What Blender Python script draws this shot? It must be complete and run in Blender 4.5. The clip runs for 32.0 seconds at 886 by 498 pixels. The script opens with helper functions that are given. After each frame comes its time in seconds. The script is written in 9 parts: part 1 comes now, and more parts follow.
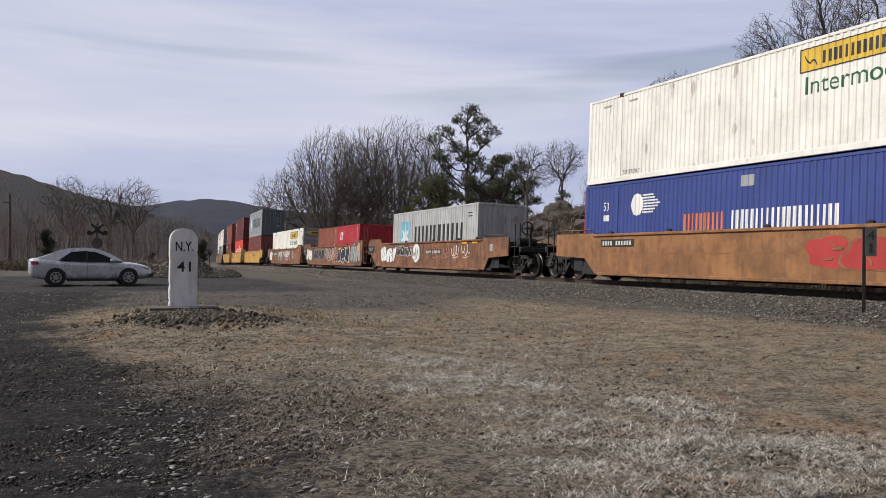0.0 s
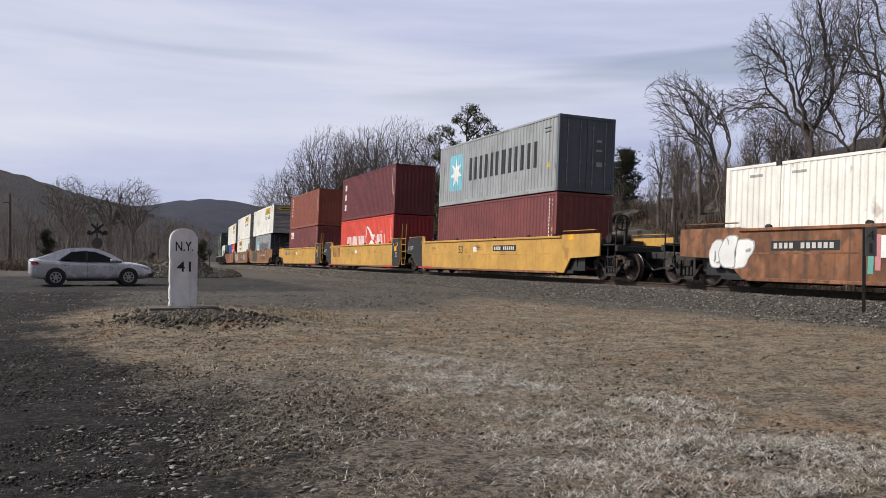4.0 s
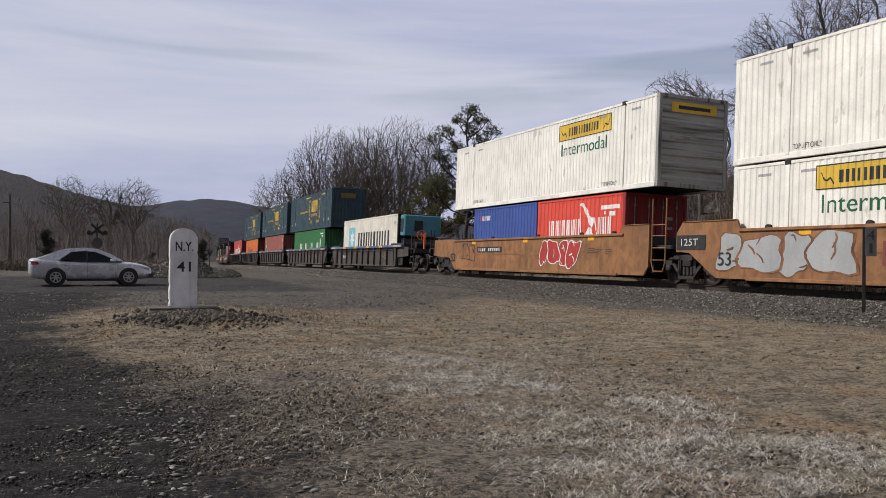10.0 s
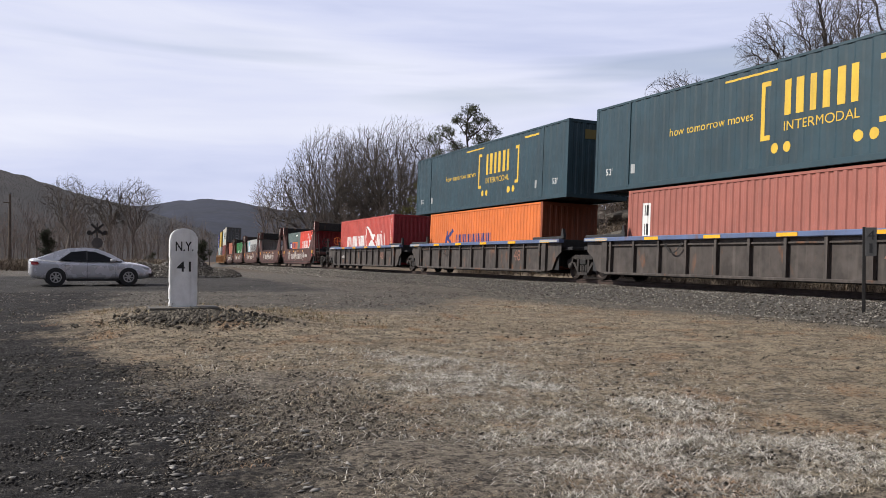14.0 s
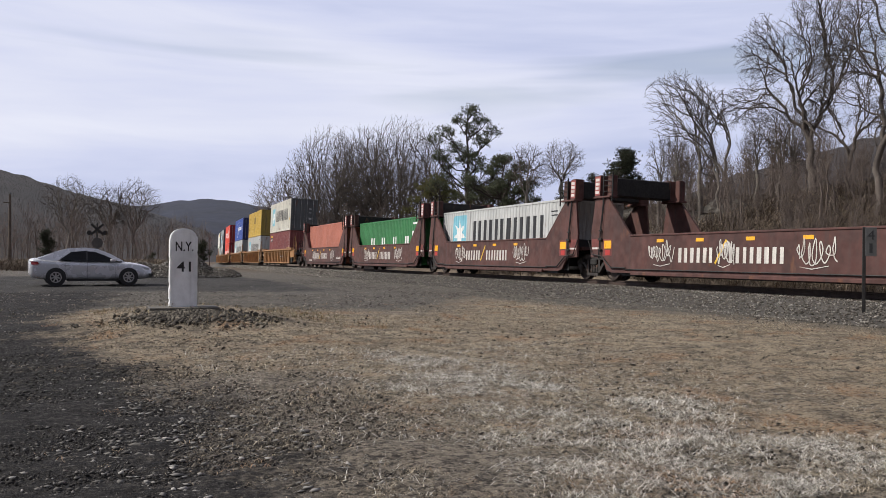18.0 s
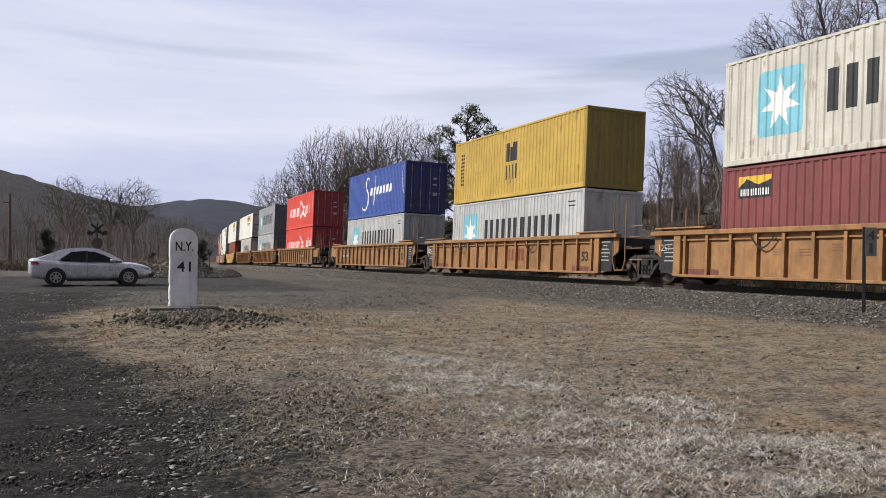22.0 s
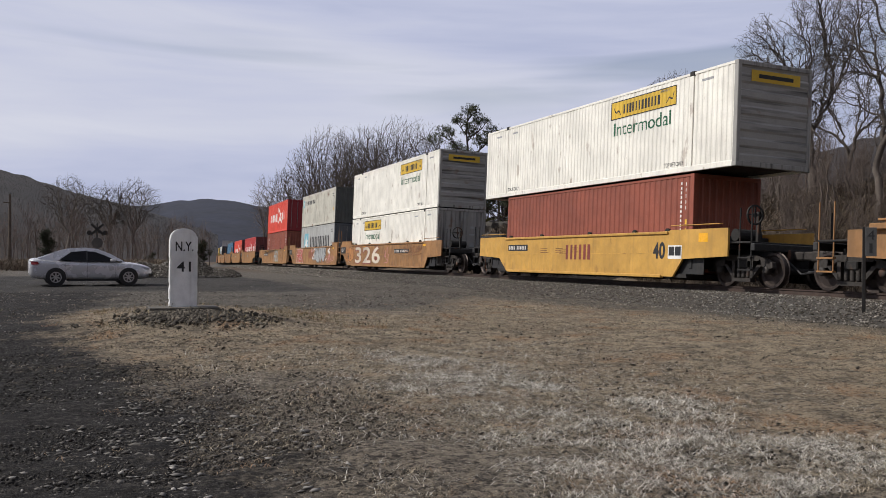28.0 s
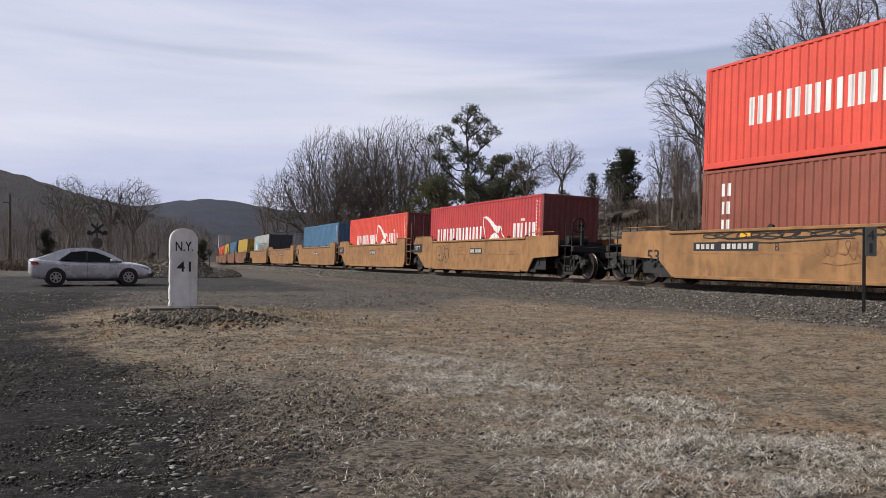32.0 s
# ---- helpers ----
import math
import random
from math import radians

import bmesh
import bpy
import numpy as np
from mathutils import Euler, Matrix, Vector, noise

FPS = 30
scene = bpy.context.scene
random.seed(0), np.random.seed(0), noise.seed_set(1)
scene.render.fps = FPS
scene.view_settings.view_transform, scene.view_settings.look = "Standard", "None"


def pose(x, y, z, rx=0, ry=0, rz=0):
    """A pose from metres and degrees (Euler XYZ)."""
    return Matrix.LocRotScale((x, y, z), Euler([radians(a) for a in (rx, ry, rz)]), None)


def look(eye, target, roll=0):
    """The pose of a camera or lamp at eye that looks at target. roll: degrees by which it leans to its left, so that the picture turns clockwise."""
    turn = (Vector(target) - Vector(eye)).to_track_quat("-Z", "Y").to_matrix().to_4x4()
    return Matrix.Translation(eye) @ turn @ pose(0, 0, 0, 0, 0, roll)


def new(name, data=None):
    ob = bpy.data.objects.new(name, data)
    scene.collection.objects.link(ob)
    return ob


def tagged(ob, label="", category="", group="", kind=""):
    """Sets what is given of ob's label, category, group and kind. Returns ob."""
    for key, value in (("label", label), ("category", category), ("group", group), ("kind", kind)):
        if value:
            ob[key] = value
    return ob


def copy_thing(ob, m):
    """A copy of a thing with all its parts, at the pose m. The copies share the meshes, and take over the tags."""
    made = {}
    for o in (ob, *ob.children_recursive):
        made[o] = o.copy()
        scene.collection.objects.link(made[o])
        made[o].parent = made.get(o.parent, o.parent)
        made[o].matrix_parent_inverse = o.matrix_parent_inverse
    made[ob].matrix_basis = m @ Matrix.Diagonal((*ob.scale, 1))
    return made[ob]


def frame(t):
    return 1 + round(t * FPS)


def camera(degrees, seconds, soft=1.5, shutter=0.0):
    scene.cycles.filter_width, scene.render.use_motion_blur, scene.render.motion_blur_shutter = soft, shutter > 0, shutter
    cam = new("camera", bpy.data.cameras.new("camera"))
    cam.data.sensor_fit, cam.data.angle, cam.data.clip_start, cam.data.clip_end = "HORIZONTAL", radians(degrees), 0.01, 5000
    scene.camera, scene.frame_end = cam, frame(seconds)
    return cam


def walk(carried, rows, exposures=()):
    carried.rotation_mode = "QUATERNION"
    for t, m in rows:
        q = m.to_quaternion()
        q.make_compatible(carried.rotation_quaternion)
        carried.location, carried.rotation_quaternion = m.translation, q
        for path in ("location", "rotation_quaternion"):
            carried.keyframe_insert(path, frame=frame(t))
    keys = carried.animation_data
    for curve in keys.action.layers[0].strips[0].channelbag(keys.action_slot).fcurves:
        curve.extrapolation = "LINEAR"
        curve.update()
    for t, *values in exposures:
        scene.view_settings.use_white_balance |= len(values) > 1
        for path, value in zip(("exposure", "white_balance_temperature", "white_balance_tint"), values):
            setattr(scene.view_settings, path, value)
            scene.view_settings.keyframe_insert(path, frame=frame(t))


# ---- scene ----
# ---- camera: stands still beside the line ----
cam = camera(52.62, 32.0, soft=0.75)
EYE = Vector((0.0, 0.0, 1.5))
AIM = EYE + 100 * Vector((math.sin(radians(23.096)), math.cos(radians(23.096)), math.tan(radians(0.152))))
walk(cam, [(0.0, look(EYE, AIM, 0.517)), (32.0, look(EYE, AIM, 0.517))],
     exposures=[(0.0, -0.13), (1.0, -0.05), (6.0, -0.06), (7.5, -0.11), (9.0, -0.27), (10.0, -0.28), (11.0, -0.08), (12.0, 0.1), (13.0, 0.17), (14.0, 0.17), (17.0, 0.1), (21.0, 0.1), (24.0, 0.04), (26.5, -0.1), (28.0, -0.2), (30.0, -0.24), (31.0, -0.14), (32.0, -0.03)])

# ---- sky and sun ----
SUN_EL, SUN_AZ = 40.0, -64.0   # degrees; azimuth from +y towards +x
sun_data = bpy.data.lights.new("sun", "SUN")
sun_data.energy, sun_data.angle, sun_data.color = 4.5, radians(1.0), (1.0, 0.955, 0.89)
sun = new("sun", sun_data)
SUN_WAY = Vector((math.sin(radians(SUN_AZ)) * math.cos(radians(SUN_EL)), math.cos(radians(SUN_AZ)) * math.cos(radians(SUN_EL)), math.sin(radians(SUN_EL))))
sun.matrix_basis = look(SUN_WAY * 200, (0, 0, 0))


def make_world():
    w = bpy.data.worlds.new("thin_cloud_sky")
    scene.world = w
    w.use_nodes = True
    n, ln = w.node_tree.nodes, w.node_tree.links
    n.clear()
    out, bg = n.new("ShaderNodeOutputWorld"), n.new("ShaderNodeBackground")
    sky = n.new("ShaderNodeTexSky")
    sky.sky_type, sky.sun_disc = "NISHITA", False
    sky.sun_elevation, sky.sun_rotation = radians(SUN_EL), radians(SUN_AZ)
    sky.air_density, sky.dust_density = 1.0, 1.2
    dim = n.new("ShaderNodeVectorMath"); dim.operation = "SCALE"; dim.inputs[3].default_value = 0.085
    ln.new(sky.outputs[0], dim.inputs[0])
    co = n.new("ShaderNodeTexCoord")

    def cloud(scale, where, detail, seed, dist=0.6):
        mp, tx = n.new("ShaderNodeMapping"), n.new("ShaderNodeTexNoise")
        mp.inputs["Scale"].default_value, mp.inputs["Location"].default_value = scale, where
        mp.inputs["Rotation"].default_value = (radians(5), radians(-3), 0)
        tx.noise_dimensions = "4D"
        tx.inputs["W"].default_value = seed
        tx.inputs["Detail"].default_value, tx.inputs["Scale"].default_value, tx.inputs["Distortion"].default_value = detail, 1.0, dist
        ln.new(co.outputs["Generated"], mp.inputs[0]); ln.new(mp.outputs[0], tx.inputs[0])
        return tx.outputs[0]

    def ramp(src, pts):
        r = n.new("ShaderNodeValToRGB")
        e = r.color_ramp.elements
        e[0].position, e[0].color = pts[0][0], (*pts[0][1], 1)
        e[1].position, e[1].color = pts[-1][0], (*pts[-1][1], 1)
        for p, c in pts[1:-1]:
            e.new(p).color = (*c, 1)
        ln.new(src, r.inputs[0])
        return r.outputs[0]

    bands = cloud((1.3, 1.3, 9.5), (0.3, 0.1, 0.0), 5.0, 3.1)
    fine = cloud((4.0, 4.0, 34.0), (0.0, 0.4, 0.2), 6.0, 7.7, 1.2)
    mixb = n.new("ShaderNodeMix"); mixb.data_type = "FLOAT"; mixb.inputs[0].default_value = 0.22
    ln.new(bands, mixb.inputs[2]); ln.new(fine, mixb.inputs[3])
    body = ramp(mixb.outputs[0], [(0.34, (0.48, 0.53, 0.74)), (0.47, (0.61, 0.645, 0.83)), (0.56, (0.69, 0.715, 0.86)), (0.72, (0.80, 0.815, 0.915))])
    cover = ramp(cloud((1.1, 1.1, 13.0), (2.1, 0.5, 0.3), 4.0, 1.4), [(0.34, (0.55, 0.55, 0.55)), (0.46, (0.98, 0.98, 0.98))])
    mix = n.new("ShaderNodeMix"); mix.data_type = "RGBA"
    ln.new(cover, mix.inputs[0]); ln.new(dim.outputs[0], mix.inputs[6]); ln.new(body, mix.inputs[7])
    # thin cloud is brightest round the sun and dimmer away from it
    dot = n.new("ShaderNodeVectorMath"); dot.operation = "DOT_PRODUCT"; dot.inputs[1].default_value = SUN_WAY
    ln.new(co.outputs["Generated"], dot.inputs[0])
    fall = n.new("ShaderNodeMapRange"); fall.interpolation_type = "SMOOTHSTEP"
    for k, v in zip((1, 2, 3, 4), (-0.80, -0.12, 0.12, 1.0)):
        fall.inputs[k].default_value = v
    ln.new(dot.outputs["Value"], fall.inputs[0])
    # and deeper towards the zenith than near the horizon
    axes, high, both = n.new("ShaderNodeSeparateXYZ"), n.new("ShaderNodeMapRange"), n.new("ShaderNodeMath")
    ln.new(co.outputs["Generated"], axes.inputs[0]); ln.new(axes.outputs[2], high.inputs[0])
    high.interpolation_type = "SMOOTHSTEP"
    for k, v in zip((1, 2, 3, 4), (0.26, 0.80, 1.0, 0.42)):
        high.inputs[k].default_value = v
    both.operation = "MULTIPLY"
    ln.new(fall.outputs[0], both.inputs[0]); ln.new(high.outputs[0], both.inputs[1])
    lit = n.new("ShaderNodeVectorMath"); lit.operation = "SCALE"
    ln.new(mix.outputs[2], lit.inputs[0]); ln.new(both.outputs[0], lit.inputs[3])
    ln.new(lit.outputs[0], bg.inputs[0])
    bg.inputs[1].default_value = 1.0
    ln.new(bg.outputs[0], out.inputs[0])


make_world()

# ---- materials ----
MATS = {}


def surface(name, rgb, rough=0.6, vary=0.18, scale=2.0, streak=0.0, rust=0.0, bump=0.0, bscale=60.0, metal=0.0, coord="Object", rgb2=None, grime=(0.10, 0.085, 0.07), fine=0.12, mottle=0.0):
    """A painted, worn or natural surface: base colour, broad blotches, fine grain, downward streaks, rust, relief."""
    if name in MATS:
        return MATS[name]
    m = bpy.data.materials.new(name)
    m.use_nodes = True
    n, ln = m.node_tree.nodes, m.node_tree.links
    b = n["Principled BSDF"]
    b.inputs["Metallic"].default_value = metal
    co, info = n.new("ShaderNodeTexCoord"), n.new("ShaderNodeObjectInfo")
    shift = n.new("ShaderNodeVectorMath"); shift.operation = "ADD"
    mul = n.new("ShaderNodeMath"); mul.operation = "MULTIPLY"; mul.inputs[1].default_value = 0.0 if coord == "World" else 37.0
    geo = n.new("ShaderNodeNewGeometry")
    ln.new(info.outputs["Random"], mul.inputs[0])
    ln.new(geo.outputs["Position"] if coord == "World" else co.outputs["Object"], shift.inputs[0])
    ln.new(mul.outputs[0], shift.inputs[1])

    def noise_at(sc, detail=4.0, stretch=(1, 1, 1)):
        mp, t = n.new("ShaderNodeMapping"), n.new("ShaderNodeTexNoise")
        mp.inputs["Scale"].default_value = stretch
        t.inputs["Scale"].default_value, t.inputs["Detail"].default_value = sc, detail
        ln.new(shift.outputs[0], mp.inputs[0]); ln.new(mp.outputs[0], t.inputs[0])
        return t.outputs[0]

    def mixed(fac, a, c, kind="MIX"):
        x = n.new("ShaderNodeMix"); x.data_type, x.blend_type = "RGBA", kind
        if isinstance(fac, float):
            x.inputs[0].default_value = fac
        else:
            ln.new(fac, x.inputs[0])
        for s, v in ((6, a), (7, c)):
            if isinstance(v, tuple):
                x.inputs[s].default_value = (*v, 1)
            else:
                ln.new(v, x.inputs[s])
        return x.outputs[2]

    def mapped(src, lo, hi, a, c):
        r = n.new("ShaderNodeMapRange"); r.clamp = True
        for k, v in zip((1, 2, 3, 4), (lo, hi, a, c)):
            r.inputs[k].default_value = v
        ln.new(src, r.inputs[0])
        return r.outputs[0]

    dark = tuple(c * (1 - vary) for c in rgb)
    light = rgb2 or tuple(min(1.0, c * (1 + vary * 0.6)) for c in rgb)
    col = mixed(mapped(noise_at(scale), 0.35, 0.65, 0.0, 1.0), dark, light)
    if fine:
        col = mixed(mapped(noise_at(scale * 22, 3.0), 0.4, 0.62, 0.0, fine), col, tuple(c * 0.55 for c in rgb))
    if mottle:
        col = mixed(mapped(noise_at(scale * 4.3, 7.0, (1, 1, 0.8)), 0.47, 0.62, 0.0, mottle), col, tuple(c * 0.42 for c in rgb))
        col = mixed(mapped(noise_at(scale * 2.6, 8.0, (1, 1, 0.6)), 0.55, 0.68, 0.0, mottle * 0.7), col, tuple(min(1.0, c * 1.5 + 0.02) for c in rgb))
    if streak:
        col = mixed(mapped(noise_at(1.0, 5.0, (7.0, 7.0, 0.35)), 0.52, 0.72, 0.0, streak), col, grime)
    if rust:
        col = mixed(mapped(noise_at(1.0, 7.0, (2.3, 2.3, 1.1)), 0.64 - 0.12 * rust, 0.70, 0.0, min(1.0, 0.4 + rust)), col, (0.16, 0.065, 0.028))
    ln.new(col, b.inputs["Base Color"])
    ln.new(mapped(noise_at(scale * 5), 0.3, 0.7, max(0.05, rough - 0.12), min(1.0, rough + 0.12)), b.inputs["Roughness"])
    if bump:
        bp = n.new("ShaderNodeBump"); bp.inputs["Strength"].default_value = min(1.0, bump); bp.inputs["Distance"].default_value = 0.02
        ln.new(noise_at(bscale, 5.0), bp.inputs["Height"]); ln.new(bp.outputs[0], b.inputs["Normal"])
    MATS[name] = m
    return m


def paint(name, rgb, **k):
    k.setdefault("rough", 0.55); k.setdefault("streak", 0.3); k.setdefault("vary", 0.12); k.setdefault("scale", 0.8); k.setdefault("mottle", 0.10)
    return surface(name, rgb, **k)


WHITE = paint("white_container_paint", (0.86, 0.835, 0.755), streak=0.14, rust=0.05)
# white of the front ends: shade put into the grey, soot into the streaks
WHITE_END_SHADED = paint("shaded_sooty_white_end", (0.33, 0.32, 0.30), streak=0.95, grime=(0.035, 0.032, 0.03), rust=0.1)
GREYBOX = paint("light_grey_container_paint", (0.47, 0.475, 0.46), streak=0.45, rust=0.12)
MIDGREY = paint("mid_grey_container_paint", (0.33, 0.345, 0.35), streak=0.35, rust=0.03)
PALEBOX = paint("rusty_cream_container_paint", (0.58, 0.56, 0.48), streak=0.5, rust=0.38)
CREAM = paint("cream_reefer_paint", (0.72, 0.68, 0.58), streak=0.25, rust=0.05)
MAROON = paint("maroon_container_paint", (0.135, 0.022, 0.026), streak=0.12, vary=0.2)
MAROON2 = paint("dull_maroon_container_paint", (0.185, 0.045, 0.042), streak=0.15, vary=0.2)
BROWN = paint("red_brown_container_paint", (0.27, 0.072, 0.042), streak=0.12, vary=0.18)
RUSTBOX = paint("faded_rust_red_container_paint", (0.35, 0.115, 0.085), streak=0.2)
TERRA = paint("faded_terracotta_container_paint", (0.42, 0.145, 0.095), streak=0.15)
RED = paint("bright_red_container_paint", (0.70, 0.070, 0.040), streak=0.06, vary=0.1)
# the red of front ends, darkened to carry their shade
RED_SHADED = paint("shaded_red_end_paint", (0.27, 0.018, 0.024), streak=0.1)
BLUE = paint("royal_blue_container_paint", (0.04, 0.085, 0.33), streak=0.08)
DEEPBLUE = paint("deep_blue_container_paint", (0.03, 0.055, 0.24), streak=0.15)
STEELBLUE = paint("steel_blue_container_paint", (0.06, 0.16, 0.27), streak=0.15)
TEAL = paint("dark_teal_container_paint", (0.017, 0.048, 0.064), streak=0.1, vary=0.2)
GREEN = paint("green_container_paint", (0.028, 0.17, 0.05), streak=0.1)
GREYGREEN = paint("grey_green_container_paint", (0.12, 0.165, 0.155), streak=0.2)
ORANGE = paint("orange_container_paint", (0.68, 0.165, 0.03), streak=0.15)
YELLOW = paint("ochre_yellow_container_paint", (0.52, 0.34, 0.055), streak=0.3, rust=0.15)
P_WHITE = paint("white_lettering_paint", (0.80, 0.79, 0.76), streak=0.1, fine=0.05)
P_DULLRED = paint("dull_red_stencil_paint", (0.22, 0.045, 0.035), streak=0.2, fine=0.2)
P_RUSTRED = paint("faded_orange_stencil_paint", (0.26, 0.12, 0.08), streak=0.3)
P_FADED = paint("worn_white_lettering_paint", (0.62, 0.585, 0.54), streak=0.25, rust=0.35, fine=0.3)
P_BLACK = paint("black_lettering_paint", (0.018, 0.018, 0.02), streak=0.0)
P_SKY = paint("pale_blue_emblem_paint", (0.20, 0.50, 0.60), streak=0.1)
P_YELLOW = paint("yellow_lettering_paint", (0.70, 0.45, 0.04), streak=0.1)
P_GREEN = paint("green_lettering_paint", (0.01, 0.115, 0.05), streak=0.0)
P_ORANGE = paint("orange_lettering_paint", (0.70, 0.16, 0.03), streak=0.0)
P_NAVY = paint("navy_lettering_paint", (0.02, 0.03, 0.16), streak=0.0)
P_RED = paint("red_lettering_paint", (0.42, 0.035, 0.03), streak=0.0)
P_SILVER = paint("silver_graffiti_paint", (0.36, 0.37, 0.37), streak=0.1)
P_PINK = paint("pink_graffiti_paint", (0.55, 0.22, 0.24), streak=0.1)
P_TURQ = paint("turquoise_graffiti_paint", (0.12, 0.36, 0.30), streak=0.1)
REFLECT = paint("yellow_reflector", (0.85, 0.42, 0.02), rough=0.3, streak=0.05)
CAR_RUST = surface("rusty_orange_car_paint", (0.235, 0.098, 0.043), 0.75, 0.45, 0.9, streak=0.75, rust=0.6, grime=(0.045, 0.033, 0.026), mottle=0.75)
CAR_OCHRE = surface("ochre_car_paint", (0.285, 0.127, 0.045), 0.65, 0.28, 0.8, streak=0.45, rust=0.32, grime=(0.10, 0.06, 0.03), mottle=0.5)
CAR_YELLOW = surface("yellow_car_paint", (0.56, 0.315, 0.065), 0.55, 0.15, 0.7, streak=0.25, rust=0.04, grime=(0.2, 0.12, 0.05), mottle=0.22)
CAR_TAN = surface("tan_orange_car_paint", (0.31, 0.155, 0.055), 0.65, 0.22, 0.7, streak=0.45, rust=0.28, grime=(0.16, 0.09, 0.04), mottle=0.42)
CAR_DARK = surface("grimy_grey_brown_car_paint", (0.055, 0.044, 0.038), 0.75, 0.35, 0.8, streak=0.4, rust=0.3, grime=(0.13, 0.11, 0.095), mottle=0.5)
CAR_BLUE = paint("worn_blue_chord_paint", (0.10, 0.14, 0.26), streak=0.5, rust=0.3)
CAR_OXIDE = surface("oxide_red_car_paint", (0.078, 0.028, 0.022), 0.75, 0.35, 0.8, streak=0.5, rust=0.1, grime=(0.05, 0.03, 0.027), mottle=0.45)
CAR_BLACK = surface("black_car_paint", (0.015, 0.015, 0.016), 0.65, 0.3, 1.5, streak=0.35, grime=(0.05, 0.043, 0.037))
STEEL = surface("grimy_cast_steel", (0.023, 0.018, 0.015), 0.7, 0.35, 3.0, streak=0.3, rust=0.2, bump=0.2)
STEEL_DARK = surface("dark_underframe_steel", (0.013, 0.0115, 0.0105), 0.75, 0.35, 3.0, rust=0.1)
TREAD = surface("wheel_steel", (0.06, 0.046, 0.04), 0.45, 0.3, 4.0, metal=0.6)
RAIL_SIDE = surface("rusty_rail_steel", (0.05, 0.03, 0.022), 0.7, 0.3, 5.0, coord="World")

# ---- mesh tools ----


class Geo:
    """Vertices and faces of one part."""

    def __init__(self):
        self.v, self.f = [], []

    def add(self, verts, faces):
        k = len(self.v)
        self.v.extend(verts)
        self.f.extend([tuple(i + k for i in q) for q in faces])
        return self

    def box(self, x0, x1, y0, y1, z0, z1, c=0.0):
        if c <= 0:
            v = [(x, y, z) for x in (x0, x1) for y in (y0, y1) for z in (z0, z1)]
            return self.add(v, [(0, 1, 3, 2), (4, 6, 7, 5), (0, 4, 5, 1), (2, 3, 7, 6), (0, 2, 6, 4), (1, 5, 7, 3)])
        c = min(c, 0.45 * min(x1 - x0, y1 - y0, z1 - z0))
        v, f = [], []
        key = {}
        for ix, x in enumerate((x0, x1)):
            for iy, y in enumerate((y0, y1)):
                for iz, z in enumerate((z0, z1)):
                    sx, sy, sz = (1 - 2 * ix) * c, (1 - 2 * iy) * c, (1 - 2 * iz) * c
                    for a, p in (("x", (x, y + sy, z + sz)), ("y", (x + sx, y, z + sz)), ("z", (x + sx, y + sy, z))):
                        key[ix, iy, iz, a] = len(v)
                        v.append(p)
                    f.append((key[ix, iy, iz, "x"], key[ix, iy, iz, "y"], key[ix, iy, iz, "z"]))
        for i in (0, 1):
            f.append(tuple(key[i, a, b, "x"] for a, b in ((0, 0), (0, 1), (1, 1), (1, 0))))
            f.append(tuple(key[a, i, b, "y"] for a, b in ((0, 0), (0, 1), (1, 1), (1, 0))))
            f.append(tuple(key[a, b, i, "z"] for a, b in ((0, 0), (0, 1), (1, 1), (1, 0))))
            for j in (0, 1):
                f.append((key[0, i, j, "y"], key[1, i, j, "y"], key[1, i, j, "z"], key[0, i, j, "z"]))
                f.append((key[i, 0, j, "x"], key[i, 1, j, "x"], key[i, 1, j, "z"], key[i, 0, j, "z"]))
                f.append((key[i, j, 0, "x"], key[i, j, 1, "x"], key[i, j, 1, "y"], key[i, j, 0, "y"]))
        return self.add(v, f)

    def prism(self, poly, y0, y1):
        """A polygon in x and z, pulled from y0 to y1."""
        k = len(poly)
        v = [(x, y0, z) for x, z in poly] + [(x, y1, z) for x, z in poly]
        return self.add(v, [tuple(range(k)), tuple(range(2 * k - 1, k - 1, -1))] + [(i, (i + 1) % k, (i + 1) % k + k, i + k) for i in range(k)])

    def flat(self, poly, y):
        return self.add([(x, y, z) for x, z in poly], [tuple(range(len(poly)))])

    def tube(self, p, q, r0, r1=None, n=6, caps=True):
        p, q = Vector(p), Vector(q)
        r1 = r0 if r1 is None else r1
        d = (q - p).normalized()
        a = d.orthogonal().normalized()
        b = d.cross(a)
        v = []
        for o, r in ((p, r0), (q, r1)):
            for i in range(n):
                t = 2 * math.pi * i / n
                v.append(tuple(o + (a * math.cos(t) + b * math.sin(t)) * r))
        f = [(i, (i + 1) % n, (i + 1) % n + n, i + n) for i in range(n)]
        if caps:
            f += [tuple(range(n))[::-1], tuple(range(n, 2 * n))]
        return self.add(v, f)

    def ring(self, c, ro, ri, y0, y1, n=20):
        """A ring round the y axis."""
        v = []
        for y in (y0, y1):
            for r in (ro, ri):
                v += [(c[0] + r * math.cos(2 * math.pi * i / n), y, c[1] + r * math.sin(2 * math.pi * i / n)) for i in range(n)]
        f = []
        for i in range(n):
            j = (i + 1) % n
            f += [(i, j, n + j, n + i), (2 * n + i, 3 * n + i, 3 * n + j, 2 * n + j), (i, 2 * n + i, 2 * n + j, j), (n + i, n + j, 3 * n + j, 3 * n + i)]
        return self.add(v, f)

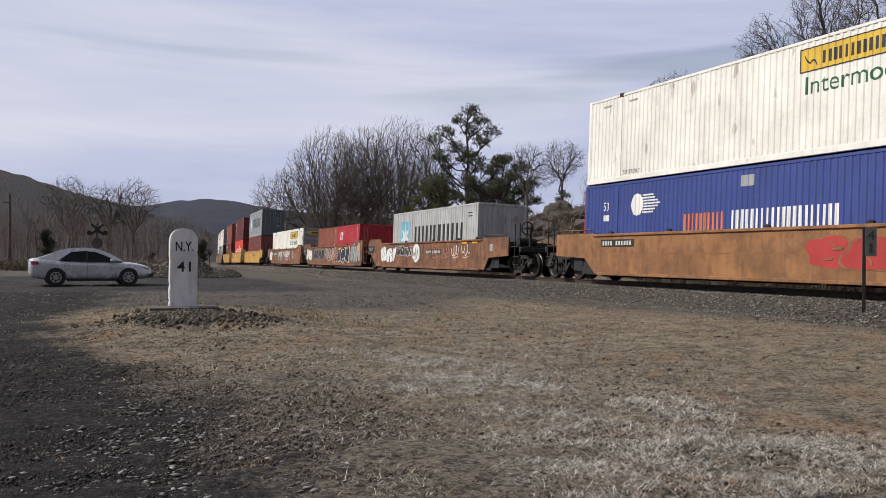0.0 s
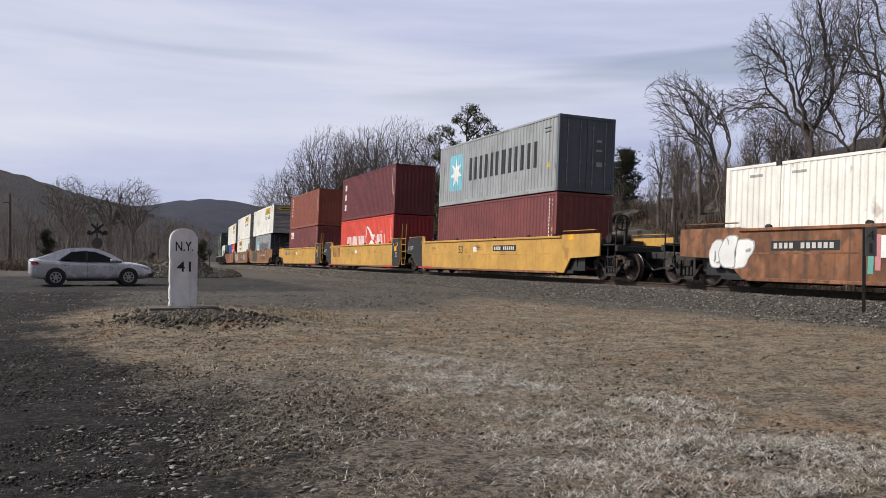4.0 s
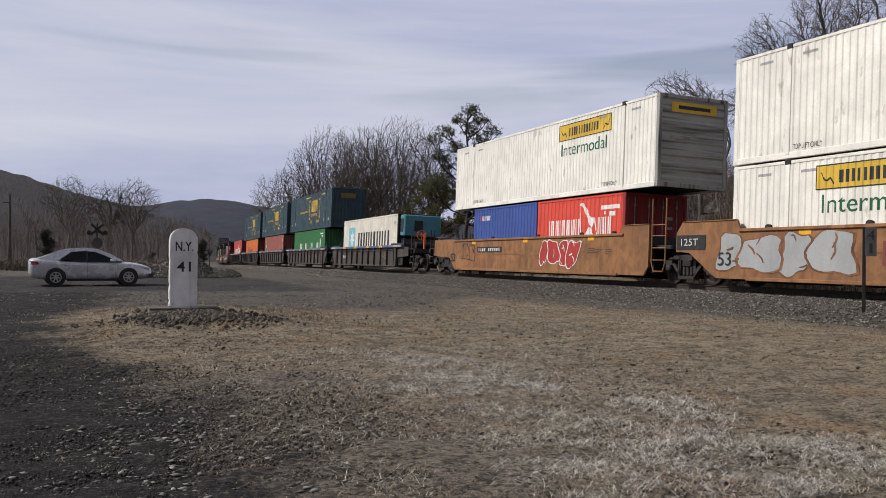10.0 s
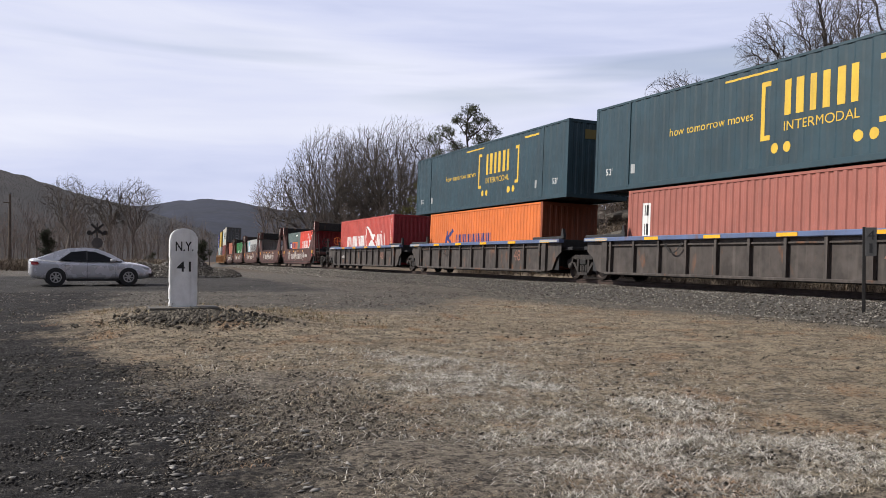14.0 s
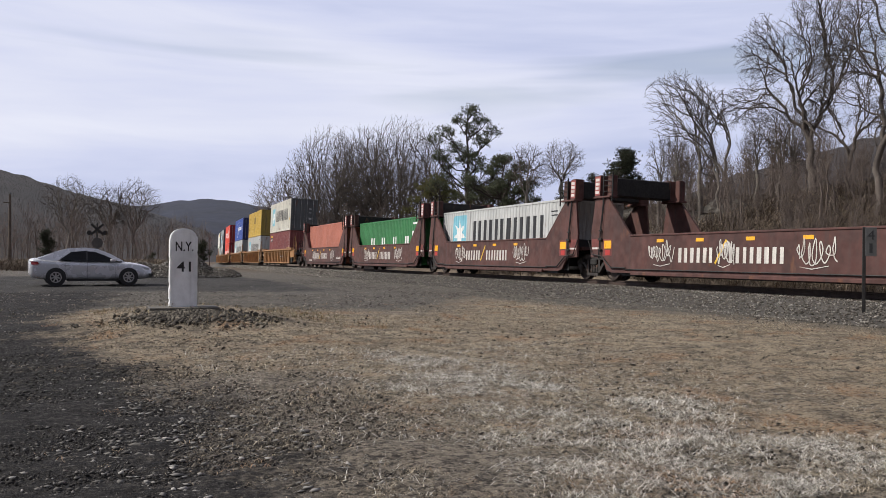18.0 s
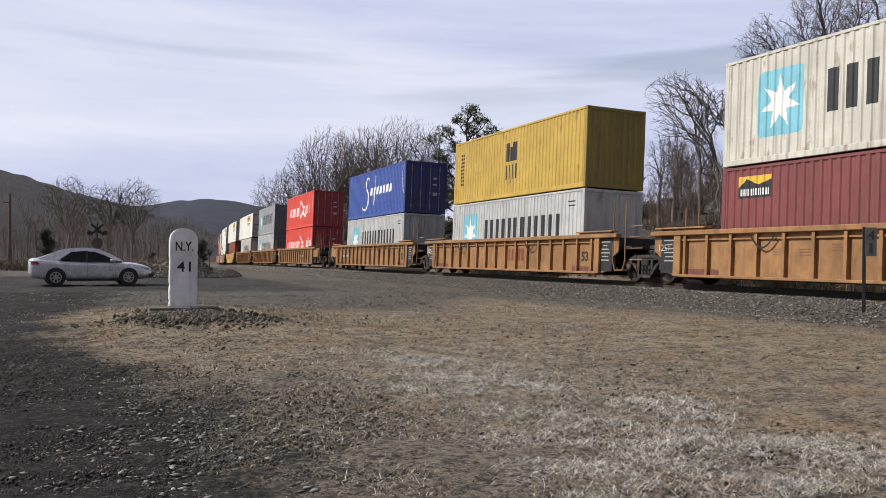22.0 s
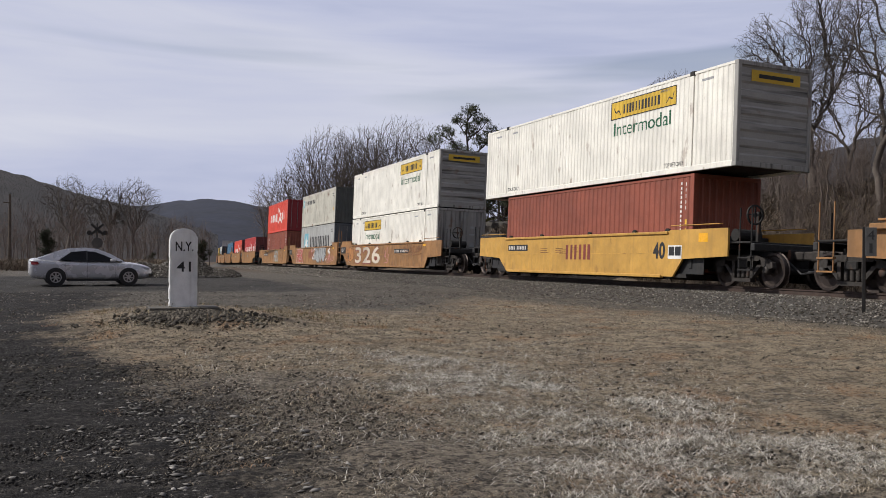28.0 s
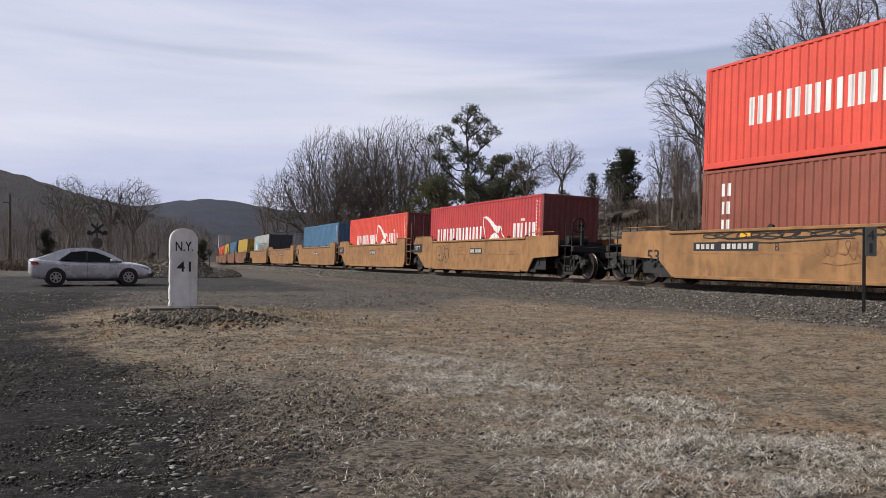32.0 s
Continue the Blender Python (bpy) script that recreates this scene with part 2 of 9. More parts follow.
    def lathe(self, pts, n=20, c=(0, 0)):
        """(radius, y) rows turned round the y axis."""
        v = [(c[0] + r * math.cos(2 * math.pi * i / n), y, c[1] + r * math.sin(2 * math.pi * i / n)) for r, y in pts for i in range(n)]
        f = [(a * n + i, a * n + (i + 1) % n, (a + 1) * n + (i + 1) % n, (a + 1) * n + i) for a in range(len(pts) - 1) for i in range(n)]
        f += [tuple(range(n)), tuple(range((len(pts) - 1) * n, len(pts) * n))[::-1]]
        return self.add(v, f)

    def mesh(self, name, material=None, smooth=False):
        me = bpy.data.meshes.new(name)
        me.from_pydata([tuple(p) for p in self.v], [], self.f)
        bm = bmesh.new(); bm.from_mesh(me)
        bmesh.ops.recalc_face_normals(bm, faces=bm.faces)
        bm.to_mesh(me); bm.free()
        if smooth:
            me.shade_smooth()
        if material:
            me.materials.append(material)
        return me


CACHE = {}


def sheet(name, V, F):
    """A mesh from an array of vertices and one of equal-sided faces."""
    V, F = np.asarray(V, np.float32), np.asarray(F, np.int32)
    me = bpy.data.meshes.new(name)
    me.vertices.add(len(V)); me.vertices.foreach_set("co", V.ravel())
    k = F.shape[1]
    me.loops.add(F.size); me.loops.foreach_set("vertex_index", F.ravel())
    me.polygons.add(len(F)); me.polygons.foreach_set("loop_start", np.arange(0, F.size, k, dtype=np.int32))
    me.update(calc_edges=True)
    return me


def part(name, geo, material, parent, label="", key=None, smooth=False, at=None):
    """One mesh object under a thing or a part; key shares the mesh between alike parts."""
    if key is not None:
        key = (key, material.name)
        if key not in CACHE:
            CACHE[key] = (geo() if callable(geo) else geo).mesh(name, material, smooth)
        me = CACHE[key]
    else:
        me = (geo() if callable(geo) else geo).mesh(name, material, smooth)
    ob = new(name, me)
    ob.parent = parent
    if at is not None:
        ob.matrix_basis = at
    return tagged(ob, label=label)


def thing(name, label, category, group="", at=None):
    ob = new(name)
    ob.empty_display_size = 0.3
    if at is not None:
        ob.matrix_basis = at
    return tagged(ob, label, category, group)


def one_mesh(name, geo, material, label, category, at=None, group="", kind="", smooth=False):
    ob = new(name, geo.mesh(name, material, smooth))
    if at is not None:
        ob.matrix_basis = at
    return tagged(ob, label, category, group, kind)


FONT = {}


def words(txt, height, material, parent, x, y, z, width=None, name="lettering", turn=None, label="", bold=0.0):
    """Readable words in the built-in face, upright in the plane of a side wall, from x to the right, z at the foot."""
    k = (txt, material.name, bold)
    if k not in FONT:
        cu = bpy.data.curves.new("letters", "FONT")
        cu.body, cu.size, cu.extrude, cu.offset = txt, 1.0, 0.0, bold
        cu.space_character = 1.0 + 2.2 * bold
        ob = bpy.data.objects.new("letters", cu)
        scene.collection.objects.link(ob)
        dg = bpy.context.evaluated_depsgraph_get()
        me = bpy.data.meshes.new_from_object(ob.evaluated_get(dg))
        bpy.data.objects.remove(ob)
        me.materials.clear(); me.materials.append(material)
        xs = [v.co.x for v in me.vertices]; ys = [v.co.y for v in me.vertices]
        FONT[k] = (me, min(xs), max(xs), min(ys), max(ys))
    me, x0, x1, y0, y1 = FONT[k]
    sy = height / max(0.01, y1 - y0)
    sx = width / (x1 - x0) if width else sy
    ob = new(name, me)
    ob.parent = parent
    base = turn if turn is not None else Euler((radians(90), 0, 0)).to_matrix().to_4x4()
    ob.matrix_basis = Matrix.Translation((x, y, z)) @ base @ Matrix.Diagonal((sx, sy, 1, 1)) @ Matrix.Translation((-x0, -y0, 0))
    return tagged(ob, label=label)


# ---- the line of the track and the lie of the land ----
TRACK_X, BEND, CANT = 17.846, 0.000750, 2.06


def rail_x(y):
    return TRACK_X + BEND * y * y / 2


def rail_z(y):
    if y < -60:
        return rail_z(-60)
    if y <= 150:
        return 0.695 - 0.005238 * y - 3.778e-5 * y * y
    return rail_z(150) - 1.657 * (1 - math.exp(-(y - 150) / 100.0))


def on_track(s):
    """The pose at s metres along the line: x forward in the way of travel, y away from the lane."""
    y = -s
    slope = (rail_z(y - 1) - rail_z(y + 1)) / 2
    return Matrix.Translation((rail_x(y), y, rail_z(y))) @ Euler((0, -math.atan(slope), math.radians(-90) - math.atan(BEND * y))).to_matrix().to_4x4() @ pose(0, 0, 0, -CANT)


def smooth01(a, b, x):
    t = np.clip((x - a) / (b - a), 0, 1)
    return t * t * (3 - 2 * t)


def wave(x, y, f, s=0.0):
    """Cheap even noise of x and y, about -1 to 1."""
    return (np.sin(x * f * 1.0 + 1.7 * np.sin(y * f * 0.8 + s) + s) + np.sin(y * f * 1.13 + 1.9 * np.sin(x * f * 0.7 - s) + 2.1 * s)) * 0.5


def land(x, y):
    """Height of the ground."""
    x, y = np.asarray(x, float), np.asarray(y, float)
    rx = TRACK_X + BEND * np.clip(y, -200, 900) ** 2 / 2
    yc = np.clip(y, -60, 150)
    rz = 0.695 - 0.005238 * yc - 3.778e-5 * yc * yc - 1.657 * (1 - np.exp(-np.clip(y - 150, 0, 900) / 100.0))
    near = -np.clip(y - 45, 0, 400) * 0.008
    k = smooth01(80, 160, y)
    z = near * (1 - k) + (rz - 0.62) * k
    d = x - rx
    # the strip by the line follows the rails
    side = smooth01(9.0, 3.0, np.abs(d)) * smooth01(120, 60, y)
    z = z * (1 - side) + (rz - 0.55) * side
    # rocky bank and wooded rise behind the line
    up = smooth01(124, 62, y)
    z = z + up * (4.9 + 0.6 * wave(x, y, 0.13, 1.0)) * smooth01(5.5, 24.0, d + 1.5 * wave(x, y, 0.22)) + up * 0.10 * np.clip(d - 34, 0, 330)
    z = z + (1 - up) * 0.05 * np.clip(d - 60, 0, 500) * smooth01(20, 60, d)
    # low swell under the milestone
    z = z + 0.37 * np.exp(-(((x - 2.2) / 2.2) ** 2 + ((y - 18.1) / 2.7) ** 2))
    return z


def lattice(x, y, f, seed=0):
    """Smooth random relief of x and y, about -1 to 1, at f bumps a metre."""
    gx, gy = np.asarray(x, float) * f + 17.3 * seed, np.asarray(y, float) * f - 9.1 * seed
    ix, iy = np.floor(gx), np.floor(gy)
    u, v = gx - ix, gy - iy
    u, v = u * u * (3 - 2 * u), v * v * (3 - 2 * v)

    def at(a, b):
        h = np.sin(a * 127.1 + b * 311.7 + seed * 74.7) * 43758.5453
        return 2 * (h - np.floor(h)) - 1
    return (at(ix, iy) * (1 - u) + at(ix + 1, iy) * u) * (1 - v) + (at(ix, iy + 1) * (1 - u) + at(ix + 1, iy + 1) * u) * v


def land_at(x, y):
    return float(land(x, y))

# ---- ground, ballast, rails, hills ----


def value_mix(n, ln, fac, a, c):
    x = n.new("ShaderNodeMix"); x.data_type = "RGBA"
    if isinstance(fac, float):
        x.inputs[0].default_value = fac
    else:
        ln.new(fac, x.inputs[0])
    for s, v in ((6, a), (7, c)):
        if isinstance(v, tuple):
            x.inputs[s].default_value = (*v, 1)
        else:
            ln.new(v, x.inputs[s])
    return x.outputs[2]


def ground_material():
    m = bpy.data.materials.new("dry_grass_and_gravel")
    m.use_nodes = True
    n, ln = m.node_tree.nodes, m.node_tree.links
    b = n["Principled BSDF"]
    geo = n.new("ShaderNodeNewGeometry")
    att = n.new("ShaderNodeAttribute"); att.attribute_name = "cover"
    sep = n.new("ShaderNodeSeparateColor"); ln.new(att.outputs["Color"], sep.inputs[0])

    def noi(sc, det=5.0, rough=0.55, stretch=(1, 1, 1)):
        mp, t = n.new("ShaderNodeMapping"), n.new("ShaderNodeTexNoise")
        mp.inputs["Scale"].default_value = stretch
        t.inputs["Scale"].default_value, t.inputs["Detail"].default_value, t.inputs["Roughness"].default_value = sc, det, rough
        ln.new(geo.outputs["Position"], mp.inputs[0]); ln.new(mp.outputs[0], t.inputs[0])
        return t.outputs[0]

    def rng(src, lo, hi, a=0.0, c=1.0):
        r = n.new("ShaderNodeMapRange"); r.clamp = True
        for k, v in zip((1, 2, 3, 4), (lo, hi, a, c)):
            r.inputs[k].default_value = v
        ln.new(src, r.inputs[0])
        return r.outputs[0]

    def edge(ch, width=0.25):
        """A region's edge, frayed by noise."""
        add = n.new("ShaderNodeMath"); add.operation = "ADD"
        ln.new(sep.outputs[ch], add.inputs[0])
        ln.new(rng(noi(1.6, 9.0, 0.8), 0.3, 0.7, -0.5, 0.5), add.inputs[1])
        return rng(add.outputs[0], 0.5 - width, 0.5 + width)

    zone = n.new("ShaderNodeAttribute"); zone.attribute_name = "zone"
    zs = n.new("ShaderNodeSeparateColor"); ln.new(zone.outputs["Color"], zs.inputs[0])
    big, mid, fine, grit = noi(0.35), noi(2.2), noi(18.0, 6.0, 0.7), noi(70.0, 4.0, 0.7)
    coarse = noi(7.0, 7.0, 0.8)
    grass = value_mix(n, ln, rng(big, 0.38, 0.62), (0.37, 0.288, 0.197), (0.50, 0.402, 0.278))
    grass = value_mix(n, ln, rng(mid, 0.47, 0.58, 0, 0.8), grass, (0.14, 0.114, 0.088))
    grass = value_mix(n, ln, rng(noi(0.9, 6.0, 0.7), 0.545, 0.64, 0, 0.65), grass, (0.44, 0.255, 0.135))
    thatch = value_mix(n, ln, rng(mid, 0.4, 0.6), (0.155, 0.131, 0.107), (0.26, 0.22, 0.18))
    grass = value_mix(n, ln, zs.outputs[0], grass, thatch)
    grass = value_mix(n, ln, zs.outputs[1], grass, (0.14, 0.125, 0.107))
    grass = value_mix(n, ln, rng(coarse, 0.50, 0.62, 0, 0.6), grass, (0.38, 0.32, 0.235))
    grass = value_mix(n, ln, rng(coarse, 0.48, 0.38, 0, 0.8), grass, (0.045, 0.038, 0.031))
    grass = value_mix(n, ln, rng(fine, 0.50, 0.58, 0, 0.55), grass, (0.40, 0.345, 0.265))
    grass = value_mix(n, ln, rng(fine, 0.47, 0.40, 0, 0.85), grass, (0.032, 0.028, 0.024))
    grass = value_mix(n, ln, rng(noi(55.0, 4.0, 0.75), 0.47, 0.40, 0, 0.7), grass, (0.03, 0.027, 0.024))
    grass = value_mix(n, ln, zs.outputs[2], grass, value_mix(n, ln, rng(coarse, 0.4, 0.6), (0.03, 0.027, 0.024), (0.10, 0.088, 0.072)))
    grit_v = n.new("ShaderNodeTexVoronoi"); grit_v.inputs["Scale"].default_value = 26.0
    ln.new(geo.outputs["Position"], grit_v.inputs[0])
    gravel = value_mix(n, ln, rng(mid, 0.35, 0.65), (0.12, 0.105, 0.088), (0.21, 0.185, 0.155))
    gravel = value_mix(n, ln, rng(coarse, 0.52, 0.64, 0, 0.5), gravel, (0.22, 0.205, 0.185))
    gravel = value_mix(n, ln, rng(grit, 0.46, 0.62, 0, 0.7), gravel, (0.24, 0.225, 0.205))
    gravel = value_mix(n, ln, rng(grit_v.outputs[0], 0.25, 0.6, 0, 0.6), gravel, (0.05, 0.046, 0.041))
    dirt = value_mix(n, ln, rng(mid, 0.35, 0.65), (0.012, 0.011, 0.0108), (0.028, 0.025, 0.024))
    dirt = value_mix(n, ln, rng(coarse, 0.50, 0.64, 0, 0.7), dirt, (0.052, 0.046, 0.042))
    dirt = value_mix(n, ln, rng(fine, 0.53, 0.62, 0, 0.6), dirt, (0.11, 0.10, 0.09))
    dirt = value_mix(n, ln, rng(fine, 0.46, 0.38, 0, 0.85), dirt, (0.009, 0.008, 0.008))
    dirt = value_mix(n, ln, rng(grit, 0.57, 0.66, 0, 0.7), dirt, (0.16, 0.148, 0.135))
    tar = value_mix(n, ln, rng(big, 0.35, 0.65), (0.034, 0.032, 0.031), (0.063, 0.059, 0.055))
    tar = value_mix(n, ln, rng(coarse, 0.52, 0.64, 0, 0.4), tar, (0.11, 0.104, 0.097))
    tar = value_mix(n, ln, rng(grit, 0.5, 0.7, 0, 0.4), tar, (0.18, 0.17, 0.16))
    wood = value_mix(n, ln, rng(noi(0.6, 6.0), 0.35, 0.65), (0.085, 0.064, 0.048), (0.165, 0.126, 0.093))
    wood = value_mix(n, ln, rng(coarse, 0.5, 0.36, 0, 0.8), wood, (0.02, 0.016, 0.013))
    col = value_mix(n, ln, edge(1, 0.42), grass, gravel)
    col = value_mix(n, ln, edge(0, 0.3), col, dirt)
    col = value_mix(n, ln, edge(2), col, tar)
    add = n.new("ShaderNodeMath"); add.operation = "MULTIPLY"; add.inputs[1].default_value = 1.0
    ln.new(att.outputs["Alpha"], add.inputs[0])
    col = value_mix(n, ln, add.outputs[0], wood, col)
    ln.new(col, b.inputs["Base Color"])
    b.inputs["Roughness"].default_value = 0.95
    b.inputs["Specular IOR Level"].default_value = 0.2
    bp = n.new("ShaderNodeBump"); bp.inputs["Strength"].default_value = 1.0; bp.inputs["Distance"].default_value = 0.05
    hs = n.new("ShaderNodeMath"); hs.operation = "ADD"
    ln.new(fine, hs.inputs[0]); ln.new(grit, hs.inputs[1]); ln.new(hs.outputs[0], bp.inputs["Height"])
    ln.new(bp.outputs[0], b.inputs["Normal"])
    return m


def steps(*runs):
    out = []
    for a, b, d in runs:
        out += list(np.arange(a, b, d))
    return np.array(out + [runs[-1][1]])


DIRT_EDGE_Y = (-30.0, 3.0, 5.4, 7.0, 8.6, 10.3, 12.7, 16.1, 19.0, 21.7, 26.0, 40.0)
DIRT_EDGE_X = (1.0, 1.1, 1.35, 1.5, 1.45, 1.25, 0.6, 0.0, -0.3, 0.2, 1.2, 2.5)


def zones(x, y):
    """Shares of grey matted thatch, of pale straw, and of dark rubble by the milepost."""
    thatch = smooth01(3.6, 2.6, x + 0.25 * wave(x, y, 2.1)) * smooth01(12.2, 10.2, y + 0.4 * wave(x, y, 1.3, 2.0))
    mid = np.interp(y, (4.0, 6.5, 9.0, 12.5), (4.35, 4.4, 4.45, 4.75))
    half = np.interp(y, (4.0, 7.5, 10.0, 12.8), (1.7, 1.45, 0.95, 0.45))
    straw = smooth01(1.3, 0.3, np.abs(x - mid + 0.4 * wave(x, y, 1.7, 4.0)) / half) * smooth01(13.0, 12.2, y) * smooth01(14.0, 6.5, y) ** 0.5
    straw = straw * np.clip(0.55 + 0.45 * lattice(x, y, 1.1, 6) + 0.4 * lattice(x, y, 2.9, 7), 0.08, 1.0)
    heap = 0.75 * np.exp(-(((x - 2.25) / 0.8) ** 2 + ((y - 16.95) / 0.6) ** 2))
    return thatch, straw, heap


def covers(x, y):
    """Shares of dark dirt, gravel and tarmac, and how much of the ground is open."""
    r = x - (TRACK_X + BEND * y * y / 2)
    ex = np.interp(y, DIRT_EDGE_Y, DIRT_EDGE_X)
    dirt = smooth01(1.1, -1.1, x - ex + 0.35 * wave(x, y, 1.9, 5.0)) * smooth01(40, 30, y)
    far_edge = 21.8 + 1.6 * np.sin(x * 0.55) + np.clip(x - 8, 0, 3) * 1.0
    gravel = smooth01(-2.6, 2.6, y - far_edge) * smooth01(16, 13, x)
    toe = np.interp(y, (-40, 5, 13.5, 20, 26, 34, 50), (14.9, 14.9, 14.6, 13.6, 12.4, 11.6, 11.0))
    gravel = np.maximum(gravel, smooth01(-1.5, 1.0, x - toe) * smooth01(7, 3, r))
    tar = smooth01(31, 36, y + 0.25 * x) * smooth01(58, 52, y) * smooth01(11, 8, x) * 0.9
    tar = np.maximum(tar, smooth01(-3.5, -6.5, x) * smooth01(8, 20, y) * smooth01(60, 50, y))
    opened = smooth01(9, 5.5, r) * smooth01(95, 62, y) * smooth01(-60, -30, x)
    return dirt, gravel, tar, opened


def build_ground():
    xs = steps((-4600, -600, 800), (-600, -120, 60), (-120, -24, 6), (-24, -6, 0.8), (-6, -1, 0.12), (-1, 7, 0.06), (7, 16, 0.16), (16, 30, 0.5), (30, 80, 2.0), (80, 400, 16), (400, 1000, 100), (1000, 4600, 600))
    ys = steps((-1500, -100, 200), (-100, -8, 6), (-8, 3, 0.8), (3, 4, 0.2), (4, 10, 0.05), (10, 16, 0.1), (16, 30, 0.2), (30, 60, 0.5), (60, 140, 2.0), (140, 500, 15), (500, 1500, 100), (1500, 4700, 400))
    X, Y = np.meshgrid(xs, ys)
    Z = land(X, Y)
    fine = (np.abs(X - 6) < 20) & (Y < 60) & (Y > 0)
    Z = Z + fine * (0.022 * lattice(X, Y, 0.7, 1) + 0.014 * lattice(X, Y, 2.1, 2) + 0.011 * lattice(X, Y, 5.3, 3) + np.where(Y < 16, 0.010 * lattice(X, Y, 11.0, 4), 0.0) + np.where(Y < 11, 0.009 * np.abs(lattice(X, Y, 9.0, 5)), 0.0))
    h, w = X.shape
    v = np.stack([X.ravel(), Y.ravel(), Z.ravel()], 1)
    i = np.arange(h * w).reshape(h, w)
    f = np.stack([i[:-1, :-1].ravel(), i[:-1, 1:].ravel(), i[1:, 1:].ravel(), i[1:, :-1].ravel()], 1)
    me = bpy.data.meshes.new("ground")
    me.from_pydata(v.tolist(), [], f.tolist())
    at = me.color_attributes.new("cover", "FLOAT_COLOR", "POINT")
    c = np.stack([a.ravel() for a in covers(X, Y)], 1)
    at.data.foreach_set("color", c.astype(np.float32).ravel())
    az = me.color_attributes.new("zone", "FLOAT_COLOR", "POINT")
    c = np.stack([a.ravel() for a in zones(X, Y)] + [np.ones(h * w)], 1)
    az.data.foreach_set("color", c.astype(np.float32).ravel())
    me.shade_smooth()
    me.materials.append(ground_material())
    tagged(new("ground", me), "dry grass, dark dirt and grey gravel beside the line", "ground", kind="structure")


build_ground()

BALLAST = surface("grey_ballast_stone", (0.075, 0.068, 0.06), 0.9, 0.35, 3.0, bump=1.0, bscale=22.0, coord="World", fine=0.5)


def along(profile, y0, y1, step):
    """A cross-section (offset from the line, height over the rail head) drawn along the track."""
    ys = list(np.arange(y0, y1, step)) + [y1]
    v, f = [], []
    k = len(profile)
    for y in ys:
        a = math.atan(BEND * y)
        for o, z in profile:
            v.append((rail_x(y) + o * math.cos(a), y - o * math.sin(a), rail_z(y) + z - o * math.tan(radians(CANT)) * (1 if abs(o) < 2.0 else 2.0 / abs(o))))
    for i in range(len(ys) - 1):
        for j in range(k - 1):
            f.append((i * k + j, i * k + j + 1, (i + 1) * k + j + 1, (i + 1) * k + j))
    return v, f


def build_line():
    v, f = along([(-3.3, -0.85), (-2.5, -0.52), (-1.75, -0.22), (-0.9, -0.17), (0.9, -0.17), (1.75, -0.22), (2.6, -0.5), (3.6, -0.9)], -60, 900, 3.0)
    one_mesh("ballast_bed", Geo().add(v, f), BALLAST, "grey crushed-stone ballast bed under the rails", "ballast", kind="structure")
    track = tagged(new("track"), "single railway track on timber ties", "track", kind="structure")
    head = [(-0.036, 0.0), (-0.036, -0.035), (-0.01, -0.05), (-0.01, -0.14), (-0.07, -0.155), (-0.07, -0.17), (0.07, -0.17), (0.07, -0.155), (0.01, -0.14), (0.01, -0.05), (0.036, -0.035), (0.036, 0.0), (-0.036, 0.0)]
    for o in (-0.755, 0.755):
        v, f = along([(a + o, b) for a, b in head], -60, 900, 4.0)
        part("rail", Geo().add(v, f), RAIL_SIDE, track, "rust-brown steel rail")
    tie = surface("weathered_timber_tie", (0.085, 0.068, 0.055), 0.9, 0.4, 4.0, bump=0.4)
    for i in range(210):
        y = -4.0 + i * 0.53
        o = part("tie", lambda: Geo().box(-1.29, 1.29, -0.115, 0.115, -0.16, 0.0, 0.012), tie, track, key="tie",
                 at=Matrix.Translation((rail_x(y), y, rail_z(y) - 0.172)) @ pose(0, 0, 0, 0, CANT, 0) @ pose(0, 0, 0, 0, 0, -math.degrees(math.atan(BEND * y))))
    return track


build_line()


def stones(name, spots, size, material, label, category, seed=3, flat=0.7):
    """Loose stones, each a rough eight-sided lump, joined into one sheet of rubble."""
    rnd = np.random.RandomState(seed)
    k = len(spots)
    base = np.array([(1, 0, 0), (-1, 0, 0), (0, 1, 0), (0, -1, 0), (0, 0, 1), (0, 0, -1)], float)
    tri = np.array([(0, 2, 4), (2, 1, 4), (1, 3, 4), (3, 0, 4), (2, 0, 5), (1, 2, 5), (3, 1, 5), (0, 3, 5)])
    v = base[None] * (rnd.uniform(0.6, 1.25, (k, 6, 1))) + rnd.uniform(-0.3, 0.3, (k, 6, 3))
    v[:, :, 2] *= flat
    v[:, :, 0] *= rnd.uniform(0.8, 1.7, (k, 1))
    v[:, :, 1] *= rnd.uniform(0.55, 1.0, (k, 1))
    a = rnd.uniform(0, 6.28, k)
    c, s = np.cos(a)[:, None], np.sin(a)[:, None]
    x, y = v[:, :, 0] * c - v[:, :, 1] * s, v[:, :, 0] * s + v[:, :, 1] * c
    r = (size[0] + (size[1] - size[0]) * rnd.rand(k) ** 2.2)[:, None]
    P = np.stack([x * r + spots[:, 0:1], y * r + spots[:, 1:2], v[:, :, 2] * r + spots[:, 2:3]], 2).reshape(-1, 3)
    F = (tri[None] + 6 * np.arange(k)[:, None, None]).reshape(-1, 3)
    me = sheet(name, P, F)
    me.materials.append(material)
    return tagged(new(name, me), label, category, kind="stuff")


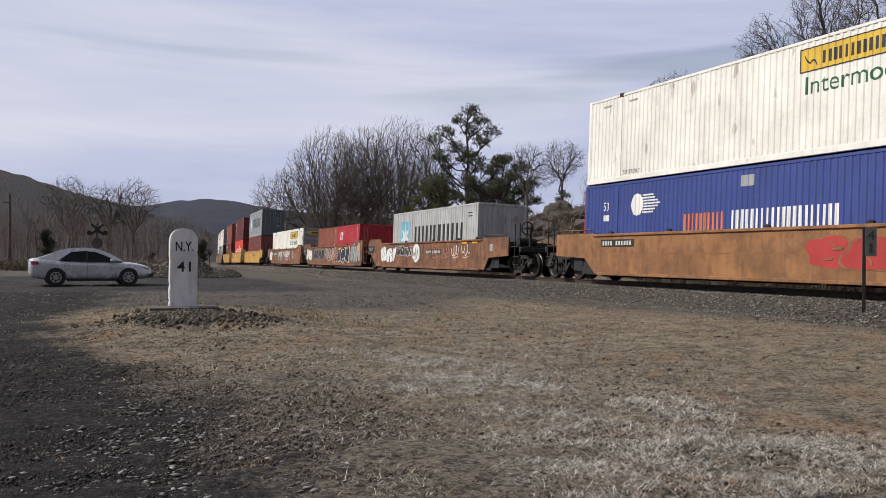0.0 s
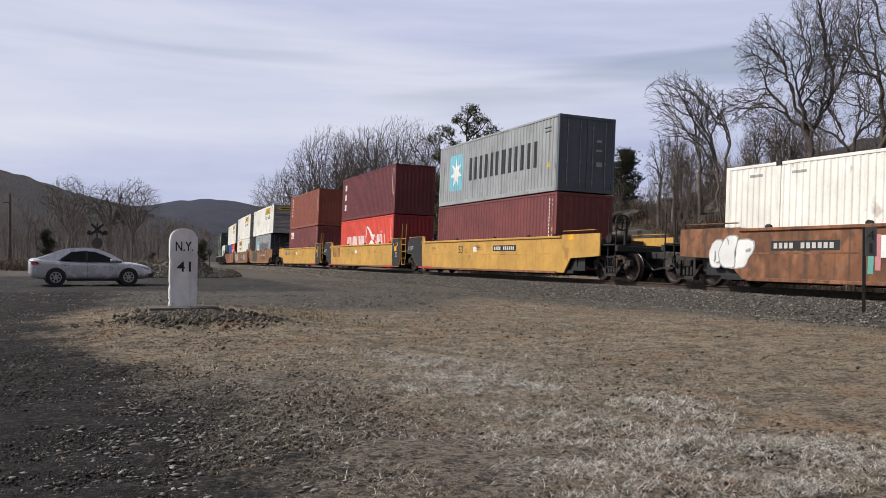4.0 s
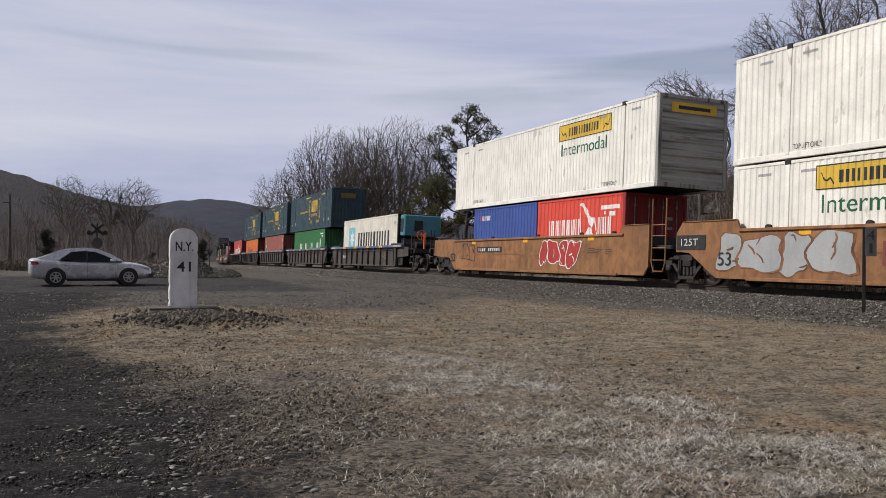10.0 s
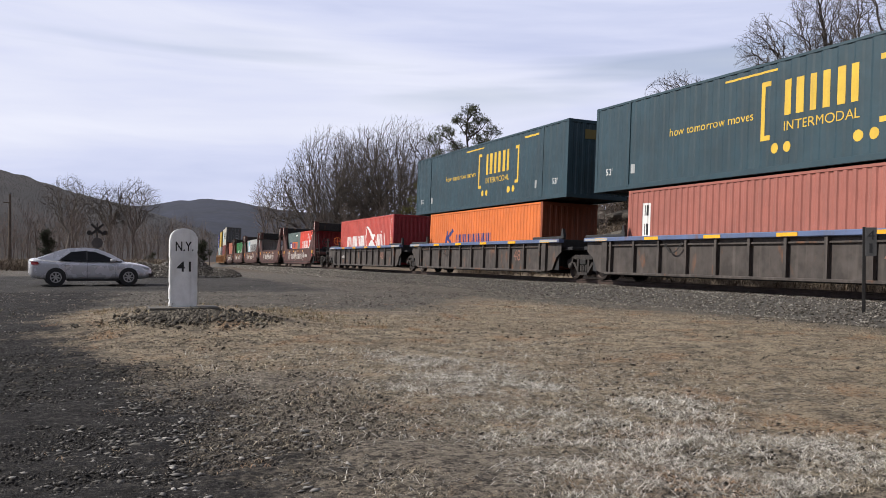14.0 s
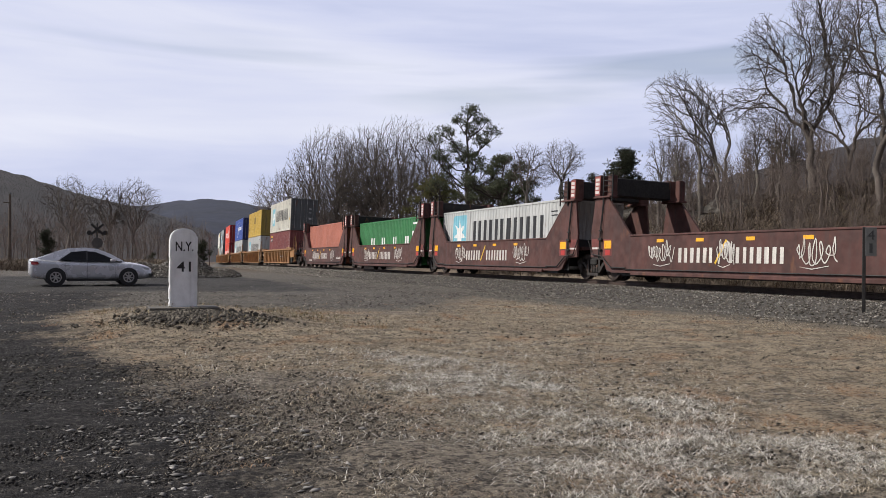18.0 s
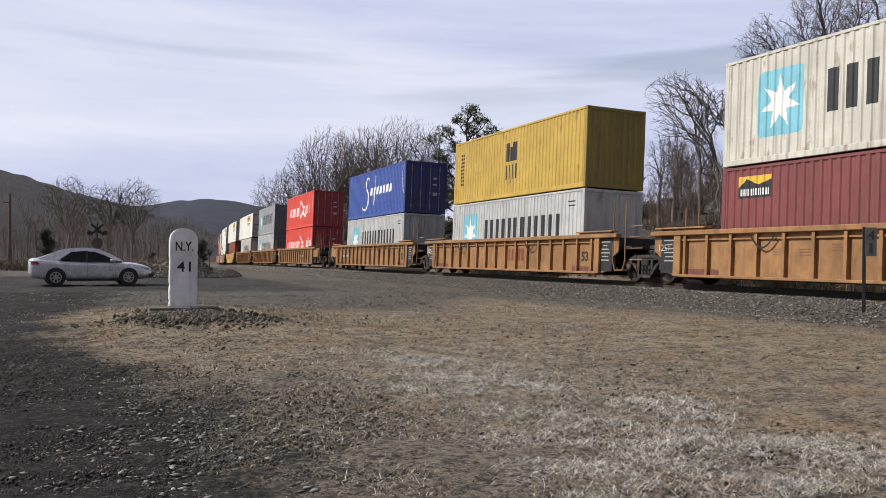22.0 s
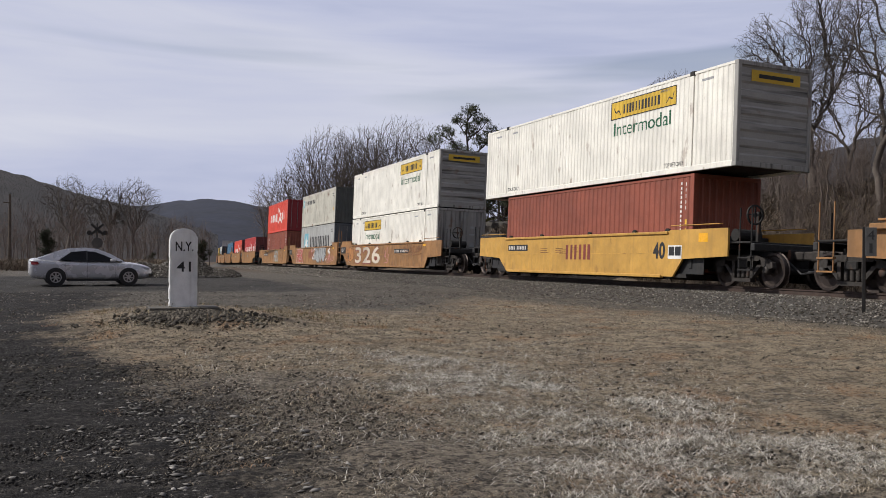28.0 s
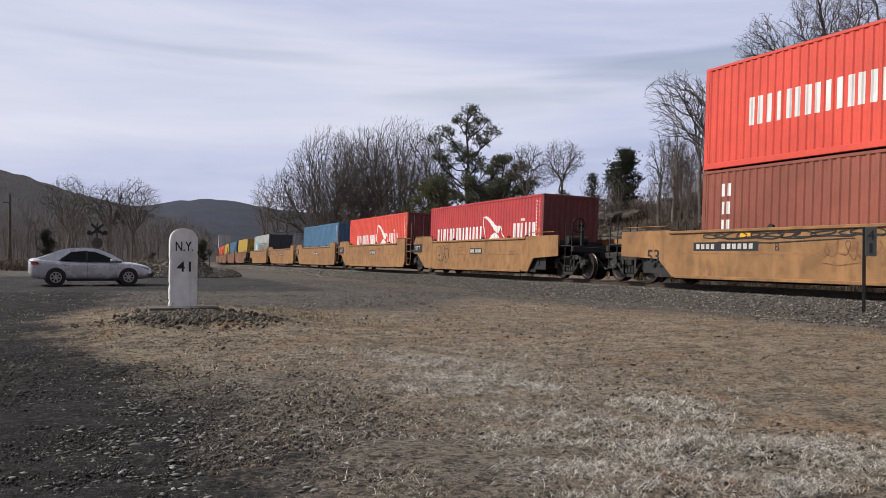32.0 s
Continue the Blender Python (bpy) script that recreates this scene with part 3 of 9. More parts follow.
def island_material(name, cols, rough=0.9):
    m = bpy.data.materials.new(name)
    m.use_nodes = True
    n, ln = m.node_tree.nodes, m.node_tree.links
    g, r = n.new("ShaderNodeNewGeometry"), n.new("ShaderNodeValToRGB")
    e = r.color_ramp.elements
    e[0].position, e[0].color = 0.0, (*cols[0], 1)
    e[1].position, e[1].color = 1.0, (*cols[-1], 1)
    for i, c in enumerate(cols[1:-1]):
        e.new((i + 1) / (len(cols) - 1)).color = (*c, 1)
    ln.new(g.outputs["Random Per Island"], r.inputs[0])
    b = n["Principled BSDF"]
    ln.new(r.outputs[0], b.inputs["Base Color"])
    b.inputs["Roughness"].default_value = rough
    b.inputs["Specular IOR Level"].default_value = 0.2
    return m


def scatter_stones():
    rnd = np.random.RandomState(5)
    k = 46000
    y = -2 + 62 * rnd.rand(k) ** 1.25
    o = -3.2 + 2.35 * rnd.rand(k)
    prof = np.interp(o, (-3.3, -2.5, -1.75, -0.9), (-0.85, -0.52, -0.22, -0.17))
    spots = np.stack([TRACK_X + BEND * y * y / 2 + o, y, 0.695 - 0.005238 * y - 3.778e-5 * y * y + prof - o * 0.036 + 0.01], 1)
    spots[:, 2] = np.maximum(spots[:, 2], land(spots[:, 0], spots[:, 1]) + 0.01)
    grey = island_material("crushed_grey_stone", [(0.035, 0.030, 0.025), (0.14, 0.124, 0.106), (0.07, 0.061, 0.051), (0.36, 0.335, 0.30), (0.085, 0.074, 0.062), (0.19, 0.171, 0.149)])
    stones("ballast_stones", spots, (0.014, 0.038), grey, "grey crushed ballast stones along the shoulder", "ballast", 6)
    k = 14000
    y = 55 + 75 * rnd.rand(k)
    o = -3.3 + 2.4 * rnd.rand(k)
    prof = np.interp(o, (-3.3, -2.5, -1.75, -0.9), (-0.85, -0.52, -0.22, -0.17))
    spots = np.stack([TRACK_X + BEND * y * y / 2 + o, y, 0.695 - 0.005238 * y - 3.778e-5 * y * y + prof - o * 0.036 + 0.01], 1)
    spots[:, 2] = np.maximum(spots[:, 2], land(spots[:, 0], spots[:, 1]) + 0.01)
    stones("ballast_stones", spots, (0.04, 0.09), grey, "grey crushed ballast stones farther along the line", "ballast", 16)
    # gritty crumbs and chips on the dark dirt
    k = 52000
    x, y = rnd.uniform(-4.5, 2.6, k), 4.2 + 13 * rnd.rand(k) ** 1.9
    keep = rnd.rand(k) < 0.10 + 0.9 * covers(x, y)[0]
    x, y = x[keep], y[keep]
    stones("grit", np.stack([x, y, land(x, y) + 0.003], 1), (0.005, 0.021), island_material("dark_grit", [(0.012, 0.011, 0.011), (0.05, 0.046, 0.043), (0.02, 0.018, 0.017), (0.085, 0.078, 0.072), (0.028, 0.026, 0.024), (0.13, 0.12, 0.11)]), "dark gritty crumbs of stone and dirt", "grit", 8, 0.7)
    # flat pale flakes washed out where the dirt meets the grass
    k = 2600
    x, y = 0.95 + 0.75 * rnd.randn(k), 7.6 + 2.2 * rnd.randn(k)
    keep = (rnd.rand(k) < covers(x, y)[0] + 0.08) & (y > 4.0)
    x, y = x[keep], y[keep]
    stones("stone_flakes", np.stack([x, y, land(x, y) + 0.005], 1), (0.005, 0.036), island_material("pale_flake", [(0.06, 0.056, 0.052), (0.22, 0.208, 0.19), (0.10, 0.093, 0.086), (0.15, 0.14, 0.128), (0.08, 0.074, 0.068), (0.46, 0.435, 0.40)]), "pale flat stone flakes on dark dirt", "pebbles", 18, 0.38)
    k = 190
    x, y = 1.0 + 0.5 * rnd.randn(k), 7.0 + 1.2 * rnd.randn(k)
    keep = y > 4.2
    x, y = x[keep], y[keep]
    stones("slate_flakes", np.stack([x, y, land(x, y) + 0.012], 1), (0.010, 0.050), island_material("pale_slate", [(0.12, 0.113, 0.105), (0.26, 0.247, 0.23), (0.17, 0.16, 0.15), (0.44, 0.42, 0.39)]), "larger pale slate flakes lying flat on the dirt", "pebbles", 38, 0.30)
    k = 2600
    x, y = rnd.uniform(-5.0, 0.6, k), 5 + 14 * rnd.rand(k) ** 1.4
    stones("pebbles", np.stack([x, y, land(x, y) + 0.005], 1), (0.005, 0.024), island_material("grey_pebble", [(0.07, 0.066, 0.062), (0.20, 0.19, 0.178), (0.10, 0.095, 0.09), (0.34, 0.32, 0.30)]), "scattered grey pebbles on dark dirt", "pebbles", 28, 0.55)
    # dark clods thrown over the grass
    k = 1500
    x, y = rnd.uniform(1.5, 14.5, k), 6 + 17 * rnd.rand(k)
    keep = rnd.rand(k) < np.clip(0.35 + 0.9 * lattice(x, y, 0.5, 14), 0.04, 1)
    x, y = x[keep], y[keep]
    stones("clods", np.stack([x, y, land(x, y) + 0.008], 1), (0.008, 0.034), island_material("dark_clod", [(0.022, 0.019, 0.016), (0.06, 0.052, 0.043), (0.035, 0.03, 0.025), (0.09, 0.08, 0.066)]), "dark clods of earth lying on the dry grass", "soil", 29, 0.7)
    # soil crumbs under the grass and the rubble at the milepost's foot
    k = 60000
    x, y = rnd.uniform(0.5, 11, k), 4.2 + 14.5 * rnd.rand(k) ** 1.5
    th, st, hp = zones(x, y)
    keep = rnd.rand(k) < 0.06 + 0.5 * th + 0.35 * st + hp
    keep &= covers(x, y)[0] < 0.8
    x, y = x[keep], y[keep]
    stones("soil_crumbs", np.stack([x, y, land(x, y) + 0.004], 1), (0.005, 0.026), island_material("dark_crumb", [(0.022, 0.019, 0.016), (0.09, 0.077, 0.063), (0.04, 0.034, 0.029), (0.15, 0.13, 0.105), (0.03, 0.026, 0.022)]), "dark soil crumbs among the dry grass", "soil", 19, 0.8)
    k = 24000
    x, y = rnd.uniform(0.9, 4.6, k), 4.3 + 4.6 * rnd.rand(k) ** 1.2
    stones("soil_crumbs", np.stack([x, y, land(x, y) + 0.003], 1), (0.003, 0.012), island_material("mixed_crumb", [(0.03, 0.026, 0.022), (0.14, 0.12, 0.098), (0.06, 0.052, 0.043), (0.25, 0.22, 0.18), (0.04, 0.035, 0.03), (0.18, 0.155, 0.126)]), "small mixed crumbs of soil and broken stalks", "soil", 39, 0.7)
    k = 2000
    x, y = 2.25 + 0.62 * rnd.randn(k), 16.85 + 0.42 * rnd.randn(k)
    stones("rubble", np.stack([x, y, land(x, y) + 0.012], 1), (0.012, 0.06), island_material("dark_rubble", [(0.025, 0.022, 0.019), (0.10, 0.088, 0.072), (0.05, 0.044, 0.037), (0.20, 0.175, 0.14), (0.04, 0.035, 0.03)]), "dark rubble and clods at the milepost's foot", "rubble", 20, 0.8)
    k = 24000
    x, y = rnd.uniform(-2.0, 16.0, k), rnd.uniform(15, 46, k)
    cv = covers(x, y)
    keep = rnd.rand(k) < cv[1] * (1 - 0.93 * np.clip(2.2 * cv[2], 0, 1))
    x, y = x[keep], y[keep]
    stones("gravel_chips", np.stack([x, y, land(x, y) + 0.006], 1), (0.008, 0.038), grey, "loose grey gravel between grass and ballast", "gravel", 9, 0.6)
    # heap of spare ballast by the crossing
    k = 9000
    a, r = rnd.uniform(0, 6.28, k), np.sqrt(rnd.rand(k))
    x, y = 6.0 + 3.4 * r * np.cos(a), 51.0 + 2.2 * r * np.sin(a)
    hgt = 1.75 * np.clip(1 - r, 0, 1) ** 0.8 + 0.08 * rnd.rand(k)
    stones("gravel_heap", np.stack([x, y, land(x, y) + hgt * (0.75 + 0.25 * np.sin(x * 2.2))], 1), (0.02, 0.065), grey, "low heap of grey crushed stone beside the lane", "gravel heap", 10, 0.8)


scatter_stones()


def blade_material(name, cols, warm):
    """Dry blades: each its own tone, darker and warmer by patches."""
    m = island_material(name, cols)
    n, ln = m.node_tree.nodes, m.node_tree.links
    b = n["Principled BSDF"]
    src = b.inputs["Base Color"].links[0].from_socket
    geo = n.new("ShaderNodeNewGeometry")

    def patch(sc, lo, hi, a, c):
        t, r = n.new("ShaderNodeTexNoise"), n.new("ShaderNodeMapRange")
        t.inputs["Scale"].default_value, t.inputs["Detail"].default_value = sc, 5.0
        for k, v in zip((1, 2, 3, 4), (lo, hi, a, c)):
            r.inputs[k].default_value = v
        ln.new(geo.outputs["Position"], t.inputs[0]); ln.new(t.outputs[0], r.inputs[0])
        return r.outputs[0]

    col = value_mix(n, ln, patch(0.9, 0.54, 0.64, 0.0, warm), src, (0.40, 0.22, 0.115))
    col = value_mix(n, ln, patch(9.0, 0.52, 0.38, 0.0, 0.75), col, (0.06, 0.05, 0.04))
    ln.new(col, b.inputs["Base Color"])
    return m


def blades(name, x, y, h, lean, width, cols, warm, label, seed):
    """One sheet of bent blades standing at x, y."""
    rnd = np.random.RandomState(seed)
    k = len(x)
    a, la = rnd.uniform(0, 6.28, k), rnd.uniform(0, 6.28, k)
    lean = rnd.uniform(*lean, k) * h
    w = width * rnd.uniform(0.6, 1.5, k) * (1 + y / 9.0)
    z = land(x, y) + 0.002
    ca, sa = w * np.cos(a), w * np.sin(a)
    mx, my, mz = x + 0.45 * lean * np.cos(la), y + 0.45 * lean * np.sin(la), z + h * rnd.uniform(0.55, 0.95, k)
    tx, ty, tz = x + lean * np.cos(la + 0.3), y + lean * np.sin(la + 0.3), z + h * rnd.uniform(0.4, 1.0, k)
    V = np.stack([np.stack(p, 1) for p in ((x - ca, y - sa, z), (x + ca, y + sa, z), (mx + ca, my + sa, mz), (mx - ca, my - sa, mz), (tx, ty, tz))], 1).reshape(-1, 3)
    q = 5 * np.arange(k)
    F = np.concatenate([np.stack(c, 1) for c in ((q, q + 1, q + 2), (q, q + 2, q + 3), (q + 3, q + 2, q + 4))])
    me = sheet(name, V, F)
    me.materials.append(blade_material(name + "_blades", cols, warm))
    return tagged(new(name, me), label, "grass", kind="stuff")


def tuft_field():
    """Dry grass: short bleached tufts, longer pale straw in a drift."""
    rnd = np.random.RandomState(11)
    # short tufts, nine blades each
    k = 27000
    x, y = rnd.uniform(-1.5, 15, k), 4.2 + 24 * rnd.rand(k) ** 1.6
    c, zn = covers(x, y), zones(x, y)
    ok = rnd.rand(k) < ((1 - np.clip(c[0] * 1.2, 0, 1)) * (1 - c[1]) * (1 - c[2]) + 0.03) * (1 - 0.8 * zn[2]) * np.clip(0.6 + 0.5 * lattice(x, y, 0.9, 11) + 0.5 * lattice(x, y, 3.3, 12), 0.1, 1)
    x, y = np.repeat(x[ok], 9), np.repeat(y[ok], 9)
    sp = 0.026 * (1 + y / 8.0)
    x, y = x + sp * rnd.randn(len(x)), y + sp * rnd.randn(len(x))
    h = 0.008 + 0.024 * rnd.rand(len(x)) ** 1.6 * (1 + y / 30.0)
    blades("dry_grass", x, y, h, (0.9, 3.2), 0.0014, [(0.22, 0.18, 0.13), (0.48, 0.41, 0.31), (0.10, 0.084, 0.065), (0.64, 0.57, 0.445), (0.38, 0.295, 0.20), (0.18, 0.149, 0.113)], 0.7, "short bleached winter grass", 21)
    # matted short blades, lying flat, where the grass is worn
    k = 60000
    x, y = rnd.uniform(0.4, 7.5, k), 4.2 + 7.5 * rnd.rand(k) ** 1.3
    ok = rnd.rand(k) < (0.15 + 0.85 * zones(x, y)[0]) * (1 - 0.92 * covers(x, y)[0])
    x, y = x[ok], y[ok]
    blades("matted_grass", x, y, 0.004 + 0.012 * rnd.rand(len(x)) ** 1.5, (1.5, 6.0), 0.0011, [(0.09, 0.077, 0.063), (0.33, 0.285, 0.23), (0.05, 0.043, 0.036), (0.48, 0.425, 0.35), (0.17, 0.146, 0.118)], 0.25, "short matted grey-brown grass pressed to the ground", 24)
    # taller fringe round the milepost
    k = 3800
    x, y = rnd.uniform(0.6, 5.8, k), rnd.uniform(15.8, 22.5, k)
    ok = rnd.rand(k) < np.clip(0.35 + 0.8 * wave(x, y, 2.7, 1.0), 0.05, 1) * (1 - zones(x, y)[2])
    x, y = x[ok], y[ok]
    blades("grass_fringe", x, y, 0.03 + 0.09 * rnd.rand(len(x)) ** 2, (0.3, 1.6), 0.0016, [(0.14, 0.12, 0.07), (0.36, 0.29, 0.18), (0.10, 0.10, 0.05), (0.46, 0.36, 0.23)], 0.5, "taller dry grass round the milepost", 22)
    # long straw: a dense matted drift, thinner strands all round
    k = 300000
    x, y = rnd.uniform(1.6, 9.0, k), 4.2 + 9.0 * rnd.rand(k) ** 1.15
    zn, c = zones(x, y), covers(x, y)
    clump = np.clip(0.5 + 0.55 * lattice(x, y, 2.2, 8) + 0.5 * lattice(x, y, 6.5, 9), 0.06, 1)
    ok = rnd.rand(k) < (1.7 * zn[1] * clump + 0.08 * smooth01(9.0, 6.0, x) * clump) * (1 - c[0])
    x, y = x[ok], y[ok]
    long = rnd.rand(len(x)) < 0.3
    h = np.where(long, 0.02 + 0.05 * rnd.rand(len(x)), 0.008 + 0.022 * rnd.rand(len(x)))
    blades("straw_drift", x, y, h, (0.8, 4.4), 0.00095, [(0.44, 0.40, 0.345), (0.84, 0.795, 0.72), (0.20, 0.176, 0.145), (0.90, 0.865, 0.80), (0.55, 0.505, 0.435)], 0.1, "drift of long pale dry straw on the ground", 23)


tuft_field()


def hill(name, label, az, el, dist, depth, material, rough=0.02, seed=1):
    """A wooded ridge: its skyline given by compass degrees and elevation at a distance."""
    rnd = random.Random(seed)
    n, rows = 160, 14
    v, f = [], []
    for i in range(n + 1):
        a = az[0] + (az[-1] - az[0]) * i / n
        e = np.interp(a, az, el)
        top = dist * math.tan(radians(e)) + 1.5
        for j in range(rows + 1):
            u = j / rows
            d = dist - depth * (1 - u)
            hgt = -6 + (top + 6) * (u ** 0.8) * (1 + rough * noise.noise((a * 1.3, u * 5, seed)))
            if j == rows:
                hgt += rough * 25 * noise.noise((a * 6.0, 3.3, seed)) + rough * 12 * noise.noise((a * 25.0, 1.3, seed))
            v.append((d * math.sin(radians(a)), d * math.cos(radians(a)), hgt))
    r = rows + 1
    for i in range(n):
        for j in range(rows):
            f.append((i * r + j, (i + 1) * r + j, (i + 1) * r + j + 1, i * r + j + 1))
    ob = one_mesh(name, Geo().add(v, f), material, label, "hill", kind="structure", smooth=True)
    return ob


HILL_NEAR = surface("bare_brown_woods", (0.022, 0.0175, 0.0185), 1.0, 0.4, 0.03, coord="World", fine=0.45, rgb2=(0.031, 0.0248, 0.0248))
# blue of distance haze is mixed into the far woods' colour
HILL_FAR = surface("haze_tinted_woods", (0.015, 0.019, 0.037), 1.0, 0.3, 0.012, coord="World", fine=0.3)
hill("hill_west", "steep bare-wooded hill, brown in winter", (-24, -14, -8, -4.5, -3.25, -1.5, 0.6, 2.6, 4.8, 7.0, 9.0), (7.5, 6.3, 5.5, 4.75, 4.45, 4.0, 3.30, 2.85, 2.3, 1.6, 0.9), 620, 330, HILL_NEAR, 0.018, 2)
hill("hill_north", "long wooded ridge, distance haze tinted into its colour", (-4, 0, 3, 5, 6.5, 8.4, 10, 11.3, 13, 15, 18, 22, 30), (1.5, 2.2, 2.5, 2.65, 2.95, 3.12, 3.0, 2.75, 2.5, 2.35, 2.2, 2.0, 1.6), 2400, 900, HILL_FAR, 0.02, 3)
hill("hill_east", "wooded hillside behind the bank", (34, 37, 40, 42, 44, 46, 47.2, 49.5, 53, 60, 75, 95), (1.6, 3.0, 4.4, 5.0, 5.5, 6.0, 6.4, 7.0, 7.6, 8.0, 8.0, 7.0), 420, 240, HILL_NEAR, 0.05, 4)
# out of view; added to block low sky light from the front ends
hill("hill_south", "unseen wooded hill added behind the lane to block low sky", (95, 120, 150, 180, 205, 230, 260), (8.0, 14.0, 19.0, 21.0, 18.0, 13.0, 7.0), 260, 170, HILL_NEAR, 0.05, 6)

# ---- things beside the line ----
CONCRETE = surface("white_painted_concrete", (0.80, 0.80, 0.80), 0.8, 0.16, 3.0, streak=0.35, bump=0.25, bscale=35.0, grime=(0.30, 0.28, 0.26))
PAD = surface("weathered_concrete_pad", (0.10, 0.09, 0.075), 0.9, 0.3, 5.0, bump=0.4)
GALV = surface("dull_sign_metal", (0.10, 0.10, 0.10), 0.55, 0.2, 4.0, metal=0.3)
POST = surface("dark_steel_post", (0.013, 0.011, 0.010), 0.6, 0.3, 5.0, rust=0.2)
TIMBER = surface("grey_brown_timber", (0.13, 0.10, 0.075), 0.9, 0.3, 2.0, streak=0.3, bump=0.3)


def on_land(x, y, rz=0.0, dz=0.0):
    return pose(x, y, land_at(x, y) + dz, 0, 0, rz)


def milestone():
    ob = thing("milestone", "white-painted concrete milepost with black lettering and chipped edges", "milepost", at=on_land(2.17, 17.85, -1.0))
    w, h, d = 0.258, 1.53, 0.13
    pts = [(-w, -0.2), (w, -0.2), (w, 0.42), (w - 0.012, 0.47), (w, 0.52), (w, 1.02), (w - 0.010, 1.06), (w, 1.12), (w, h - 0.17)]
    pts += [(w * 0.93 * math.cos(a), h - 0.17 + 0.17 * math.sin(a)) for a in [math.pi * k / 14 for k in range(1, 14)]]
    pts += [(-w * 0.93, h - 0.15), (-w * 0.90, h - 0.19), (-w, h - 0.22), (-w, 0.98), (-w + 0.014, 0.94), (-w + 0.004, 0.86), (-w, 0.5), (-w + 0.012, 0.44), (-w, 0.37), (-w, 0.18), (-w + 0.012, 0.14), (-w, 0.09)]
    me = Geo().prism(pts, -d, d).mesh("stone", CONCRETE)
    bm = bmesh.new(); bm.from_mesh(me)
    bmesh.ops.bevel(bm, geom=[e for e in bm.edges if e.is_boundary or (e.calc_face_angle(0) > 0.9)], offset=0.022, segments=2, affect="EDGES")
    bm.to_mesh(me); bm.free()
    st = new("stone", me); st.parent = ob
    for txt, z, hh, wd, x in (("N.Y.", 1.09, 0.185, 0.33, -0.155), ("41", 0.70, 0.195, 0.26, -0.13)):
        words(txt, hh, P_BLACK, st, x, -d - 0.004, z, wd, bold=0.012)
    pad = one_mesh("concrete_pad", Geo().box(-0.66, 0.62, -0.44, 0.42, -0.15, 0.028, 0.008), PAD, "flat weathered concrete pad at the milepost's foot", "concrete pad", at=on_land(2.19, 17.85, -1.0))


milestone()


def number_post():
    ob = thing("track_number_post", "thin dark steel post with small grey number plate", "sign post", at=pose(15.73, 14.03, 0.12, 0, 0, -45))
    part("post", Geo().box(-0.035, 0.035, -0.02, 0.02, -0.3, 1.98, 0.006), POST, ob)
    pl = part("number_plate", Geo().box(0.02, 0.24, -0.03, -0.022, 1.36, 1.97, 0.003), GALV, ob, "grey plate with two stacked black figures")
    words("4", 0.2, P_BLACK, pl, 0.06, -0.036, 1.71, 0.14)
    words("1", 0.2, P_BLACK, pl, 0.10, -0.036, 1.43, 0.06)


number_post()


def utility_pole(x, y, h, rz, label):
    ob = thing("utility_pole", label, "utility pole", at=on_land(x, y, rz))
    part("pole", Geo().tube((0, 0, -0.5), (0, 0, h), 0.15, 0.10, 10), TIMBER, ob)
    part("bracket", Geo().box(-0.5, 0.05, -0.04, 0.04, h - 0.75, h - 0.65, 0.01), TIMBER, ob)
    part("insulator", Geo().tube((0, 0, h), (0, 0, h + 0.22), 0.05, 0.03, 8), GALV, ob)


utility_pole(-3.9, 82.0, 6.2, 10, "grey-brown timber pole at the wood's edge")


def crossing_sign():
    x, y = 2.13, 61.5
    ob = thing("crossing_sign", "crossbuck over a round sign, seen from behind", "road sign", at=on_land(x, y, 4))
    part("post", Geo().tube((0, 0, -0.3), (0, 0, 3.25), 0.045, n=8), POST, ob)
    for s in (-1, 1):
        part("crossbuck_arm", Geo().box(-0.5, 0.5, -0.012, 0.012, -0.07, 0.07, 0.004), POST, ob, at=Matrix.Translation((0, -0.06 - 0.03 * s, 2.85)) @ pose(0, 0, 0, 0, 42 * s, 0))
        part("lamp_hood", Geo().lathe([(0.15, -0.12), (0.15, 0.12)], 14, (0, 0)), POST, ob, "round black flasher hood", at=Matrix.Translation((s * 0.48, 0.06, 2.62)))
    part("lamp_arm", Geo().box(-0.5, 0.5, 0.02, 0.06, 2.59, 2.65, 0.01), POST, ob)
    part("sign_disc", Geo().lathe([(0.36, -0.01), (0.36, 0.01)], 8, (0, 0)), surface("dull_sign_back", (0.085, 0.075, 0.07), 0.6, 0.2, 5.0), ob, "dull eight-sided sign back", at=Matrix.Translation((0, -0.07, 1.98)))


crossing_sign()


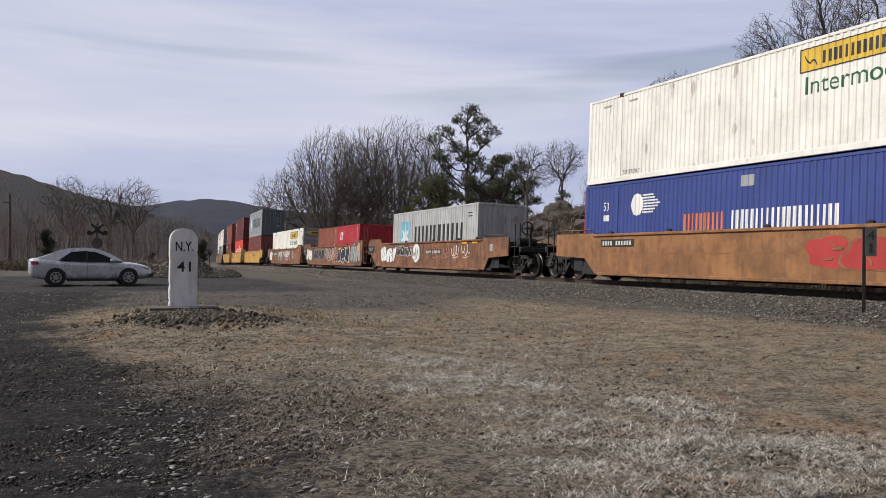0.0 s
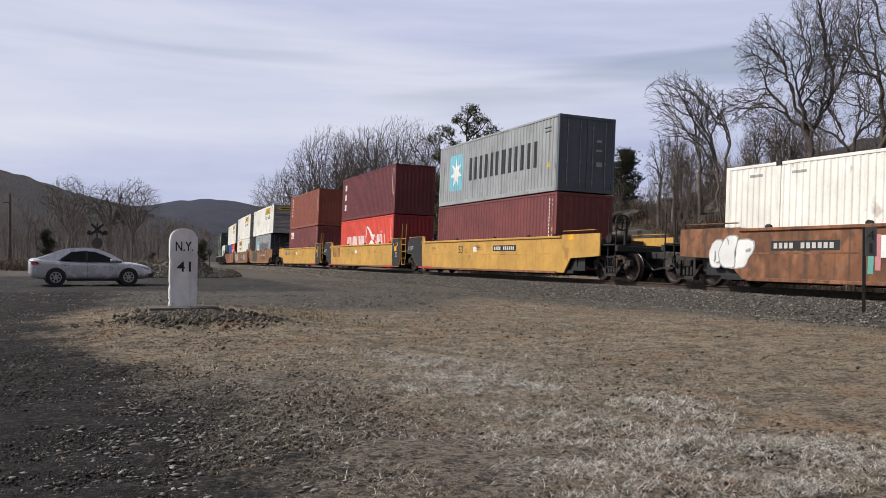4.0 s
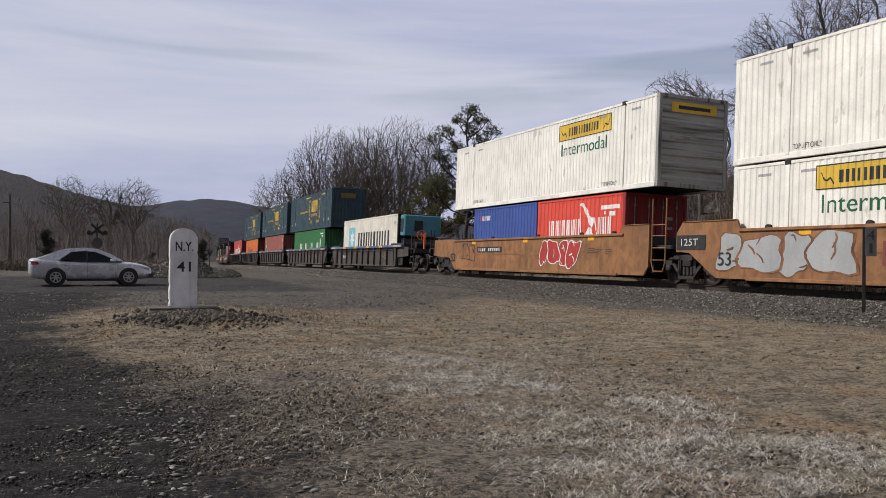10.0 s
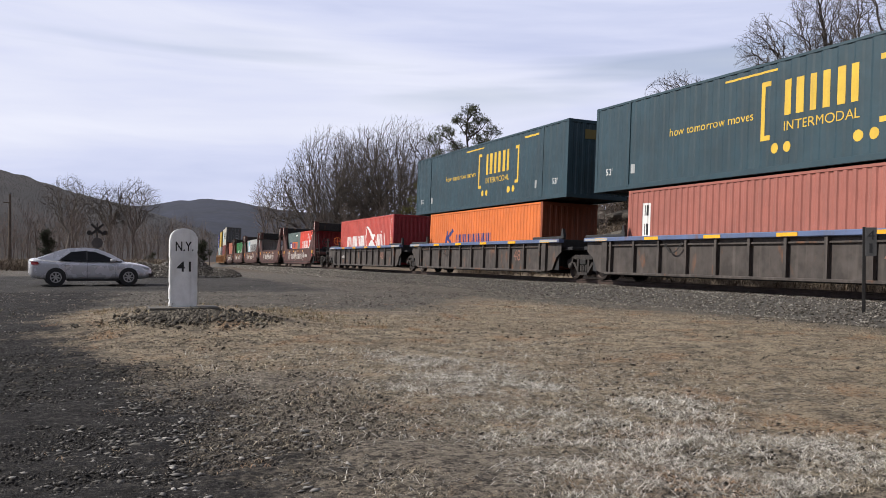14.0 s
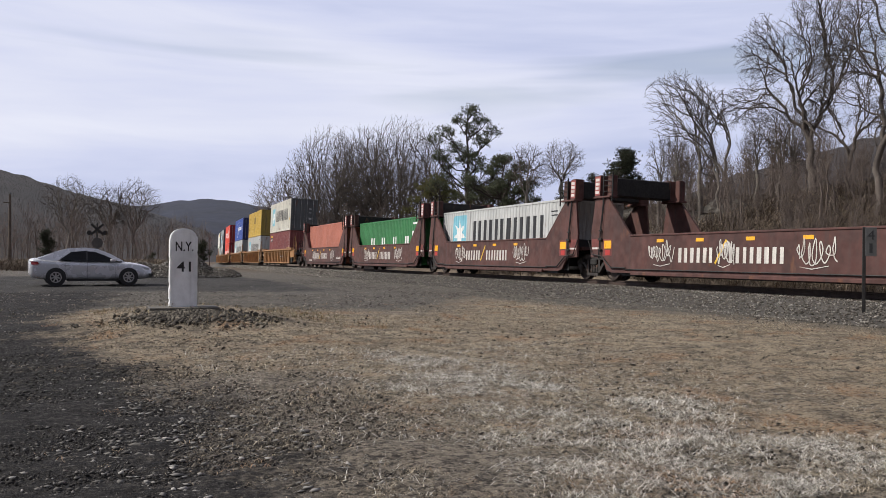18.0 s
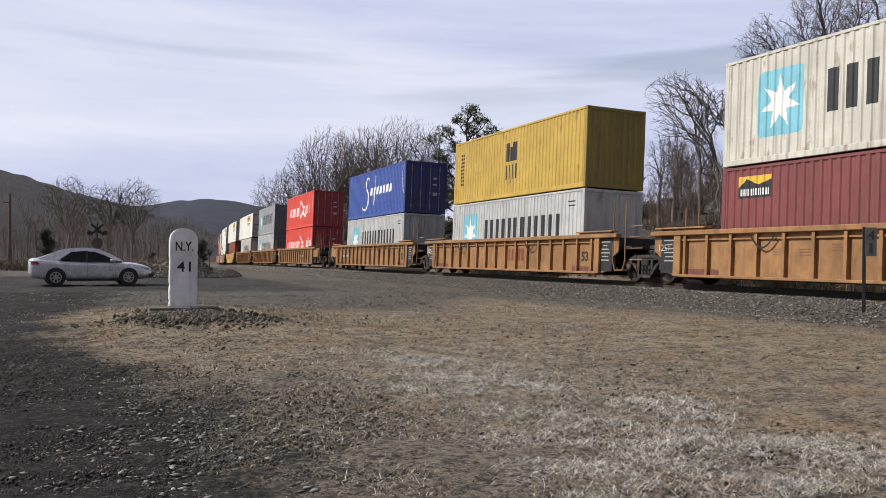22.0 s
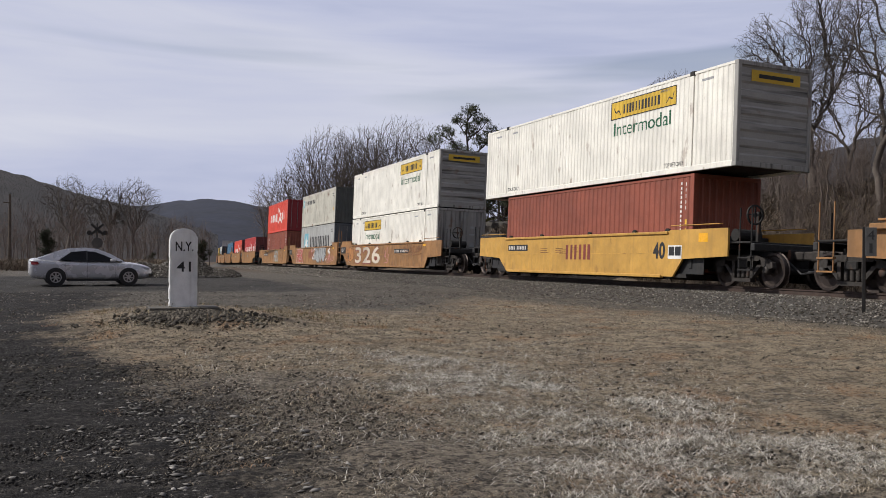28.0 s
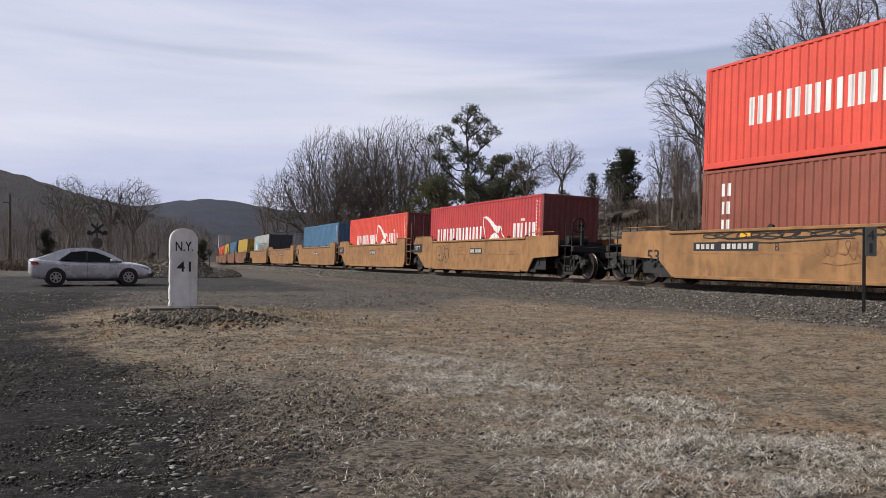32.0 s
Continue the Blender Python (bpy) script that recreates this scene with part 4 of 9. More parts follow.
# parked saloon car
def saloon():
    silver = surface("silver_car_paint", (0.56, 0.56, 0.59), 0.25, 0.02, 0.6, metal=0.25, fine=0.0)
    glass = bpy.data.materials.new("tinted_car_glass"); glass.use_nodes = True
    gb = glass.node_tree.nodes["Principled BSDF"]
    gb.inputs["Base Color"].default_value, gb.inputs["Roughness"].default_value = (0.012, 0.013, 0.015, 1), 0.08
    gb.inputs["Specular IOR Level"].default_value = 0.15
    rubber = surface("tyre_rubber", (0.02, 0.02, 0.021), 0.8, 0.2, 8.0)
    rimm = surface("alloy_rim", (0.45, 0.45, 0.46), 0.35, 0.1, 8.0, metal=0.7)
    black = surface("black_car_trim", (0.012, 0.012, 0.013), 0.5, 0.2, 8.0)
    lamp = surface("headlamp_lens", (0.35, 0.36, 0.38), 0.12, 0.1, 8.0)
    tail = surface("red_tail_lens", (0.22, 0.01, 0.012), 0.15, 0.1, 8.0)
    ob = thing("saloon_car", "silver four-door saloon car parked on the tarmac", "car", at=pose(1.12, 39.0, 0.03, 0, 0, 3.5))
    # stations along x: lower edge, sill width, shoulder height and width
    S = [(-2.31, 0.52, 0.50, 0.86, 0.58), (-2.27, 0.36, 0.66, 0.98, 0.68), (-2.15, 0.27, 0.78, 1.03, 0.78), (-1.9, 0.24, 0.85, 1.02, 0.84), (-1.35, 0.20, 0.875, 0.96, 0.885), (-0.6, 0.19, 0.88, 0.925, 0.89), (0.2, 0.19, 0.88, 0.91, 0.89), (0.95, 0.19, 0.88, 0.90, 0.885),
         (1.35, 0.20, 0.875, 0.885, 0.86), (1.8, 0.22, 0.84, 0.82, 0.80), (2.1, 0.24, 0.76, 0.74, 0.70), (2.26, 0.30, 0.62, 0.64, 0.56), (2.33, 0.42, 0.45, 0.55, 0.42)]
    rings = []
    for x, zb, wb, zs, ws in S:
        half = [(0.0, zb), (wb * 0.8, zb), (wb, zb + 0.10), (wb + 0.02, zb + (zs - zb) * 0.45), (ws + 0.015, zs - 0.13), (ws - 0.02, zs - 0.02), (ws * 0.8, zs + 0.025), (0.0, zs + 0.05)]
        rings.append([(x, y, z) for y, z in half] + [(x, -y, z) for y, z in half[-2:0:-1]])
    k = len(rings[0])
    g = Geo()
    g.add([p for r in rings for p in r], [(i * k + j, i * k + (j + 1) % k, (i + 1) * k + (j + 1) % k, (i + 1) * k + j) for i in range(len(S) - 1) for j in range(k)] + [tuple(range(k)), tuple(range((len(S) - 1) * k, len(S) * k))])
    body = part("body", g, silver, ob, smooth=True)
    rounder = body.modifiers.new("rounding", "SUBSURF")
    rounder.levels = rounder.render_levels = 2
    # cabin: pillars and roof in paint, glass set between
    C = [(-1.98, 1.05, 0.72, 0.0), (-1.30, 1.285, 0.655, 0.0), (-0.80, 1.415, 0.60, 0.0), (-0.3, 1.455, 0.595, 0.0), (0.15, 1.415, 0.60, 0.0), (0.62, 1.235, 0.665, 0.0), (1.18, 0.965, 0.76, 0.0)]
    roof = Geo()
    top = []
    for x, z, w, _ in C:
        top.append([(x, -w, z - 0.05), (x, -w * 0.8, z), (x, 0, z + 0.025), (x, w * 0.8, z), (x, w, z - 0.05)])
    roof.add([p for r in top[1:5] for p in r], [(i * 5 + j, i * 5 + j + 1, (i + 1) * 5 + j + 1, (i + 1) * 5 + j) for i in range(3) for j in range(4)])
    part("roof", roof, silver, body, smooth=True)
    for nm, i in (("rear_window", 0), ("windscreen", 4)):
        sg = Geo().add([p for r in top[i:i + (2 if i == 0 else 3)] for p in r], [(a * 5 + j, a * 5 + j + 1, (a + 1) * 5 + j + 1, (a + 1) * 5 + j) for a in range(1 if i == 0 else 2) for j in range(4)])
        part(nm, sg, glass, body)
    for sy in (-1, 1):
        for nm, pts in (("rear_door_window", [(-1.17, 1.0), (-1.06, 1.12), (-0.80, 1.30), (-0.25, 1.355), (-0.25, 0.965)]), ("front_door_window", [(-0.18, 0.965), (-0.18, 1.355), (0.1, 1.325), (0.52, 1.16), (0.95, 0.96)])):
            v = [(x, sy * (0.872 - (z - 0.92) * 0.62), z) for x, z in pts]
            part(nm, Geo().add(v, [tuple(range(len(v)))]), glass, body)
        for x0, x1, z0, z1 in ((-1.2, 1.1, 0.935, 0.955),):
            part("window_trim", Geo().box(x0, x1, -0.008, 0.008, z0, z1), black, body, at=Matrix.Translation((0, sy * 0.875, 0)))
        for q in ([(-0.25, 0.94), (-0.18, 0.94), (-0.18, 1.40), (-0.25, 1.40)],):
            v = [(x, sy * (0.876 - (z - 0.92) * 0.62), z) for x, z in q]
            part("pillar", Geo().add(v, [(0, 1, 2, 3)]), black, body)
        rail = [(-1.30, 0.94), (-1.08, 1.11), (-0.78, 1.315), (-0.3, 1.36), (0.12, 1.325), (0.54, 1.155), (0.98, 0.94), (1.2, 0.95), (0.68, 1.245), (0.17, 1.45), (-0.3, 1.49), (-0.82, 1.455), (-1.32, 1.325), (-2.0, 1.03)]
        v = [(x, sy * (0.880 - (z - 0.92) * 0.62), z) for x, z in rail]
        part("roof_rail", Geo().add(v, [(i, i + 1, 12 - i, 13 - i) for i in range(6)]), silver, body)
        for x in (-0.21, -1.02, 0.86):
            part("door_seam", Geo().box(-0.006, 0.006, -0.004, 0.004, 0.28, 0.90), black, body, at=Matrix.Translation((x, sy * 0.899, 0)))
        for x in (0.02, -0.92):
            part("door_handle", Geo().box(-0.09, 0.09, -0.02, 0.02, 0.78, 0.81, 0.008), silver, body, at=Matrix.Translation((x, sy * 0.905, 0)))
        part("mirror", Geo().box(-0.1, 0.1, -0.09, 0.09, -0.06, 0.07, 0.03), silver, body, at=Matrix.Translation((0.74, sy * 0.97, 0.99)))
        part("headlight", Geo().add([(1.82, sy * 0.80, 0.74), (2.12, sy * 0.72, 0.70), (2.2, sy * 0.62, 0.62), (2.0, sy * 0.79, 0.62)], [(0, 1, 2, 3)]), lamp, body, at=Matrix.Translation((0.01, sy * 0.03, 0.0)))
        part("tail_light", Geo().add([(-2.25, sy * 0.70, 0.95), (-1.98, sy * 0.855, 0.93), (-1.95, sy * 0.865, 0.83), (-2.2, sy * 0.77, 0.80)], [(0, 1, 2, 3)]), tail, body, at=Matrix.Translation((-0.005, sy * 0.02, 0.0)))
        part("fog_lamp_recess", Geo().add([(2.12, sy * 0.76, 0.46), (2.28, sy * 0.60, 0.46), (2.26, sy * 0.60, 0.30), (2.16, sy * 0.72, 0.30)], [(0, 1, 2, 3)]), black, body, at=Matrix.Translation((0.012, sy * 0.025, 0.0)))
        part("sill_trim", Geo().box(-0.95, 0.98, -0.02, 0.02, 0.17, 0.26, 0.01), black, body, at=Matrix.Translation((0, sy * 0.875, 0)))
        for x in (-1.35, 1.35):
            part("wheel_arch", Geo().lathe([(0.37, -0.012), (0.37, 0.0)], 24, (0, 0)), black, body, at=Matrix.Translation((x, sy * 0.905, 0.33)))
            w = part("wheel", Geo().lathe([(0.2, -0.02), (0.21, -0.03), (0.285, -0.03), (0.315, -0.015), (0.32, 0.05), (0.315, 0.16), (0.2, 0.17)], 28), rubber, ob, at=Matrix.Translation((x, sy * 0.90, 0.325)) @ pose(0, 0, 0, 0, 0, 0 if sy < 0 else 180))
            part("rim", Geo().lathe([(0.04, -0.035), (0.055, -0.03), (0.06, -0.022)], 12).ring((0, 0), 0.215, 0.175, -0.034, -0.01, 24), rimm, w)
            for i in range(7):
                part("spoke", lambda: Geo().prism([(-0.028, 0.05), (0.028, 0.05), (0.022, 0.18), (-0.022, 0.18)], -0.034, -0.012), rimm, w, key="spoke", at=Matrix.Rotation(2 * math.pi * i / 7, 4, "Y"))
    part("front_grille", Geo().box(0, 0.012, -0.5, 0.5, 0.28, 0.50), black, body, at=Matrix.Translation((2.325, 0, 0)))


saloon()

# ---- trees, brush and rocks ----
BARK = surface("grey_brown_bark", (0.115, 0.095, 0.08), 0.95, 0.35, 2.0, bump=0.3)
BARK_PALE = surface("pale_grey_bark", (0.18, 0.155, 0.13), 0.95, 0.3, 2.0, bump=0.3)
TWIG = surface("fine_bare_twigs", (0.10, 0.083, 0.072), 0.95, 0.3, 1.0)
TWIG_WARM = surface("reddish_bare_twigs", (0.15, 0.117, 0.10), 0.95, 0.3, 1.0)
PINE_BARK = surface("dark_pine_bark", (0.055, 0.042, 0.034), 0.95, 0.3, 2.0)
NEEDLE = island_material("pine_needles", [(0.06, 0.074, 0.045), (0.10, 0.115, 0.066), (0.13, 0.135, 0.085), (0.07, 0.084, 0.052)])
NEEDLE_YELLOW = island_material("yellowing_needles", [(0.10, 0.10, 0.036), (0.15, 0.142, 0.055), (0.085, 0.09, 0.04), (0.19, 0.165, 0.075)])
CEDAR = island_material("dark_cedar_sprays", [(0.026, 0.036, 0.021), (0.045, 0.052, 0.031), (0.055, 0.048, 0.031)])


class Limbs:
    """Gathers tapered tubes for one mesh."""

    def __init__(self):
        self.v, self.f = [], []

    def tube(self, pts, radii, sides):
        k0 = len(self.v)
        for i, (p, r) in enumerate(zip(pts, radii)):
            d = (pts[min(i + 1, len(pts) - 1)] - pts[max(i - 1, 0)])
            d = d.normalized() if d.length > 1e-6 else Vector((0, 0, 1))
            a = d.cross(Vector((0.31, 0.87, 0.22))).normalized()
            b = d.cross(a)
            for j in range(sides):
                t = 6.28318 * j / sides
                self.v.append(p + a * (math.cos(t) * r) + b * (math.sin(t) * r))
        for i in range(len(pts) - 1):
            for j in range(sides):
                q = k0 + i * sides
                self.f.append((q + j, q + (j + 1) % sides, q + sides + (j + 1) % sides, q + sides + j))

    def mesh(self, name, material):
        me = sheet(name, [p[:] for p in self.v], self.f)
        me.materials.append(material)
        return me


def crown_points(rnd, lobes, n):
    """Tips of a crown: spread through soft lobes (centre, radii, share), most of them near their skin."""
    total = sum(q[6] for q in lobes)
    out = []
    for cx, cy, cz, rx, ry, rz, share in lobes:
        for i in range(int(n * share / total)):
            d = Vector((rnd.gauss(0, 1), rnd.gauss(0, 1), rnd.gauss(0, 1))).normalized()
            r = rnd.random() ** 0.36 * (0.97 + 0.05 * math.sin(d.x * 5 + cz) + 0.05 * math.sin(d.z * 7 + d.y * 4))
            out.append((cx + rx * r * d.x, cy + ry * r * d.y, max(0.5, cz + rz * r * d.z)))
    return np.array(out)


def grow(rnd, wood, twigs, p, d, tips, spec, level=0, ends=None):
    """A limb that runs towards the tips it feeds and forks until each tip has its twig."""
    n, thin = len(tips), spec["thin"]
    if n == 1:
        e = Vector(tips[0])
        L = (e - p).length
        mid = p.lerp(e, 0.5) + d * (0.12 * L) + Vector((rnd.gauss(0, 1), rnd.gauss(0, 1), rnd.gauss(0, 1))) * (0.07 * L)
        twigs.tube([p, e] if "coarse" in spec else [p, mid, e], [thin, thin * 0.5] if "coarse" in spec else [thin, thin * 0.85, thin * 0.45], 3)
        if ends is not None:
            ends.append((e, (e - mid).normalized()))
        return
    c = Vector(tips.mean(axis=0))
    to = c - p
    dist = to.length
    f = spec["early"] if level < 3 else rnd.uniform(0.26, 0.46) if n > 4 else rnd.uniform(0.4, 0.6)
    L = max(0.12, dist * f)
    way = (d * spec["stiff"] + to.normalized() + Vector((0, 0, spec["lift"]))).normalized()
    k = 4 if n > 60 else (3 if n > 8 else 2)
    k = max(1, k - 1) if "coarse" in spec else k
    pts, rad = [p.copy()], []
    r0 = thin * n ** spec["pipe"]
    q = p.copy()
    for i in range(k):
        u = (i + 1) / k
        w = (d * (1 - u) + way * (0.6 + u)).normalized() + Vector((rnd.gauss(0, 1), rnd.gauss(0, 1), rnd.gauss(0, 1))) * spec["wander"]
        q = q + w.normalized() * (L / k)
        pts.append(q.copy())
    rad = [r0 * (1 - 0.22 * i / k) for i in range(k + 1)]
    (wood if n > 14 else twigs).tube(pts, rad, 7 if n > 300 else (5 if n > 40 else (4 if n > 14 else 3)))
    end = (pts[-1] - pts[-2]).normalized()
    rel = tips - np.array(q)
    rel = rel / np.sqrt(np.linalg.norm(rel, axis=1, keepdims=True) + 0.2)
    rel = rel - rel.mean(axis=0)
    axis = np.linalg.eigh(rel.T @ rel)[1][:, 2] + np.array([rnd.gauss(0, 0.25) for i in range(3)])
    side = rel @ axis
    order = np.argsort(side + 0.3 * side.std() * np.sin(7919.0 * tips[:, 0] + 104729.0 * tips[:, 1]))
    cut = min(n - 1, max(1, int(n * rnd.uniform(0.3, 0.7))))
    for half in (order[:cut], order[cut:]):
        grow(rnd, wood, twigs, q, end, tips[half], spec, level + 1, ends)


def bare_tree(name, label, seed, lobes, tips, spec, wood_mat, twig_mat, stems=1, trunk=1.0):
    """A leafless tree; its stems share the crown's tips between them."""
    rnd = random.Random(seed)
    wood, twigs = Limbs(), Limbs()
    pts = crown_points(rnd, lobes, tips)
    pts = pts[np.argsort(np.arctan2(pts[:, 1] + 0.01, pts[:, 0]))]
    for group in np.array_split(pts, stems):
        a = rnd.uniform(0, 6.28)
        o = Vector((0.35 * math.cos(a), 0.35 * math.sin(a), -0.4)) if stems > 1 else Vector((0, 0, -0.4))
        c = Vector(group.mean(axis=0))
        d = Vector((c.x * 0.25, c.y * 0.25, c.z)).normalized()
        q = o + d * (0.4 + trunk)
        r = spec["thin"] * len(group) ** spec["pipe"]
        wood.tube([o, o.lerp(q, 0.4) + Vector((rnd.gauss(0, 0.05), rnd.gauss(0, 0.05), 0)), q], [r * 1.35, r * 1.08, r], 8)
        grow(rnd, wood, twigs, q, d, group, spec)
    ob = thing(name, label, "tree")
    a = new("trunk", wood.mesh("trunk", wood_mat)); a.parent = ob
    b = new("crown", twigs.mesh("crown", twig_mat)); b.parent = ob
    return ob


LIMB = dict(thin=0.0105, pipe=0.44, early=0.16, stiff=0.55, lift=0.12, wander=0.16)
DOME = dict(LIMB, thin=0.0125, pipe=0.385, early=0.12, stiff=0.35, lift=-0.10, wander=0.15, coarse=1)
SLIM = dict(LIMB, thin=0.011, early=0.30, lift=0.2, stiff=0.7)
CROOKED = dict(LIMB, thin=0.0085, wander=0.24, early=0.24, stiff=0.45, lift=0.08)
FAR = dict(LIMB, thin=0.014, early=0.28, lift=0.2, coarse=1)
SAPLING = dict(LIMB, thin=0.008, early=0.2, lift=0.3, wander=0.2, coarse=1)


def bearing(az, dist):
    return dist * math.sin(radians(az)), dist * math.cos(radians(az))


def plant(proto, az, dist, top, base_h, rz=0.0, used=set()):
    """Sets a tree (or a copy) at a bearing so that its crown reaches the given height above the lane."""
    x, y = bearing(az, dist)
    z = land_at(x, y)
    k = max(0.3, (top - z) / base_h)
    m = Matrix.Translation((x, y, z)) @ Matrix.Rotation(radians(rz), 4, "Z") @ Matrix.Diagonal((k, k, k, 1))
    if proto.name not in used:
        used.add(proto.name)
        proto.matrix_basis = m
        return proto
    return copy_thing(proto, m @ Matrix.Diagonal((*[1 / c for c in proto.scale], 1)))


def crown_top(ob):
    return max((v.co.z for c in ob.children for v in c.data.vertices))


def woods():
    lime = [bare_tree("bare_tree", "broad bare tree with a domed crown of fine grey twigs", s, [(0, 0, 9.2, 7.2, 6.5, 7.6, 1.0), (-1.8 * k, 0, 7.4, 8.4, 6, 5.6, 0.7)], 8200, DOME, BARK, TWIG, 4, 0.6) for s, k in ((3, 1), (8, -1))]
    oak = [bare_tree("bare_tree", "bare deciduous tree with an irregular open crown", s, [(0.4, 0, 9.2, 4.6, 4.2, 4.6, 1.0), (-2.2, 0.6, 7.0, 3.4, 3.2, 2.8, 0.5), (2.6, -0.5, 6.2, 2.6, 2.6, 2.2, 0.35)], 1700, CROOKED, BARK, TWIG, 1, 2.0) for s in (21, 27)]
    slim = [bare_tree("bare_tree", "slender bare tree with upswept branches", s, [(0, 0, 8.2, 1.9, 1.9, 3.8, 1.0), (0.3, 0, 4.6, 1.2, 1.2, 2.4, 0.4)], 800, SLIM, BARK_PALE, TWIG, 1, 2.2) for s in (31, 37)]
    round_tree = [bare_tree("bare_tree", "small bare tree with pale limbs and a round crown", s, [(0, 0, 7.4, 3.2, 3.0, 2.8, 1.0), (1.2, 0, 5.6, 2.6, 2.2, 1.8, 0.3)], 1300, dict(CROOKED, thin=0.011, pipe=0.40), BARK_PALE, TWIG, 1, 1.8) for s in (51, 58)]
    far = [bare_tree("bare_tree", "bare winter tree at the wood's edge", s, [(0, 0, 8.0, 2.3, 2.3, 4.0, 1.0), (0.4, 0, 4.6, 1.8, 1.8, 2.6, 0.4)], 230, FAR, TWIG_WARM, TWIG_WARM, 1, 1.6) for s in (41, 43, 47, 53)]
    sap = [bare_tree("sapling", "thin many-stemmed bare sapling in the brush", s, [(0, 0, 3.8, 1.5, 1.5, 2.2, 1.0), (0, 0, 2.2, 1.2, 1.2, 1.6, 0.5)], 90, SAPLING, BARK, TWIG_WARM, 5, 0.1) for s in (61, 67, 71)]
    # a leaning pale tree, the great vine-hung tree and its neighbour behind the near end of the line
    leaning = bare_tree("bare_tree", "leaning bare tree with pale crooked limbs", 11, [(-2.6, 0, 7.3, 2.2, 1.8, 1.5, 1.0), (-0.6, 0.4, 6.4, 1.6, 1.5, 1.5, 0.45), (-3.4, 0, 5.6, 1.1, 1.0, 0.9, 0.2)], 560, dict(CROOKED, thin=0.011, early=0.3, pipe=0.40), BARK_PALE, TWIG, 2, 0.6)
    vine = bare_tree("bare_tree", "great bare tree hung with reddish vine stems", 5, [(0.3, 0, 10.6, 2.0, 2.0, 3.6, 1.0), (-2.6, 0, 8.6, 2.1, 2.0, 2.6, 0.75), (-3.8, 0, 5.6, 1.9, 1.7, 1.5, 0.4), (1.9, 0, 9.0, 1.5, 1.5, 2.8, 0.35), (0.2, 0, 6.0, 0.8, 0.8, 5.0, 1.1)], 5000, dict(CROOKED, thin=0.0075, early=0.2, pipe=0.40), BARK, TWIG, 1, 1.8)
    ragged = bare_tree("bare_tree", "tall ragged bare tree with drooping side limbs", 14, [(-0.6, 0, 9.6, 1.8, 1.8, 3.4, 1.0), (1.6, 0, 9.0, 1.9, 1.8, 3.0, 0.7), (-2.0, 0, 6.8, 1.2, 1.2, 1.8, 0.35), (0.0, 0, 4.6, 0.8, 0.8, 3.0, 0.4)], 2600, dict(CROOKED, thin=0.0075, pipe=0.40), BARK, TWIG, 1, 1.6)
    H = {o.name: crown_top(o) for o in lime + oak + slim + round_tree + far + sap + [leaning, vine, ragged]}
    put = lambda o, az, dist, top, rz: plant(o, az, dist, top, H[o.name], rz)
    # domed grove beyond the line
    for o, az, d, top, rz in ((lime[0], 16.2, 118, 18.4, -16), (lime[1], 20.0, 115, 19.0, 150), (oak[0], 22.2, 112, 18.4, 60), (lime[1], 18.2, 130, 20.0, 20), (oak[1], 14.6, 124, 11.0, 0)):
        put(o, az, d, top, rz)
    rnd, thick = random.Random(9), []
    for i in range(22):
        az, d = 14.6 + 0.66 * i + 0.3 * math.sin(i * 2.3), 104 + 5 * math.sin(i * 1.7)
        x, y = bearing(az, d)
        thick.append((far[i % 4], x, y, 7.0 + 1.6 * math.sin(i * 3.1) - land_at(x, y), 31 * i))
    for i, (az, d, top) in enumerate(((11.7, 165, 14.6), (12.5, 160, 15.4), (13.2, 152, 13.4), (12.0, 185, 13.0))):
        thick.append((far[i % 4], *bearing(az, d), top + 2.5, 80 * i))
    # small round trees on the bank
    for i, (az, d, top) in enumerate(((28.4, 84, 11.9), (30.7, 82, 12.0), (26.6, 92, 11.0), (27.6, 96, 10.2))):
        put(round_tree[i % 2], az, d, top, 95 * i + 20)
    # behind the near end of the line
    put(leaning, 40.6, 56, 12.8, -41); put(vine, 45.5, 52, 17.4, -45); put(ragged, 49.0, 47, 16.6, -49)
    for i, (o, az, d, top, rz) in enumerate(((slim[0], 36.6, 60, 9.6, 10), (slim[1], 37.5, 58, 9.9, 200), (slim[0], 38.3, 61, 8.8, 90), (slim[1], 39.1, 57, 12.2, 30), (oak[0], 43.6, 60, 12.6, 40), (oak[1], 47.4, 58, 14.2, 120), (slim[0], 42.3, 56, 10.4, 70),
                                             (slim[1], 44.4, 57, 11.0, 300), (oak[1], 53.0, 46, 15.0, 90), (ragged, 57, 44, 15.0, 10))):
        put(o, az, d, top, rz)
    for i in range(40):
        az, d = rnd.uniform(37.5, 47.5), rnd.uniform(62, 84)
        thick.append((far[i % 4], *bearing(az, d), rnd.uniform(4.0, 6.6), rnd.uniform(0, 360)))
    for i in range(54):
        az, d = rnd.uniform(36.0, 56), rnd.uniform(46, 76)
        thick.append((far[i % 4], *bearing(az, d), rnd.uniform(2.4, 5.2), rnd.uniform(0, 360)))
    for i in range(220):
        az = rnd.uniform(28.0, 56)
        d = rnd.uniform(40, 72)
        x, y = bearing(az, d)
        if x - rail_x(y) < 11:
            continue
        thick.append((sap[i % 3], x, y, rnd.uniform(1.4, 4.2), rnd.uniform(0, 360)))
    # wood on the far side of the lane
    for i, (az, d, top) in enumerate(((0.35, 150, 13.2), (2.6, 152, 12.4), (4.2, 150, 13.0))):
        put(round_tree[i % 2], az, d, top, 70 * i)
